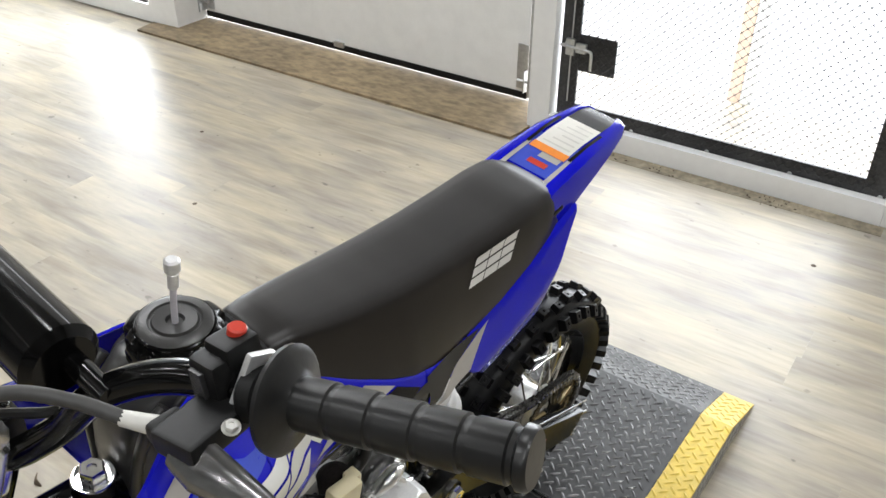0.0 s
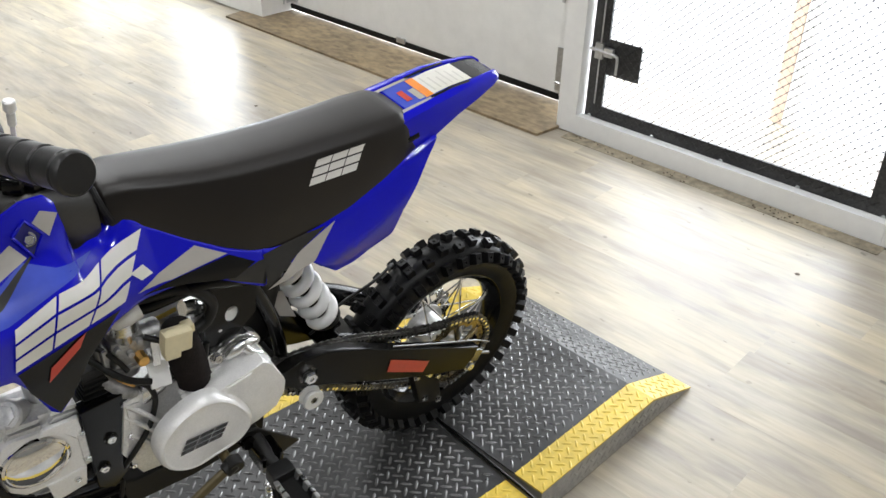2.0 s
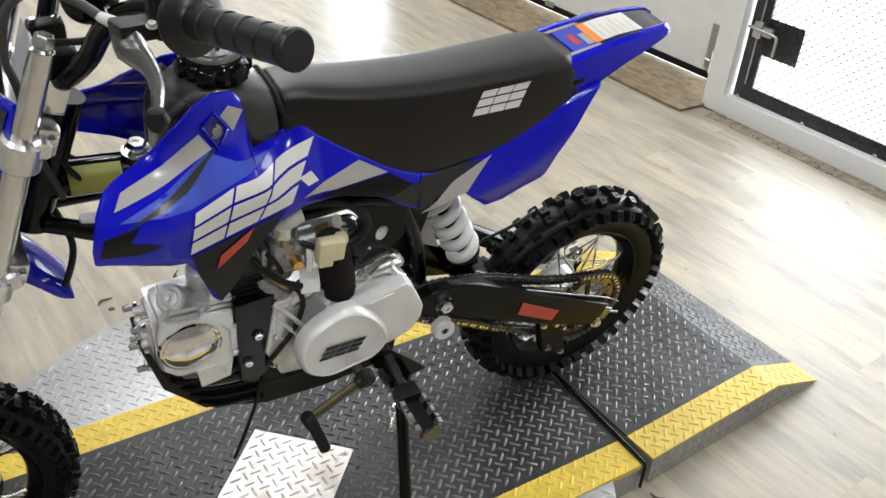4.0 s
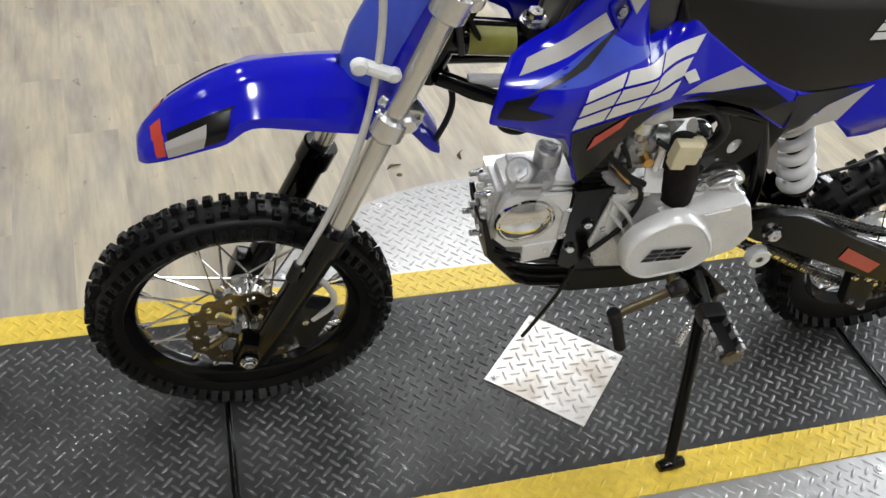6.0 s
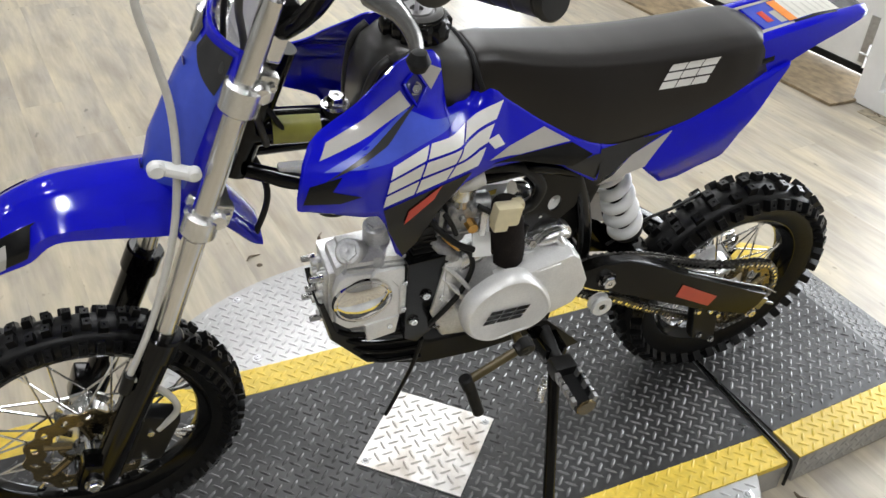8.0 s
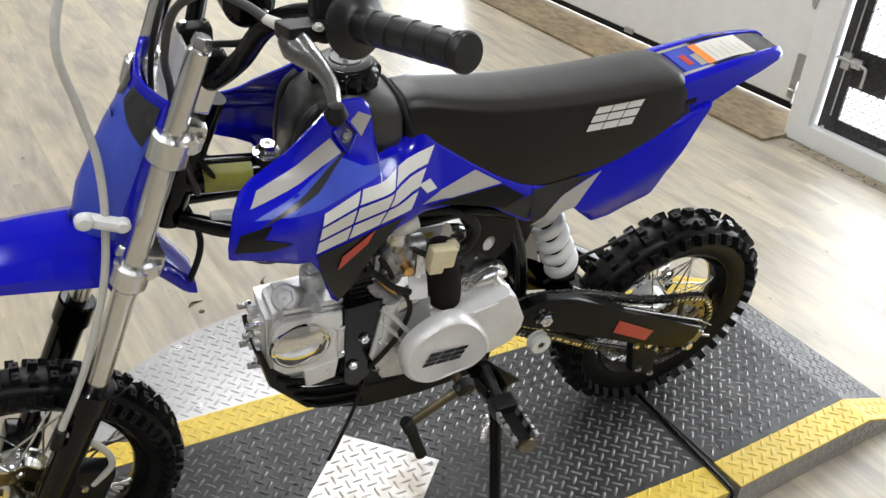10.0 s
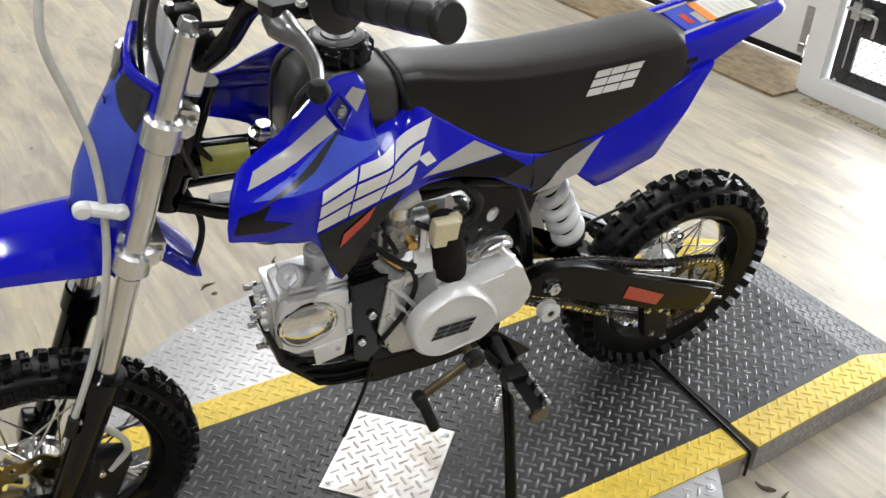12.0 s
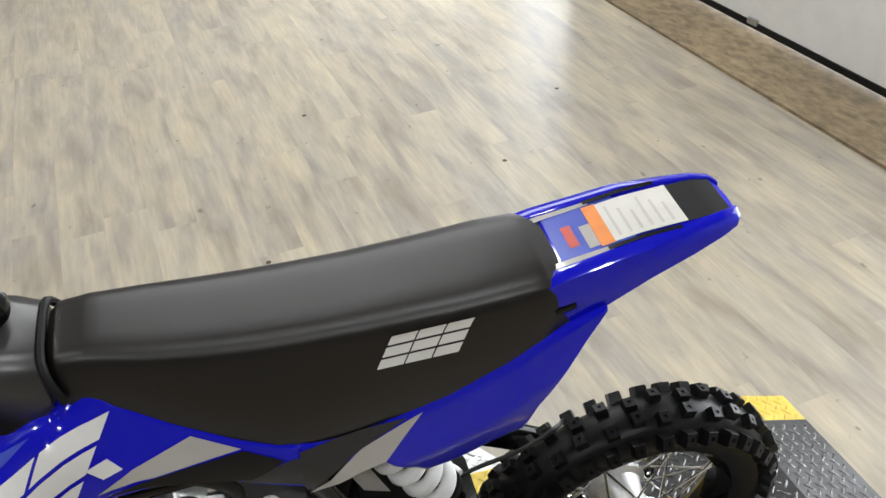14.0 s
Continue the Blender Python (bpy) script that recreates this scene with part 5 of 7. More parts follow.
def build_number_plate():
    # height, middle x, edge x, half width
    rows = [(0.900, -0.356, -0.343, 0.078), (0.868, -0.378, -0.352, 0.080), (0.825, -0.410, -0.366, 0.078), (0.757, -0.446, -0.386, 0.068), (0.716, -0.457, -0.396, 0.060), (0.685, -0.460, -0.412, 0.050)]
    ts = [k / 8 for k in range(-8, 9)]

    def at(t, f, lift):
        """t across, from -1 to 1; f upwards from the lower edge to the notched upper edge."""
        z = 0.685 + f * (0.892 + 0.007 * abs(t) ** 1.6 - 0.685)
        xm, xe, w = [interp(sorted((r[0], r[k]) for r in rows), z) for k in (1, 2, 3)]
        return Vector((xm + (xe - xm) * abs(t) ** 1.8 - lift, t * w, z))
    rings = [[at(t, k / 10, 0) for t in ts] + [at(t, k / 10, -0.004) for t in reversed(ts)] for k in range(11)]
    ob = part("number_plate", loft(bmesh.new(), rings), M_BLUE, bike, "blue plastic front number plate with a notched top", angle=50)
    bm = bmesh.new()
    tube(bm, [at(t, 1.0, -0.002) for t in ts], 0.0034, seg=8, soft=False)
    part("upper_rim", bm, M_BLUE, ob)

    def field(name, mat_, quad, lift):
        bm = bmesh.new()
        n = 10
        a, b, c, d = [Vector(p) for p in quad]
        g = [[bm.verts.new(at(*((a * (1 - u) + b * u) * (1 - v) + (d * (1 - u) + c * u) * v), lift)) for v in (k / n for k in range(n + 1))] for u in (i / n for i in range(n + 1))]
        for i in range(n):
            for k in range(n):
                bm.faces.new((g[i][k], g[i + 1][k], g[i + 1][k + 1], g[i][k + 1]))
        part(name, bm, mat_, ob)
    field("pale_field", M_LBLUE, [(-0.86, 0.10), (0.86, 0.10), (0.90, 0.94), (-0.90, 0.94)], 0.0012)
    for s in (-1, 1):
        field("dark_field", M_DGREY, [(s * 0.06, 0.90), (s * 0.84, 0.74), (s * 0.93, 0.97), (s * 0.10, 0.975)], 0.0022)
    # the holes are flat discs with their shade painted as darker blue
    for t, f in ((0.02, 0.80), (0.0, 0.16)):
        p = at(t, f, 0.0016)
        bm = bmesh.new()
        cyl(bm, p, p + Vector((-0.002, 0, 0)), 0.0065, seg=16)
        part("hole", bm, M_BLUE_SHADE, ob)


build_number_plate()


def build_handlebar():
    half = [(-0.285, -0.02, 0.905), (-0.288, -0.05, 0.905), (-0.266, -0.092, 0.950), (-0.248, -0.130, 1.004), (-0.222, -0.175, 1.036), (-0.199, -0.25, 1.060), (-0.162, -0.380, 1.093)]
    path = [Vector((x, y, z)) for x, y, z in reversed(half)] + [Vector((x, -y, z)) for x, y, z in half]
    bm = bmesh.new()
    tube(bm, path, 0.0112, seg=16)
    bar = part("handlebar", bm, M_GLOSS, bike, "black steel handlebar with crossbar pad")
    bm = bmesh.new()
    cyl(bm, (-0.250, -0.145, 1.014), (-0.250, 0.145, 1.014), 0.008, seg=14)
    part("crossbar", bm, M_GLOSS, bar)
    bm = bmesh.new()
    cyl(bm, (-0.256, -0.105, 1.016), (-0.256, 0.105, 1.016), 0.027, seg=28, bevel=0.006)
    pad = part("bar_pad", bm, M_GLOSS, bar, "black crossbar pad")
    for y0, y1, a0, mt in ((-0.03, 0.05, 150, M_RED),):
        bm = bmesh.new()
        g = [[bm.verts.new((-0.256 + 0.0276 * math.cos(radians(a0 + k * 4)), y0 + (y1 - y0) * i / 6, 1.016 + 0.0276 * math.sin(radians(a0 + k * 4)))) for k in range(7)] for i in range(7)]
        for i in range(6):
            for k in range(6):
                bm.faces.new((g[i][k], g[i + 1][k], g[i + 1][k + 1], g[i][k + 1]))
        part("pad_print", bm, mt, pad)
    for y in (-0.035, 0.035):
        bm = bmesh.new()
        box(bm, (-0.287, y, 0.918), (0.040, 0.024, 0.030), bevel=0.006)
        c = part("bar_clamp", bm, M_BLACK, bar)
        for dx in (-0.012, 0.012):
            bolt((-0.287 + dx, y, 0.932), (0, 0, 1), 0.004, 0.005, c)
    for s in (-1, 1):
        p0, p1 = Vector((-0.202, s * 0.246, 1.059)), Vector((-0.160, s * 0.384, 1.095))
        d = (p1 - p0).length
        prof = [(0.012, 0), (0.028, 0), (0.0315, 0.002), (0.032, 0.005), (0.028, 0.008), (0.020, 0.010)]
        n = 5
        for k in range(n):
            a = 0.014 + (d - 0.020) * k / n
            b = 0.014 + (d - 0.020) * (k + 1) / n
            prof += [(0.0154, a), (0.0157, b - 0.006), (0.0143, b - 0.005), (0.0143, b - 0.002)]
        prof += [(0.0172, d - 0.006), (0.0169, d - 0.002), (0.0150, d), (0, d)]
        bm = lathe(bmesh.new(), prof, axis_matrix(p0, p1), 32)
        part("grip", bm, M_GRIP, bar, "ribbed black rubber grip")
    # left side: switch block, lever perch, clutch lever, cable
    bm = bmesh.new()
    tilt = Matrix.Rotation(radians(-15), 4, "X")
    box(bm, (-0.207, -0.208, 1.048), (0.036, 0.026, 0.046), tilt, bevel=0.006)
    box(bm, (-0.202, -0.205, 1.068), (0.024, 0.024, 0.018), tilt, bevel=0.004)
    sw = part("switch_block", bm, M_BLACK, bar, "black kill-switch block")
    bm = bmesh.new()
    cyl(bm, (-0.198, -0.203, 1.074), (-0.197, -0.203, 1.081), 0.0058, seg=16, bevel=0.001)
    part("button", bm, M_RED, sw, "red push button")
    bm = bmesh.new()
    box(bm, (-0.226, -0.206, 1.050), (0.004, 0.012, 0.030), tilt, bevel=0.001)
    part("switch_face", bm, M_DGREY, sw)
    bm = bmesh.new()
    box(bm, (-0.206, -0.226, 1.062), (0.020, 0.005, 0.036), Matrix.Rotation(radians(25), 4, "Y"), bevel=0.002)
    part("switch_clamp", bm, M_CAST, sw)
    bm = bmesh.new()
    cyl(bm, (-0.208, -0.226, 1.053), (-0.204, -0.240, 1.057), 0.0175, seg=20, bevel=0.003)
    box(bm, (-0.236, -0.222, 1.044), (0.050, 0.034, 0.016), Matrix.Rotation(radians(-12), 4, "X") @ Matrix.Rotation(radians(8), 4, "Z"), bevel=0.004)
    box(bm, (-0.250, -0.210, 1.040), (0.022, 0.020, 0.014), bevel=0.004)
    perch = part("lever_perch", bm, M_BLACK, bar, "black cast lever perch")
    bolt((-0.232, -0.240, 1.054), (0, -0.2, 1), 0.0040, 0.004, perch, M_HOSE)
    bm = bmesh.new()
    tube(bm, [(-0.256, -0.222, 1.041), (-0.253, -0.240, 1.040), (-0.250, -0.262, 1.041), (-0.249, -0.290, 1.046), (-0.251, -0.318, 1.050), (-0.257, -0.350, 1.055), (-0.266, -0.380, 1.058)], [0.010, 0.015, 0.012, 0.0085, 0.0075, 0.007, 0.0065], seg=12, flat=0.5)
    lever = part("clutch_lever", bm, M_LEVER, bar, "bare cast aluminium clutch lever")
    bm = lathe(bmesh.new(), [(0, -0.0095), (0.006, -0.0075), (0.0095, 0), (0.006, 0.0075), (0, 0.0095)], Matrix.Translation((-0.268, -0.387, 1.059)), 16)
    part("ball_end", bm, M_RUBBER, lever, "black rubber ball end")
    bm = bmesh.new()
    tube(bm, [(-0.262, -0.186, 1.039), (-0.278, -0.158, 1.044), (-0.302, -0.128, 1.044), (-0.330, -0.10, 1.015), (-0.340, -0.075, 0.955), (-0.333, -0.048, 0.90), (-0.330, -0.045, 0.83), (-0.31, -0.03, 0.74)], 0.0045, seg=10)
    part("clutch_cable", bm, M_CABLE, bar, "dark grey control cable")
    bm = bmesh.new()
    cyl(bm, (-0.252, -0.202, 1.039), (-0.264, -0.182, 1.039), 0.0062, 0.0048, seg=14, bevel=0.001)
    part("adjuster", bm, M_HOSE, bar, "pale cable adjuster")
    for k, pts in enumerate(([(-0.215, -0.20, 1.045), (-0.235, -0.15, 1.028), (-0.262, -0.10, 0.975), (-0.30, -0.03, 0.93), (-0.32, -0.02, 0.83), (-0.28, -0.02, 0.74)], [(-0.222, 0.20, 1.045), (-0.255, 0.12, 1.02), (-0.315, 0.03, 0.98), (-0.345, 0.0, 0.90), (-0.33, 0.02, 0.80), (-0.22, 0.03, 0.70)])):
        part("cable", tube(bmesh.new(), pts, 0.0038, seg=8), M_BLACK, bar, "black control cable")
    bm = bmesh.new()
    box(bm, (-0.215, 0.215, 1.052), (0.045, 0.04, 0.045), bevel=0.008)
    part("throttle_housing", bm, M_BLACK, bar, "black throttle housing")
    bm = bmesh.new()
    tube(bm, [(-0.246, 0.196, 1.032), (-0.244, 0.225, 1.028), (-0.248, 0.285, 1.018), (-0.256, 0.345, 1.010)], [0.010, 0.012, 0.008, 0.007], seg=12, flat=0.55)
    part("brake_lever", bm, M_LEVER, bar, "bare cast aluminium brake lever")


build_handlebar()


def build_tank():
    rows = [(-0.194, 0.790, 0.026, 0.72), (-0.188, 0.826, 0.034, 0.70), (-0.174, 0.849, 0.042, 0.70), (-0.15, 0.861, 0.051, 0.70), (-0.110, 0.858, 0.056, 0.72), (-0.07, 0.846, 0.055, 0.74), (-0.049, 0.837, 0.050, 0.76)]
    rings = []
    for x, top, w, low in rows:
        prof = [(-w * 0.8, low), (-w, low + 0.03), (-w, top - 0.04), (-w * 0.94, top - 0.018), (-w * 0.78, top - 0.005), (-w * 0.5, top), (0, top + 0.001)]
        rings.append([Vector((x, y, z)) for y, z in prof + [(-y, z) for y, z in reversed(prof[:-1])]])
    tank = part("fuel_tank", loft(bmesh.new(), rings), M_TANK, bike, "dark grey plastic fuel tank and cover", angle=40)
    for s in (-1, 1):
        for dx, dz in ((0, 0), (0.028, 0.012)):
            bm = bmesh.new()
            tube(bm, [(-0.191 + dx, s * 0.030, 0.745), (-0.188 + dx, s * 0.037, 0.79), (-0.178 + dx, s * 0.044, 0.832 + dz * 0.5), (-0.160 + dx, s * 0.045, 0.850 + dz * 0.2)], 0.006, seg=10)
            part("rib", bm, M_TANK, tank)
    bm = bmesh.new()
    tube(bm, [(-0.036, -0.055, 0.797), (-0.042, -0.051, 0.812), (-0.046, -0.042, 0.828), (-0.047, -0.025, 0.836), (-0.047, 0.025, 0.836), (-0.046, 0.042, 0.828), (-0.042, 0.051, 0.812), (-0.036, 0.055, 0.797)], 0.0042, seg=8)
    part("seat_gap_seal", bm, M_RUBBER, tank)
    c = Vector((-0.111, 0.004, 0.857))
    bm = bmesh.new()
    seg, rings = 60, []
    for r, h, lob in ((0.036, -0.004, 0.0), (0.041, -0.002, 0.3), (0.0435, 0.003, 1.0), (0.0435, 0.015, 1.0), (0.040, 0.0205, 0.6), (0.0365, 0.0225, 0.0), (0.0363, 0.0245, 0.0), (0.034, 0.0262, 0.0), (0.013, 0.0268, 0.0), (0.0115, 0.0245, 0.0), (0.006, 0.0245, 0.0)):
        rings.append([c + Vector(((r + 0.003 * lob * math.copysign(min(1, abs(2 * math.cos(3 * a))), math.cos(6 * a))) * math.cos(a), (r + 0.003 * lob * math.copysign(min(1, abs(2 * math.cos(3 * a))), math.cos(6 * a))) * math.sin(a), h)) for a in (2 * math.pi * k / seg for k in range(seg))])
    cap = part("fuel_cap", loft(bm, rings), M_GLOSS, tank, "round black fuel cap with vent hose")
    bm = lathe(bmesh.new(), [(0.0, 0.0255), (0.007, 0.0255), (0.0085, 0.0290), (0.0195, 0.0298), (0.0210, 0.0276), (0.0225, 0.0276), (0.0240, 0.0294), (0.030, 0.0286), (0.0335, 0.0268), (0.034, 0.0245)], Matrix.Translation(c), 48)
    part("cap_top", bm, M_TANK, cap, "dull grey cap top")
    bm = bmesh.new()
    tube(bm, [(-0.111, 0.004, 0.881), (-0.110, 0.005, 0.90), (-0.108, 0.005, 0.93)], 0.0030, seg=10)
    part("vent_hose", bm, M_VENT, cap, "clear vent hose")
    bm = bmesh.new()
    cyl(bm, (-0.1085, 0.005, 0.920), (-0.1075, 0.005, 0.938), 0.0050, seg=16, bevel=0.002)
    cyl(bm, (-0.1075, 0.005, 0.938), (-0.107, 0.005, 0.952), 0.0072, seg=16, bevel=0.002)
    part("vent_valve", bm, M_CAST, cap, "silver vent valve")


build_tank()


def build_frame():
    bm = bmesh.new()
    tube(bm, [(-0.335, 0, 0.748), (-0.22, 0, 0.738), (-0.08, 0, 0.722), (0.05, 0, 0.690), (0.13, 0, 0.630)], 0.024, seg=20)
    spine = part("frame", bm, M_GLOSS, bike, "black steel frame")
    # sticker round the spine
    bm = bmesh.new()
    g = [[bm.verts.new((-0.300 + 0.062 * i / 4, -0.0252 * math.cos(radians(a)), 0.7452 - 0.0055 * i / 4 + 0.0252 * math.sin(radians(a)))) for a in range(-25, 66, 10)] for i in range(5)]
    for p, q in zip(g, g[1:]):
        for k in range(len(p) - 1):
            bm.faces.new((p[k], q[k], q[k + 1], p[k + 1]))
    part("sticker", bm, M_OLIVE, spine, "olive yellow frame sticker")
    for y in (-0.055, 0.055):
        bm = bmesh.new()
        tube(bm, [(-0.335, y * 0.4, 0.700), (-0.22, y, 0.672), (-0.12, y, 0.665), (-0.02, y * 1.1, 0.655), (0.06, y * 1.15, 0.660), (0.13, y * 1.15, 0.640)], 0.011, seg=12)
        part("frame_tube", bm, M_GLOSS, spine)
        bm = bmesh.new()
        tube(bm, [(0.118, y, 0.655), (0.150, y, 0.60), (0.178, y, 0.52), (0.190, y, 0.44), (0.168, y, 0.36), (0.11, y, 0.325)], 0.0115, seg=12)
        part("frame_tube", bm, M_GLOSS, spine)
        bm = bmesh.new()
        tube(bm, [(0.10, y, 0.690), (0.22, y * 1.1, 0.72), (0.34, y * 1.05, 0.765), (0.43, y * 0.95, 0.785)], 0.010, seg=10)
        part("frame_tube", bm, M_GLOSS, spine)
        if y > 0:
            bm = bmesh.new()
            tube(bm, [(0.16, y * 1.2, 0.53), (0.22, y * 1.2, 0.60), (0.30, y * 1.1, 0.70)], 0.009, seg=10)
            part("frame_tube", bm, M_GLOSS, spine)
        if y > 0:
            continue
        # gusset plate with its round hole
        bm = bmesh.new()
        yy = y * 1.2
        ring = 20
        hole = [(0.105 + 0.011 * math.cos(2 * math.pi * k / ring), 0.587 + 0.015 * math.sin(2 * math.pi * k / ring)) for k in range(ring)]
        edge = [(0.062, 0.512), (0.084, 0.512), (0.112, 0.546), (0.143, 0.575), (0.145, 0.622), (0.125, 0.662), (0.066, 0.668), (0.062, 0.565)]
        out = []
        for k in range(ring):
            a = math.atan2(hole[k][1] - 0.585, hole[k][0] - 0.105)
            d = Vector((math.cos(a), math.sin(a)))
            best = 0.2
            for (x0, z0), (x1, z1) in zip(edge, edge[1:] + edge[:1]):
                ex, ez, px, pz = x1 - x0, z1 - z0, x0 - 0.105, z0 - 0.585
                den = d.x * ez - d.y * ex
                if abs(den) > 1e-9:
                    t, u = (px * ez - pz * ex) / den, (px * d.y - pz * d.x) / den
                    if t > 0 and -1e-6 <= u <= 1 + 1e-6:
                        best = min(best, t)
            out.append((0.105 + d.x * best, 0.585 + d.y * best))
        vs = [[bm.verts.new((u, yy + w, v)) for u, v in lst] for lst, w in ((out, -0.002), (hole, -0.002), (hole, 0.002), (out, 0.002))]
        for a, b in zip(vs, vs[1:] + vs[:1]):
            for k in range(ring):
                bm.faces.new((a[k], a[(k + 1) % ring], b[(k + 1) % ring], b[k]))
        plate = part("gusset", bm, M_GLOSS, spine, "black gusset plate with a round hole")
        # white disc added behind the hole in place of the bright view through it
        bm = bmesh.new()
        cyl(bm, (0.107, yy + 0.009, 0.585), (0.107, yy + 0.005, 0.586), 0.0155, seg=24, bevel=0.001)
        lathe(bm, [(0, 0.0016), (0.003, 0.0014), (0.0045, 0.0)], axis_matrix((0.107, yy + 0.005, 0.586), (0.107, -1, 0.586)), 12)
        part("hole_backing", bm, M_WHITE, plate, "white disc added for the bright view through the hole")
        bolt((0.085, yy - 0.002, 0.566), (0, -1, 0), 0.0026, 0.002, plate)
    bolt((-0.215, -0.006, 0.770), (0, -0.1, 1), 0.012, 0.014, spine)
    bm = bmesh.new()
    cyl(bm, (-0.215, -0.006, 0.70), (-0.215, -0.006, 0.768), 0.017, seg=18)
    post = part("tank_post", bm, M_RUBBER, spine)
    bm = lathe(bmesh.new(), [(0.006, 0.0), (0.019, 0.0), (0.0195, 0.0015), (0.0185, 0.0030), (0.006, 0.0030)], Matrix.Translation((-0.215, -0.006, 0.768)), 28, closed=True)
    part("washer", bm, M_BRIGHT, post, "bright steel washer")
    bm = bmesh.new()
    box(bm, (-0.268, -0.03, 0.697), (0.060, 0.014, 0.015), Matrix.Rotation(radians(4), 4, "Y"), bevel=0.004)
    part("white_connector", bm, M_WHITE, spine, "white wiring connector")
    for pts in ([(-0.33, -0.03, 0.70), (-0.28, -0.045, 0.680), (-0.20, -0.05, 0.678)], [(-0.24, -0.05, 0.68), (-0.25, -0.05, 0.64), (-0.225, -0.05, 0.625), (-0.20, -0.05, 0.635)], [(-0.33, 0.02, 0.72), (-0.31, -0.02, 0.66), (-0.33, -0.03, 0.60)]):
        part("wire", tube(bmesh.new(), pts, 0.0045, seg=8), M_BLACK, spine)


build_frame()


def plate_y(name, outline, y0, y1, mat_, parent, bevel=0.003, label="", angle=35):
    """A slab standing along the bike between two distances from its middle."""
    bm = bmesh.new()
    slab(bm, outline, lambda u, v, w: Vector((u, y0 + w, v)), y1 - y0, bevel)
    return part(name, bm, mat_, parent, label, angle=angle)


def rounded(outline, n=6):
    """A closed outline glided through by a smooth curve."""
    pts = [np.array(p, dtype=float) for p in outline]
    k = len(pts)
    out = []
    for i in range(k):
        a, b, c, d = pts[i - 1], pts[i], pts[(i + 1) % k], pts[(i + 2) % k]
        for j in range(n):
            t = j / n
            q = 0.5 * (2 * b + (c - a) * t + (2 * a - 5 * b + 4 * c - d) * t * t + (3 * b - a - 3 * c + d) * t ** 3)
            out.append((float(q[0]), float(q[1])))
    return out


def domed(outline, y0, rows):
    """A cover raised from the plane y0: rows of (scale, height) over the outline, closed at the top."""
    bm = bmesh.new()
    cx, cz = np.mean([p[0] for p in outline]), np.mean([p[1] for p in outline])
    loft(bm, [[Vector((cx + (u - cx) * k, y0 - h, cz + (v - cz) * k)) for u, v in outline] for k, h in rows])
    return bm


def build_engine():
    case = plate_y("engine", [(-0.070, 0.520), (-0.03, 0.528), (0.0, 0.522), (0.05, 0.508), (0.118, 0.512), (0.146, 0.500), (0.160, 0.462), (0.152, 0.405), (0.12, 0.385), (0.02, 0.350), (-0.06, 0.360), (-0.085, 0.42)], -0.084, 0.105, M_CAST, bike, 0.010, "silver horizontal single-cylinder engine")
    cover = plate_y("side_cover", [(0.010, 0.488), (0.040, 0.503), (0.080, 0.512), (0.112, 0.520), (0.126, 0.524), (0.140, 0.512), (0.163, 0.462), (0.161, 0.440), (0.146, 0.414), (0.112, 0.400), (0.06, 0.392), (0.02, 0.40)], -0.121, -0.070, M_COVER, case, 0.009, "satin silver side cover")
    bolt((0.084, -0.119, 0.500), (0, -1, 0), 0.0055, 0.004, cover)
    plate_y("cover_tab", [(0.064, 0.506), (0.104, 0.514), (0.094, 0.492), (0.078, 0.488)], -0.1235, -0.114, M_COVER, cover, 0.002)
    # generator cover: a domed pear shape with a raised rim
    pear = rounded([(-0.051, 0.449), (-0.040, 0.408), (-0.006, 0.386), (0.040, 0.391), (0.078, 0.401), (0.098, 0.432), (0.076, 0.480), (0.042, 0.510), (0.004, 0.511), (-0.036, 0.485)])
    gen = part("generator_cover", domed(pear, -0.110, [(1.0, 0.0), (1.015, 0.008), (1.01, 0.016), (0.97, 0.0235), (0.92, 0.0275), (0.885, 0.0275), (0.86, 0.0258), (0.5, 0.0262), (0.02, 0.0262)]), M_COVER, case, "pear-shaped satin silver generator cover", angle=50)
    bm = bmesh.new()
    slots(bm, ([(-0.022, 0.430), (0.043, 0.430)], [(-0.010, 0.4565), (0.056, 0.4555)]), lambda x, z: 0.1368, 0.0012)
    part("logo", bm, M_DBLACK, gen, "black printed logo shapes")
    # front of the case: webbed flange towards the barrel, and a bright boss above it
    bm = bmesh.new()
    for z0, z1 in ((0.515, 0.47), (0.49, 0.44), (0.455, 0.41)):
        tube(bm, [(-0.070, -0.080, z0), (-0.046, -0.092, (z0 + z1) / 2), (-0.030, -0.096, z1)], 0.004, seg=8)
    box(bm, (-0.058, -0.074, 0.455), (0.020, 0.026, 0.12), bevel=0.006)
    part("case_web", bm, M_CAST, case, "ribbed flange of the crankcase")
    bm = bmesh.new()
    tube(bm, [(-0.042, -0.070, 0.505), (-0.020, -0.074, 0.525), (0.004, -0.070, 0.530)], [0.014, 0.017, 0.012], seg=16)
    part("case_boss", bm, M_CLAMP, case)
    # clutch release arm and its bracket on top of the case
    bracket = plate_y("arm_bracket", rounded([(0.052, 0.512), (0.060, 0.530), (0.082, 0.534), (0.108, 0.546), (0.136, 0.540), (0.146, 0.516), (0.120, 0.508), (0.080, 0.505)], 4), -0.074, -0.058, M_CLAMP, case, 0.003, "bright cast clutch arm bracket")
    bolt((0.074, -0.075, 0.521), (0, -1, 0.4), 0.0075, 0.007, bracket)
    bm = bmesh.new()
    tube(bm, [(0.084, -0.080, 0.520), (0.100, -0.084, 0.532), (0.118, -0.083, 0.536), (0.136, -0.078, 0.528)], [0.005, 0.009, 0.008, 0.004], seg=12, flat=0.7)
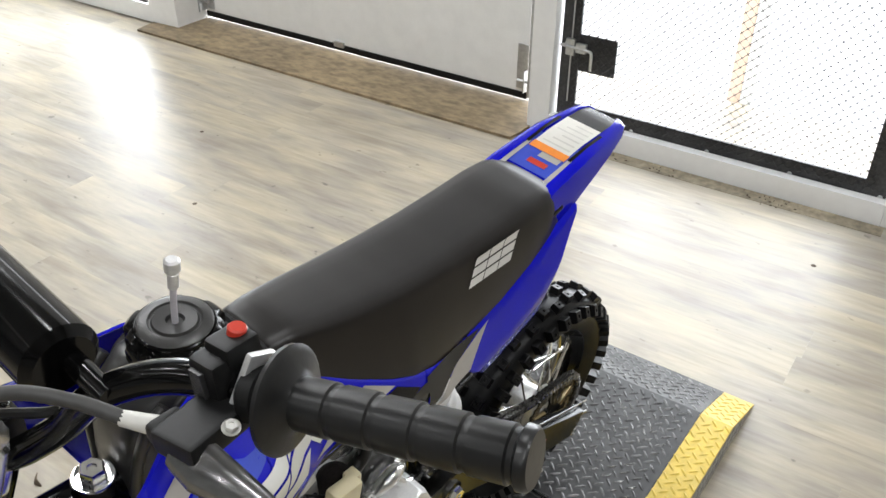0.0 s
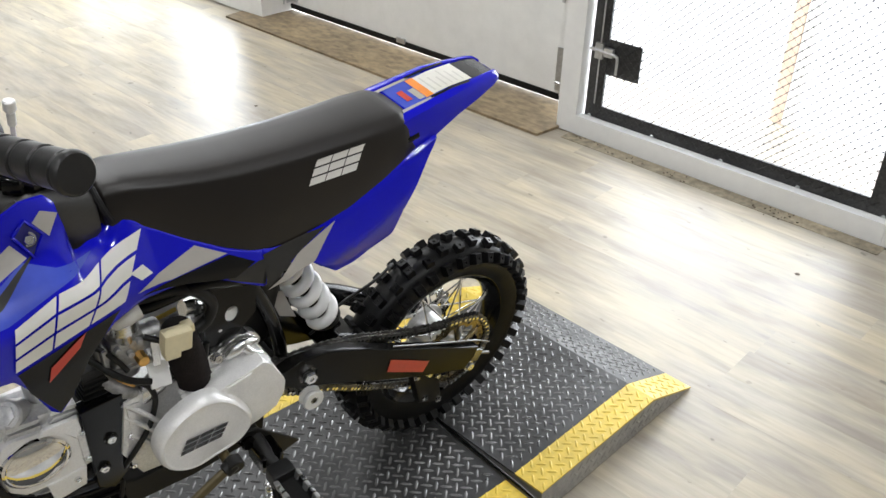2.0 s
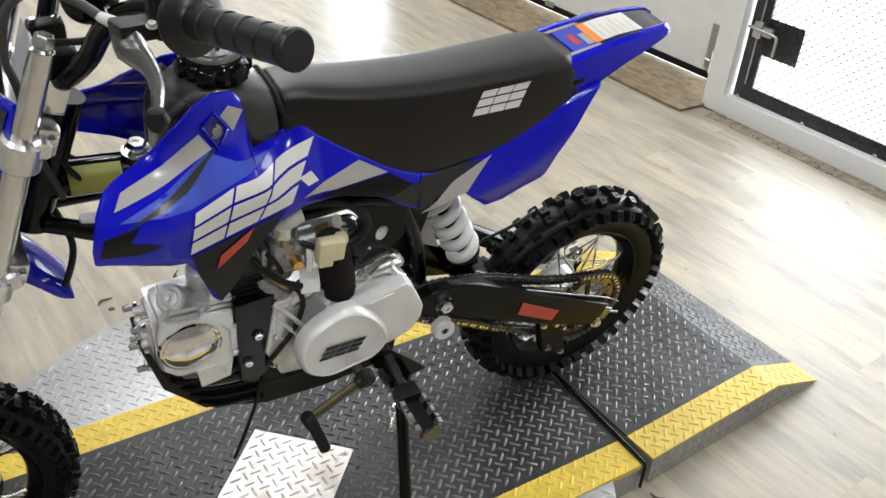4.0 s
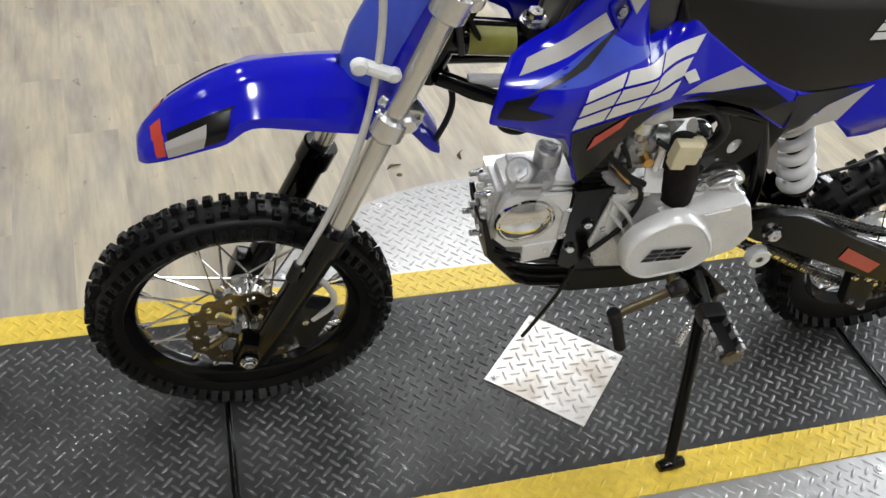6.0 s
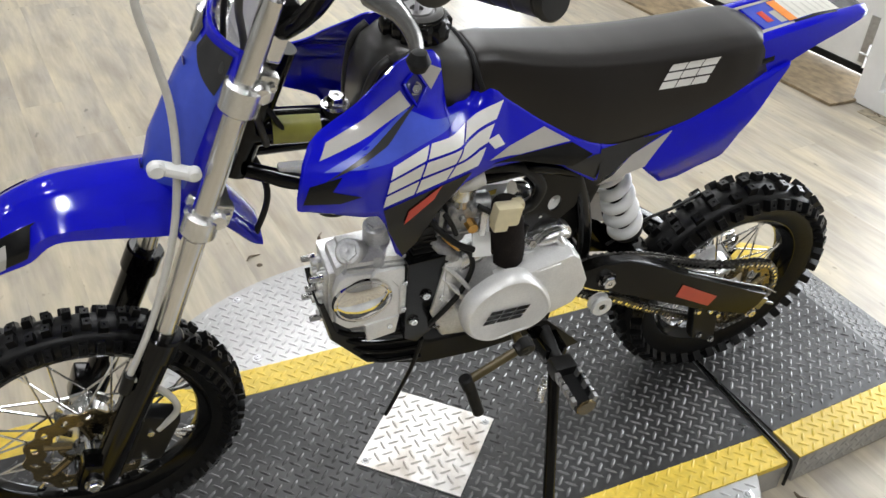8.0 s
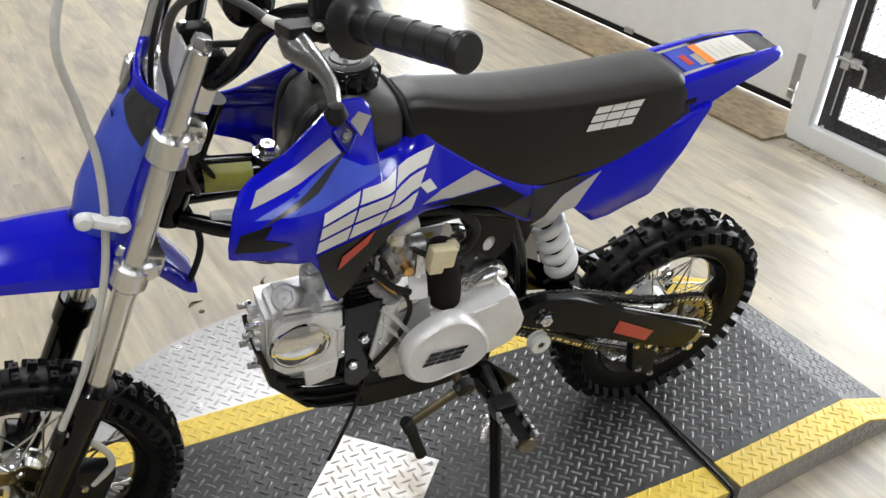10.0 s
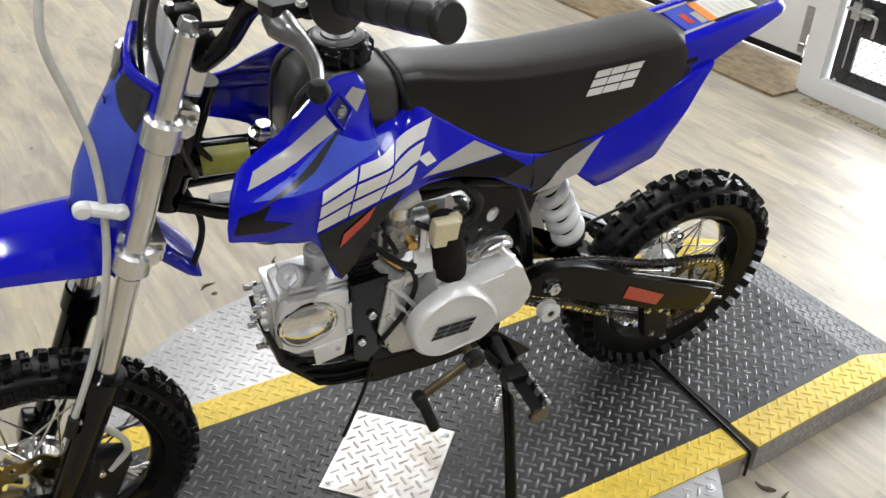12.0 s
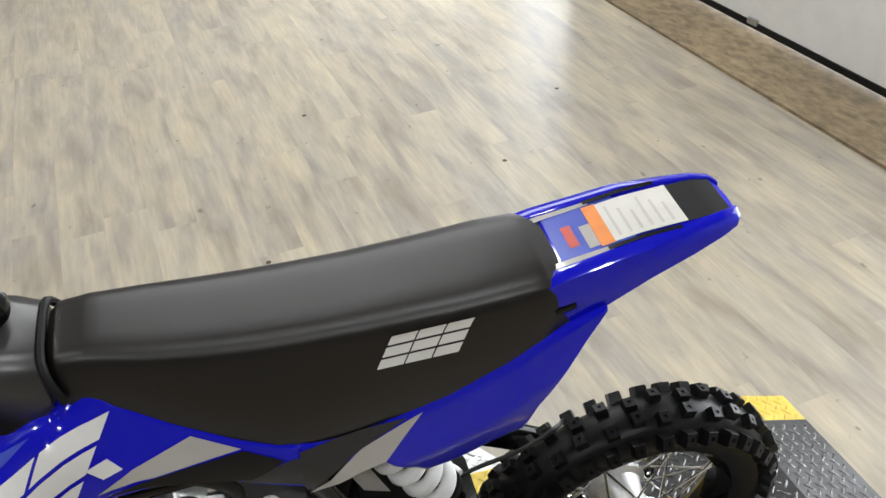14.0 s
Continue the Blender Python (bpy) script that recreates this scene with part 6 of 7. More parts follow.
    tube(bm, [(0.112, -0.086, 0.532), (0.122, -0.092, 0.520), (0.136, -0.092, 0.512)], [0.0075, 0.006, 0.005], seg=10)
    part("clutch_arm", bm, M_CLAMP, case, "cast clutch release arm")
    # finned barrel and head
    bm = bmesh.new()
    box(bm, (-0.095, 0, 0.462), (0.06, 0.10, 0.118))
    barrel = part("barrel", bm, M_BLACK, case, "black finned cylinder barrel")
    for k in range(6):
        bm = bmesh.new()
        box(bm, (-0.094, -0.030, 0.526 + k * 0.0085), (0.044 - 0.003 * k, 0.074 - 0.004 * k, 0.0036), bevel=0.0012)
        part("barrel_fin", bm, M_BLACK, case)
    bm = bmesh.new()
    box(bm, (-0.094, -0.030, 0.548), (0.030, 0.056, 0.056))
    part("barrel_top", bm, M_BLACK, case)
    head = plate_y("cylinder_head", [(-0.226, 0.528), (-0.205, 0.538), (-0.128, 0.530), (-0.122, 0.500), (-0.122, 0.425), (-0.138, 0.388), (-0.200, 0.392), (-0.222, 0.412), (-0.232, 0.462)], -0.056, 0.004, M_CAST, case, 0.006, "cast aluminium finned cylinder head")
    plate_y("head_rear", [(-0.226, 0.485), (-0.128, 0.490), (-0.122, 0.425), (-0.138, 0.388), (-0.200, 0.392), (-0.222, 0.412)], 0.003, 0.060, M_CAST, head, 0.010)
    for k, (x0, x1) in enumerate(((-0.222, -0.172), (-0.166, -0.124))):
        for j in range(3):
            plate_y("fin", [(x0 + 0.004 * j, 0.508 + 0.011 * j), (x0 + 0.010, 0.517 + 0.011 * j), (x1, 0.513 + 0.011 * j), (x1, 0.506 + 0.011 * j)], -0.066 + 0.002 * j, 0.0, M_CAST, head, 0.0012)
    for k in range(3):
        plate_y("fin", [(-0.206 + 0.005 * k, 0.400 - 0.010 * k), (-0.130, 0.394 - 0.010 * k), (-0.132, 0.388 - 0.010 * k), (-0.200 + 0.005 * k, 0.393 - 0.010 * k)], -0.060, 0.060, M_CAST, head, 0.001)
    plate_y("head_face", [(-0.233, 0.490), (-0.226, 0.514), (-0.214, 0.522), (-0.128, 0.512), (-0.124, 0.43), (-0.140, 0.405), (-0.212, 0.412), (-0.230, 0.43)], -0.070, -0.055, M_COVER, head, 0.004)
    plate_y("head_step", [(-0.180, 0.512), (-0.172, 0.522), (-0.128, 0.520), (-0.126, 0.486), (-0.136, 0.482), (-0.148, 0.505)], -0.0735, -0.066, M_COVER, head, 0.002)
    plate_y("head_foot", [(-0.185, 0.414), (-0.130, 0.420), (-0.135, 0.384), (-0.180, 0.376)], -0.0735, -0.050, M_COVER, head, 0.003)
    plate_y("head_flange", [(-0.134, 0.490), (-0.122, 0.492), (-0.120, 0.428), (-0.132, 0.426)], -0.076, -0.060, M_CAST, head, 0.002)
    c = Vector((-0.190, -0.069, 0.470))
    bm = lathe(bmesh.new(), [(0.046, 0.0), (0.0445, 0.006), (0.041, 0.008), (0.039, 0.0072), (0.030, 0.0125), (0.016, 0.0155), (0.0, 0.0165)], axis_matrix(c, c + Vector((0, -1, 0))), 56)
    bmesh.ops.scale(bm, vec=(1, 1, 0.93), space=Matrix.Translation(-c), verts=bm.verts)
    part("cam_cap", bm, M_MIRROR, head, "polished dome cam cover")
    for p in ((-0.127, -0.072, 0.492), (-0.127, -0.074, 0.440), (-0.146, -0.072, 0.404)):
        bolt(p, (0, -1, 0), 0.005, 0.006, head)
    # front of the head: studs and ribs; upper inspection plug; exhaust stub
    bm = bmesh.new()
    for y in (-0.044, -0.030, -0.016, -0.002):
        box(bm, (-0.233, y, 0.462), (0.020, 0.006, 0.095), bevel=0.003)
    for z in (0.428, 0.447, 0.466, 0.485, 0.504):
        for y in (-0.040, -0.010):
            lathe(bm, [(0, 0.016), (0.006, 0.014), (0.0075, 0.006), (0.0075, 0.0)], axis_matrix((-0.236, y, z), (-1.236, y, z)), 12)
    box(bm, (-0.229, -0.023, 0.464), (0.014, 0.058, 0.104), bevel=0.004)
    part("head_cover", bm, M_CAST, head)
    for y, z in ((-0.046, 0.505), (-0.046, 0.425), (0.000, 0.505), (0.000, 0.425), (-0.023, 0.465)):
        bolt((-0.243, y, z), (-1, 0, 0), 0.005, 0.020, head)
    for p0, p1, r in (((-0.188, -0.026, 0.520), (-0.206, -0.046, 0.548), 0.022), ((-0.152, -0.016, 0.510), (-0.156, -0.018, 0.566), 0.021)):
        bm = bmesh.new()
        p0, p1 = Vector(p0), Vector(p1)
        cyl(bm, p0, p1, r, r * 0.94, seg=24, bevel=0.003)
        lathe(bm, [(0, 0.0), (r * 0.62, 0.0), (r * 0.6, 0.004), (r * 0.3, 0.005), (0, 0.002)], axis_matrix(p1, p1 * 2 - p0), 6)
        part("inspection_plug", bm, M_CAST, head, "cast round inspection plug")
    bm = bmesh.new()
    tube(bm, [(-0.165, 0.03, 0.41), (-0.19, 0.05, 0.35), (-0.15, 0.085, 0.32), (-0.03, 0.11, 0.335), (0.12, 0.12, 0.42), (0.24, 0.12, 0.53)], 0.013, seg=14)
    part("exhaust_pipe", bm, M_GLOSS, case, "black exhaust pipe")
    # black mount block and cable beside the barrel
    mount = plate_y("engine_mount", [(-0.126, 0.530), (-0.068, 0.534), (-0.054, 0.505), (-0.052, 0.440), (-0.066, 0.390), (-0.100, 0.355), (-0.122, 0.370)], -0.079, -0.055, M_GLOSS, case, 0.003, "black engine mounting plate")
    for x, z in ((-0.094, 0.462), (-0.110, 0.410), (-0.070, 0.388), (-0.066, 0.452)):
        bolt((x, -0.079, z), (0, -1, 0), 0.007 if z > 0.4 else 0.005, 0.007, mount)
    bm = bmesh.new()
    tube(bm, [(-0.050, -0.080, 0.548), (-0.036, -0.088, 0.540), (-0.0285, -0.090, 0.516), (-0.033, -0.091, 0.490), (-0.045, -0.092, 0.461), (-0.064, -0.090, 0.430), (-0.078, -0.082, 0.40), (-0.084, -0.060, 0.36)], 0.0042, seg=12)
    tube(bm, [(-0.085, -0.066, 0.345), (-0.100, -0.072, 0.29), (-0.122, -0.06, 0.19), (-0.132, -0.055, 0.15)], 0.0034, seg=12)
    part("breather_hose", bm, M_BLACK, case, "thin black breather hose hanging down")


build_engine()


def build_intake():
    # carburettor body, float bowl and its flanges
    bm = bmesh.new()
    box(bm, (-0.046, -0.046, 0.592), (0.048, 0.046, 0.050), bevel=0.008)
    cyl(bm, (-0.046, -0.046, 0.572), (-0.046, -0.048, 0.540), 0.023, 0.017, seg=20, bevel=0.003)
    cyl(bm, (-0.086, -0.042, 0.590), (0.006, -0.046, 0.592), 0.020, seg=20, bevel=0.003)
    box(bm, (-0.078, -0.044, 0.590), (0.008, 0.054, 0.046), bevel=0.003)
    box(bm, (-0.046, -0.048, 0.567), (0.056, 0.052, 0.007), bevel=0.002)
    for dx, dz in ((-0.018, -0.006), (0.018, -0.006), (-0.016, 0.018), (0.014, 0.020), (0.0, 0.004)):
        cyl(bm, (-0.046 + dx, -0.068, 0.590 + dz), (-0.046 + dx, -0.077, 0.590 + dz), 0.005, seg=10, bevel=0.001)
    carb = part("carburettor", bm, M_CARB, bike, "grey cast carburettor")
    bm = bmesh.new()
    tube(bm, [(-0.046, -0.050, 0.612), (-0.047, -0.056, 0.635), (-0.049, -0.066, 0.660)], [0.020, 0.022, 0.018], seg=20)
    part("slide_tower", bm, M_CLAMP, carb)
    bm = bmesh.new()
    tube(bm, [(-0.064, -0.074, 0.664), (-0.048, -0.078, 0.672), (-0.030, -0.078, 0.676)], [0.015, 0.018, 0.016], seg=16, flat=0.8)
    cyl(bm, (-0.050, -0.078, 0.680), (-0.050, -0.082, 0.690), 0.009, seg=16, bevel=0.002)
    part("slide_cap", bm, M_HOSE, carb, "pale grey carburettor slide cap")
    bm = bmesh.new()
    cyl(bm, (-0.034, -0.068, 0.583), (-0.034, -0.086, 0.583), 0.0085, seg=8, bevel=0.001)
    part("idle_screw", bm, M_BRASS, carb, "brass idle screw")
    bm = bmesh.new()
    tube(bm, [(-0.072, -0.070, 0.566), (-0.062, -0.078, 0.556), (-0.050, -0.080, 0.544)], 0.0042, seg=10)
    part("drain_tube", bm, M_BRASS, carb, "brass drain tube")
    bm = bmesh.new()
    box(bm, (-0.014, -0.074, 0.580), (0.011, 0.008, 0.058), bevel=0.002)
    part("choke_lever", bm, M_CLAMP, carb)
    bm = bmesh.new()
    tube(bm, [(-0.080, -0.055, 0.548), (-0.060, -0.072, 0.532), (-0.046, -0.078, 0.526)], [0.010, 0.013, 0.006], seg=10, flat=0.5)
    part("lower_link", bm, M_CARB, carb)
    bm = bmesh.new()
    box(bm, (-0.016, -0.084, 0.548), (0.030, 0.004, 0.036), Matrix.Rotation(radians(10), 4, "Y") @ Matrix.Rotation(radians(-38), 4, "X"), bevel=0.0015)
    box(bm, (-0.017, -0.080, 0.529), (0.034, 0.016, 0.004), Matrix.Rotation(radians(10), 4, "Y"), bevel=0.001)
    part("white_tag", bm, M_WHITE, carb, "folded white paper tag")
    # right-hand silencer shield behind the carburettor, white with a yellow label
    bm = bmesh.new()
    slab(bm, [(-0.050, 0.470), (-0.042, 0.546), (0.020, 0.556), (0.088, 0.548), (0.094, 0.470)], lambda u, v, w: Vector((u, 0.062 - w - (v - 0.52) * 0.5, v)), 0.010, 0.002)
    part("heat_shield", bm, M_WHITE, carb, "white heat shield behind the carburettor")
    bm = bmesh.new()
    slab(bm, [(0.030, 0.522), (0.068, 0.534), (0.072, 0.518), (0.034, 0.506)], lambda u, v, w: Vector((u, 0.0515 - w - (v - 0.52) * 0.5, v)), 0.0012)
    part("shield_label", bm, M_YELLOW, carb, "yellow label")
    # foam-covered filter tube
    bm = bmesh.new()
    tube(bm, [(0.020, -0.066, 0.616), (0.021, -0.068, 0.606), (0.026, -0.074, 0.570), (0.031, -0.078, 0.530), (0.033, -0.080, 0.506), (0.033, -0.080, 0.498)], [0.010, 0.021, 0.0255, 0.0265, 0.0245, 0.014], seg=28)
    part("filter_tube", bm, M_FOAM, carb, "dark brown-black foam filter tube")
    bm = bmesh.new()
    box(bm, (0.008, -0.097, 0.612), (0.040, 0.020, 0.034), Matrix.Rotation(radians(6), 4, "Y"), bevel=0.004)
    box(bm, (-0.001, -0.098, 0.594), (0.022, 0.018, 0.014), Matrix.Rotation(radians(6), 4, "Y"), bevel=0.003)
    box(bm, (0.028, -0.090, 0.620), (0.016, 0.016, 0.014), bevel=0.003)
    part("cream_connector", bm, M_CREAM, carb, "cream plastic connector")
    for pts, r in (([(-0.06, -0.050, 0.672), (-0.015, -0.062, 0.672), (0.022, -0.064, 0.668), (0.056, -0.066, 0.652), (0.076, -0.066, 0.622), (0.068, -0.066, 0.594), (0.048, -0.068, 0.586)], 0.009),
                   ([(-0.07, -0.045, 0.685), (0.00, -0.050, 0.688), (0.06, -0.056, 0.672), (0.10, -0.056, 0.650)], 0.006),
                   ([(0.060, -0.074, 0.560), (0.052, -0.080, 0.530), (0.058, -0.080, 0.506), (0.066, -0.074, 0.498)], 0.005),
                   ([(-0.10, -0.05, 0.60), (-0.075, -0.075, 0.575), (-0.055, -0.084, 0.558), (-0.030, -0.088, 0.545)], 0.005),
                   ([(-0.09, -0.055, 0.62), (-0.07, -0.072, 0.60), (-0.055, -0.076, 0.570)], 0.004),
                   ([(-0.025, -0.070, 0.612), (-0.008, -0.082, 0.606), (0.002, -0.090, 0.606)], 0.0045)):
        part("hose", tube(bmesh.new(), pts, r, seg=10), M_BLACK, carb)
    bm = bmesh.new()
    tube(bm, [(0.044, -0.040, 0.606), (0.066, -0.038, 0.596), (0.070, -0.038, 0.560), (0.062, -0.040, 0.530)], [0.012, 0.013, 0.013, 0.011], seg=16)
    part("silver_elbow", bm, M_CLAMP, carb, "bright silver elbow behind the filter tube")


build_intake()


def build_skid_plate():
    rows = [(-0.252, 0.452), (-0.232, 0.372), (-0.175, 0.302), (-0.075, 0.266), (0.025, 0.262), (0.142, 0.276), (0.150, 0.290)]
    rings = []
    for x, z in rows:
        w, far = 0.062, 0.022 if x < -0.2 else 0.055
        outer = [(-w, 0.075), (-w, 0.012), (-w + 0.014, 0.0), (far - 0.014, 0.0), (far, 0.012), (far, 0.030)]
        drop = max(0.012, min(0.06, 0.078 + (0.262 - z) * 0.5))
        pts = [Vector((x + (0.004 if k > 0.02 else 0), y, z + min(k, drop))) for y, k in outer]
        rings.append(pts + [p + Vector((0.003, -0.003 if p.y > 0 else 0.003, 0.003)) for p in reversed(pts)])
    ob = part("skid_plate", loft(bmesh.new(), rings), M_BLACK, bike, "black skid plate under the engine", angle=30)
    for k in range(4):
        bm = bmesh.new()
        z = 0.398 - k * 0.022
        tube(bm, [(-0.222 + k * 0.012, -0.058, z), (-0.20 + k * 0.010, -0.066, z - 0.006), (-0.15, -0.067, z - 0.018), (-0.085, -0.066, z - 0.028)], 0.0042, seg=8)
        part("rib", bm, M_GLOSS, ob)


build_skid_plate()


def build_rear():
    # swingarm: a deep left plate, a plain right arm and a cross tube
    left = [(0.158, 0.470), (0.180, 0.474), (0.200, 0.478), (0.240, 0.471), (0.274, 0.461), (0.318, 0.437), (0.366, 0.408), (0.450, 0.366), (0.520, 0.331), (0.590, 0.296), (0.582, 0.272), (0.560, 0.250), (0.500, 0.276), (0.431, 0.306), (0.342, 0.349), (0.270, 0.386), (0.214, 0.413), (0.186, 0.424), (0.162, 0.436)]
    arm = plate_y("swingarm", left, -0.112, -0.090, M_ARM, bike, 0.005, "black box-section swingarm")
    part("red_print", patch(bmesh.new(), [(0.372, 0.384), (0.463, 0.330), (0.450, 0.309), (0.366, 0.357)], lambda x, z: 0.112, 0.0014), M_RED, arm)
    bm = bmesh.new()
    tube(bm, [(0.380, -0.106, 0.405), (0.450, -0.104, 0.371), (0.520, -0.102, 0.337), (0.592, -0.098, 0.301), (0.640, -0.090, 0.266)], 0.0017, seg=8, flat=0.6)
    part("edge_strip", bm, M_LEVER, arm, "bright steel edge strip")
    bm = bmesh.new()
    tube(bm, [(0.19, 0.10, 0.44), (0.36, 0.10, 0.385), (0.50, 0.098, 0.300), (0.625, 0.095, 0.236)], 0.020, seg=12, flat=0.55)
    part("right_arm", bm, M_GLOSS, arm)
    bm = bmesh.new()
    cyl(bm, (0.19, -0.110, 0.440), (0.19, 0.118, 0.440), 0.012, seg=16)
    part("pivot_shaft", bm, M_GLOSS, arm)
    bolt((0.205, -0.112, 0.444), (0, -1, 0), 0.012, 0.014, arm)
    bm = bmesh.new()
    cyl(bm, (RX, -0.100, RR), (RX, 0.118, RR), 0.008, seg=16)
    part("rear_axle", bm, M_BRIGHT, arm)
    bolt((RX, -0.098, RR), (0, -1, 0), 0.009, 0.008, arm)
    bm = bmesh.new()
    box(bm, (0.592, -0.094, 0.258), (0.050, 0.008, 0.030), Matrix.Rotation(radians(26), 4, "Y"), bevel=0.003)
    cyl(bm, (0.60, -0.094, 0.258), (0.640, -0.094, 0.240), 0.0035, seg=10)
    part("chain_adjuster", bm, M_LEVER, arm, "grey steel chain adjuster")
    # chain guide under the arm, with bolts
    guide = plate_y("chain_guide", [(0.448, 0.286), (0.516, 0.246), (0.534, 0.158), (0.474, 0.186)], -0.090, -0.066, M_BLACK, arm, 0.006, "black plastic chain guide")
    for x, z in ((0.458, 0.270), (0.488, 0.262), (0.510, 0.246), (0.486, 0.196), (0.522, 0.172)):
        bolt((x, -0.090, z), (0, -1, 0), 0.0055, 0.006, guide)
    bm = bmesh.new()
    lathe(bm, [(0, 0), (0.018, 0), (0.020, 0.004), (0.014, 0.008), (0.014, 0.012), (0.020, 0.016), (0.018, 0.020), (0.008, 0.020), (0.007, 0.016), (0, 0.016)], axis_matrix((0.227, -0.080, 0.357), (0.227, -1.0, 0.357)), 28)
    roller = part("chain_roller", bm, M_WHITE, bike, "white nylon chain roller")
    bolt((0.227, -0.094, 0.357), (0, -1, 0), 0.0062, 0.006, roller, M_CHAIN)
    # chain: two runs and the wrap round the rear sprocket, link by link
    bm = bmesh.new()
    path = [Vector((0.150, -0.066, 0.452)), Vector((0.198, -0.066, 0.445)), Vector((0.257, -0.066, 0.436)), Vector((0.333, -0.062, 0.412)), Vector((0.452, -0.056, 0.360)), Vector((0.530, -0.054, 0.336)), Vector((RX + 0.012, -0.052, RR + 0.0840))]
    path += [Vector((RX + 0.085 * math.cos(a), -0.050, RR + 0.085 * math.sin(a))) for a in (radians(70 - 17 * k) for k in range(1, 11))]
    path += [Vector((0.485, -0.052, 0.208)), Vector((0.369, -0.056, 0.270)), Vector((0.279, -0.062, 0.328)), Vector((0.222, -0.066, 0.356)), Vector((0.150, -0.066, 0.400))]
    fine = smooth_path(path, 12)
    run, k = 0.0, 0
    pins = bmesh.new()
    for p, q in zip(fine, fine[1:]):
        run += (q - p).length
        while run > 0.0127 * k:
            d = (q - p).normalized()
            ang = math.atan2(-d.z, d.x)
            off = 0.0052 if k % 2 else 0.0032
            for s in (-1, 1):
                box(bm, p + Vector((0, s * off, 0)) + d * 0.00635, (0.0127, 0.0018, 0.0088), Matrix.Rotation(ang, 4, "Y"))
                for e in (0.0, 0.0127):
                    q0 = p + d * e + Vector((0, s * off, 0))
                    cyl(bm, q0 - Vector((0, 0.001, 0)), q0 + Vector((0, 0.001, 0)), 0.0074, seg=10)
            cyl(bm, p + Vector((0, -0.0062, 0)), p + Vector((0, 0.0062, 0)), 0.0044, seg=8)
            cyl(pins, p + Vector((0, -0.0058, 0)), p + Vector((0, -0.0084, 0)), 0.0031, seg=8)
            k += 1
    chain = part("chain", bm, M_CHAIN, bike, "dark oiled drive chain", kind="stuff")
    part("chain_pin", pins, M_BRIGHT, chain, "bright chain pins", kind="stuff")
    # shock absorber with its white coil spring
    p0, p1 = Vector((0.213, -0.012, 0.616)), Vector((0.324, -0.012, 0.400))
    m = axis_matrix(p0, p1)
    d = (p1 - p0).length
    bm = bmesh.new()
    cyl(bm, p0, p0 + (p1 - p0) * 0.65, 0.012, seg=20)
    cyl(bm, p0, p1, 0.008, seg=14)
    cyl(bm, p0 + (p1 - p0) * 0.82, p1, 0.018, 0.014, seg=20, bevel=0.003)
    shock = part("shock_absorber", bm, M_GLOSS, bike, "rear shock absorber with white coil spring")
    bm = bmesh.new()
    turns, n = 5.2, 180
    pts = [m @ Vector((0.0225 * math.cos(2 * math.pi * turns * i / n), 0.0225 * math.sin(2 * math.pi * turns * i / n), 0.018 + (d * 0.76) * i / n)) for i in range(n + 1)]
    tube(bm, pts, 0.0098, seg=12, soft=False)
    part("coil_spring", bm, M_WHITE, shock, "white painted coil spring")
    for h0, h1, r in ((0.004, 0.012, 0.028), (d * 0.79, d * 0.82, 0.027)):
        bm = lathe(bmesh.new(), [(0.01, h0), (r, h0), (r, h1), (0.01, h1)], m, 32, closed=True)
        part("spring_seat", bm, M_BLACK, shock)
    bolt((0.318, -0.035, 0.395), (0, -1, 0), 0.009, 0.012, shock)
    bm = bmesh.new()
    box(bm, (0.318, 0, 0.392), (0.05, 0.10, 0.05), Matrix.Rotation(radians(25), 4, "Y"), bevel=0.008)
    part("shock_mount", bm, M_GLOSS, shock)
    bm = bmesh.new()
    slab(bm, rounded([(0.178, 0.470), (0.200, 0.520), (0.232, 0.512), (0.250, 0.455), (0.300, 0.405), (0.350, 0.362), (0.335, 0.345), (0.205, 0.385)], 4), lambda u, v, w: Vector((u, 0.030 + w, v)), 0.012, 0.002)
    part("shock_bracket", bm, M_GLOSS, shock, "black shock linkage plate")
    bm = bmesh.new()
    box(bm, (0.166, -0.010, 0.545), (0.058, 0.060, 0.140), Matrix.Rotation(radians(14), 4, "Y"), bevel=0.010)
    part("frame_box", bm, M_BLACK, bike, "black box behind the frame gusset")
    bm = bmesh.new()
    slab(bm, [(0.186, 0.558), (0.212, 0.552), (0.236, 0.486), (0.206, 0.502)], lambda u, v, w: Vector((u, -0.028 + w, v)), 0.003, 0.0008)
    part("mud_flap", bm, M_GREY, bike, "grey plastic flap beside the shock spring")
    # rear brake line
    bm = bmesh.new()
    tube(bm, [(0.28, 0.0, 0.400), (0.31, -0.004, 0.425), (0.345, 0.0, 0.442), (0.40, 0.0, 0.457), (0.434, 0.006, 0.463), (0.470, 0.024, 0.458), (0.50, 0.066, 0.40), (0.53, 0.085, 0.33)], 0.0030, seg=8)
    part("brake_line", bm, M_BLACK, bike, "thin black rear brake line")


build_rear()


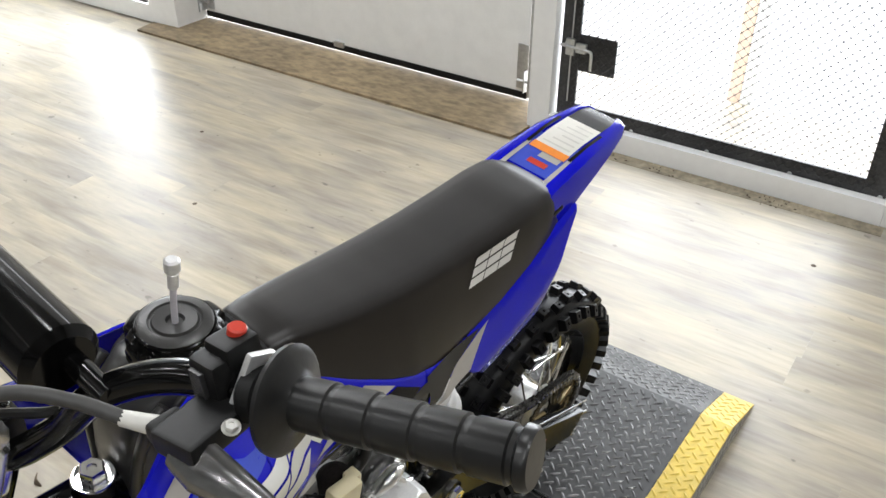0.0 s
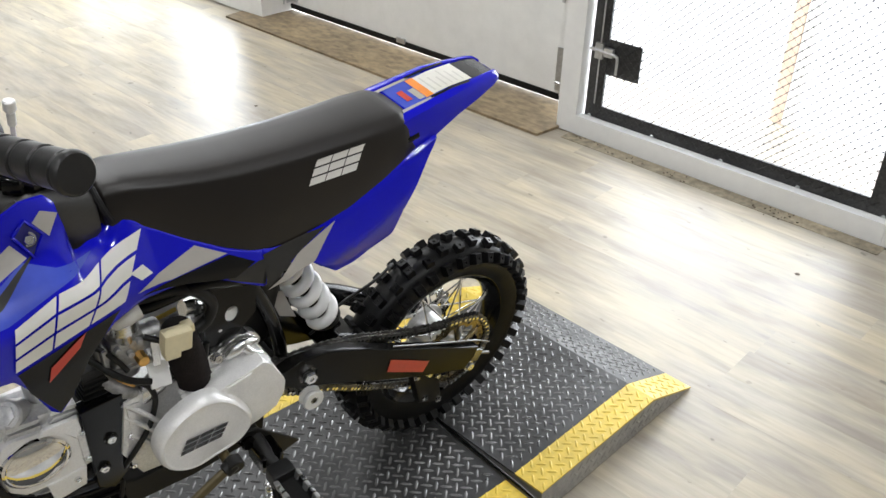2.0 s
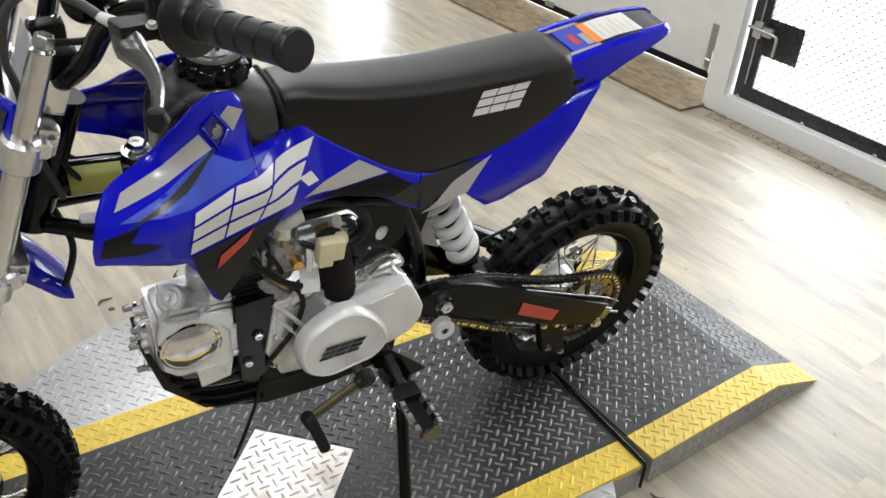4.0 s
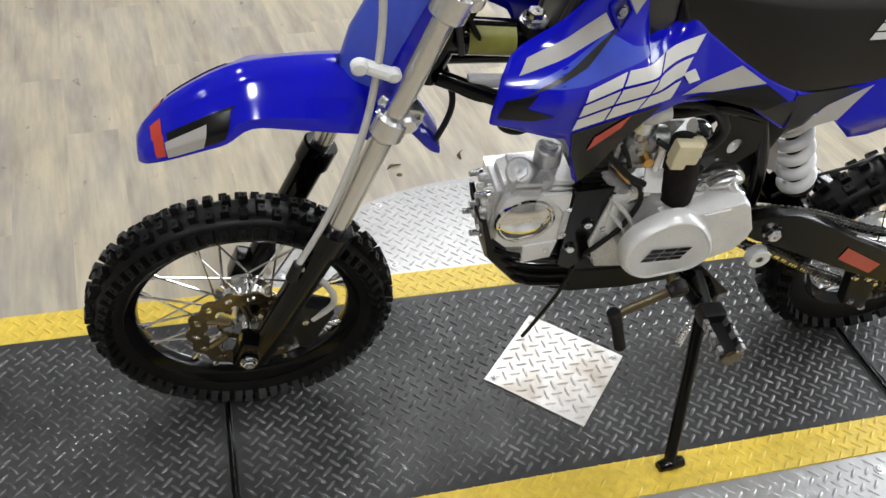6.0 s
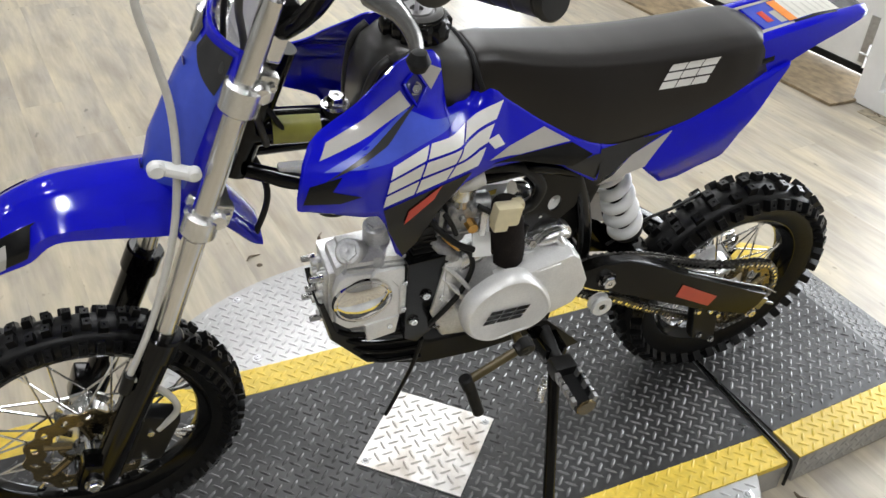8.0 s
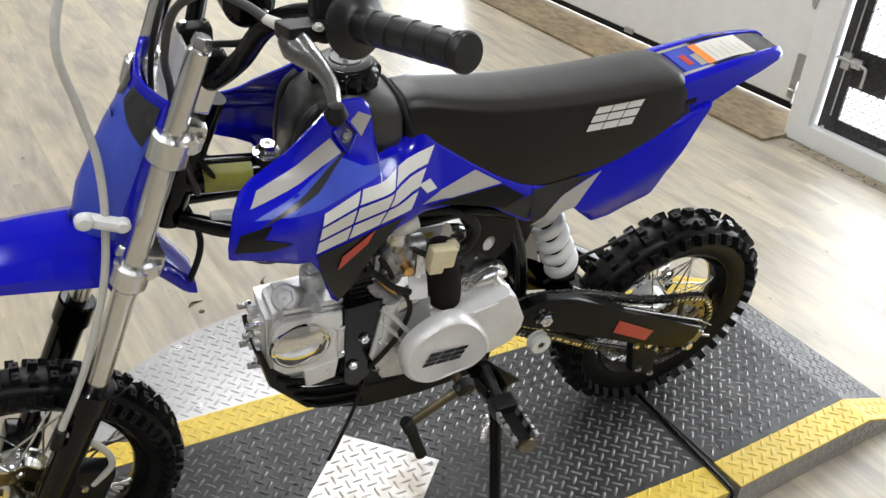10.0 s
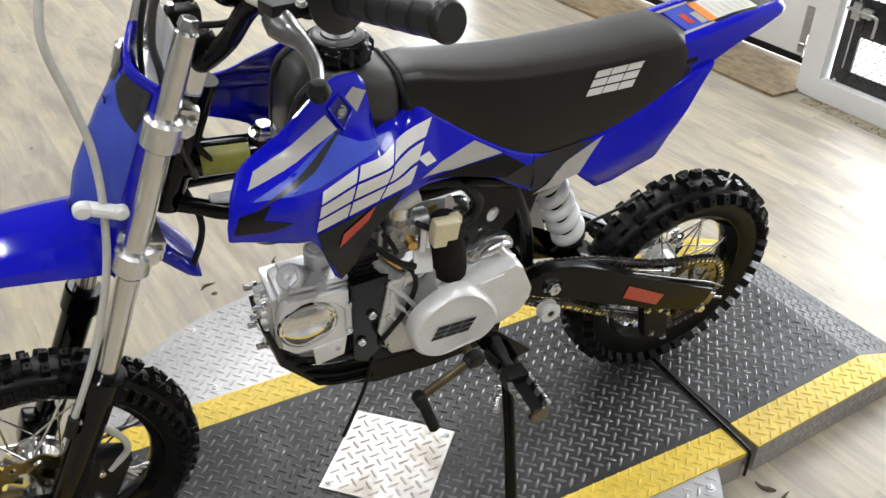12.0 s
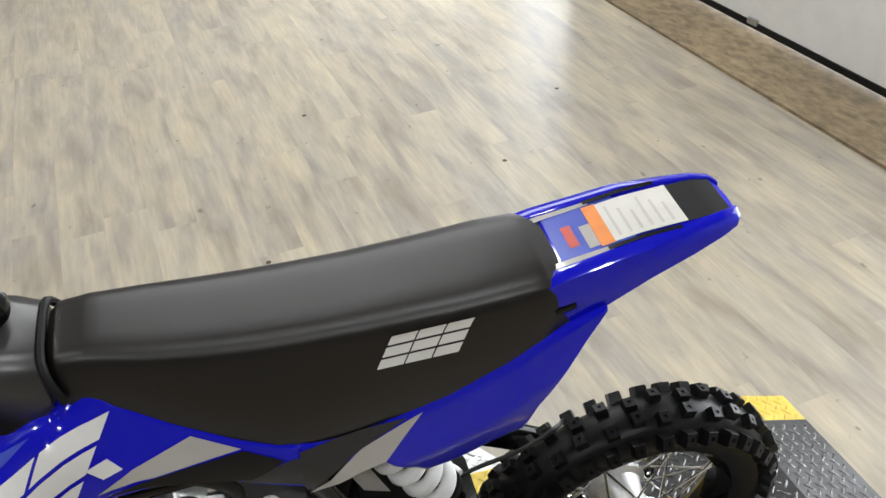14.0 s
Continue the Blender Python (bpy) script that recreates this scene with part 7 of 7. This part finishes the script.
def build_feet():
    # foot pegs on their bracket
    for s in (-1, 1):
        bm = bmesh.new()
        tube(bm, [(0.115, s * 0.085, 0.350), (0.118, s * 0.120, 0.335), (0.120, s * 0.150, 0.322)], 0.011, seg=12)
        box(bm, (0.122, s * 0.168, 0.318), (0.040, 0.030, 0.030), bevel=0.005)
        ob = part("foot_peg", bm, M_BLACK, bike, "black toothed foot peg")
        for k in range(5):
            for e in (-1, 1):
                bm = bmesh.new()
                box(bm, (0.124 + e * 0.017, s * (0.186 + 0.013 * k), 0.316), (0.008, 0.011, 0.022), Matrix.Rotation(e * 0.25, 4, "Y"), bevel=0.002)
                part("tooth", bm, M_LEVER if k % 2 else M_CARB, ob)
        bm = bmesh.new()
        box(bm, (0.124, s * 0.212, 0.311), (0.036, 0.074, 0.008), bevel=0.002)
        part("tread", bm, M_BLACK, ob)
        bm = bmesh.new()
        cyl(bm, (0.124, s * 0.246, 0.313), (0.124, s * 0.252, 0.313), 0.017, seg=16, bevel=0.002)
        part("end_cap", bm, M_BRONZE, ob)
    bm = bmesh.new()
    tube(bm, [(0.10, -0.11, 0.345), (0.10, 0.0, 0.335), (0.10, 0.11, 0.345)], 0.012, seg=12)
    part("peg_bracket", bm, M_GLOSS, bike, "black foot peg bracket")
    slab_bm = bmesh.new()
    slab(slab_bm, [(0.085, 0.372), (0.120, 0.362), (0.196, 0.284), (0.161, 0.274), (0.092, 0.330)], lambda u, v, w: Vector((u, -0.104 + w, v)), 0.006, 0.0015)
    part("bracket_plate", slab_bm, M_BLACK, bike, "black pressed-steel peg bracket plate")
    # gear lever
    bm = bmesh.new()
    tube(bm, [(0.047, -0.100, 0.385), (0.046, -0.140, 0.380), (0.044, -0.158, 0.376)], 0.008, seg=12)
    tube(bm, [(0.053, -0.156, 0.384), (0.010, -0.159, 0.364), (-0.044, -0.162, 0.337)], 0.0072, seg=12, flat=0.65)
    lever = part("gear_lever", bm, M_GOLD, bike, "black and gold gear lever")
    bm = bmesh.new()
    cyl(bm, (-0.050, -0.161, 0.346), (-0.040, -0.164, 0.320), 0.0110, seg=14, bevel=0.003)
    cyl(bm, (-0.041, -0.163, 0.326), (-0.022, -0.177, 0.264), 0.0095, seg=16, bevel=0.003)
    part("toe_rubber", bm, M_RUBBER, lever, "black rubber toe piece")
    bm = bmesh.new()
    cyl(bm, (0.050, -0.146, 0.383), (0.050, -0.166, 0.380), 0.014, seg=16, bevel=0.002)
    cyl(bm, (0.052, -0.156, 0.384), (0.034, -0.157, 0.375), 0.0115, seg=14, bevel=0.002)
    part("lever_boss", bm, M_BLACK, lever)
    # side stand, from the peg bracket to the deck
    top, foot = Vector((0.128, -0.135, 0.310)), Vector((0.092, -0.283, 0.045))
    bm = bmesh.new()
    tube(bm, [top, top + (foot - top) * 0.5, foot], 0.0105, seg=14)
    tube(bm, [foot + Vector((-0.022, -0.004, -0.001)), foot, foot + Vector((0.026, 0.002, -0.002))], [0.009, 0.013, 0.010], seg=12)
    stand = part("side_stand", bm, M_GLOSS, bike, "black steel side stand")
    bm = bmesh.new()
    pts = [top + Vector((-0.012, -0.006, -0.05)) + Vector((0.006 * math.cos(k * 0.9), 0.006 * math.sin(k * 0.9), -0.0011 * k)) for k in range(60)]
    tube(bm, pts, 0.0014, seg=6, soft=False)
    part("return_spring", bm, M_BRIGHT, stand, "bright return spring")
    bm = bmesh.new()
    box(bm, top + Vector((-0.005, 0.015, 0.008)), (0.04, 0.05, 0.035), bevel=0.006)
    part("stand_bracket", bm, M_GLOSS, stand)


build_feet()


# ---- floor boards, each its own piece ----
def lay_floor():
    bw, bl = 0.127, 1.22
    bm = bmesh.new()
    box(bm, (0, 0, -0.006), (bw - 0.0001, bl - 0.0001, 0.0118), bevel=0.00015)
    me = finish(bm)
    me.materials.append(M_FLOOR)
    n = 0
    for i in range(46):
        u = 2.185 - (i + 0.5) * bw
        if u < -2.2:
            break
        shift = random.uniform(0, bl)
        v = -2.6 + shift - bl
        while v < 6.2:
            c = v + bl / 2
            if c - bl / 2 < (3.88 if u > 1.76 else 6.3) and -2.6 < c:
                ob = new("board", me)
                ob.parent = floor_ob
                ob.location = (u, c, 0)
                n += 1
            v += bl


lay_floor()
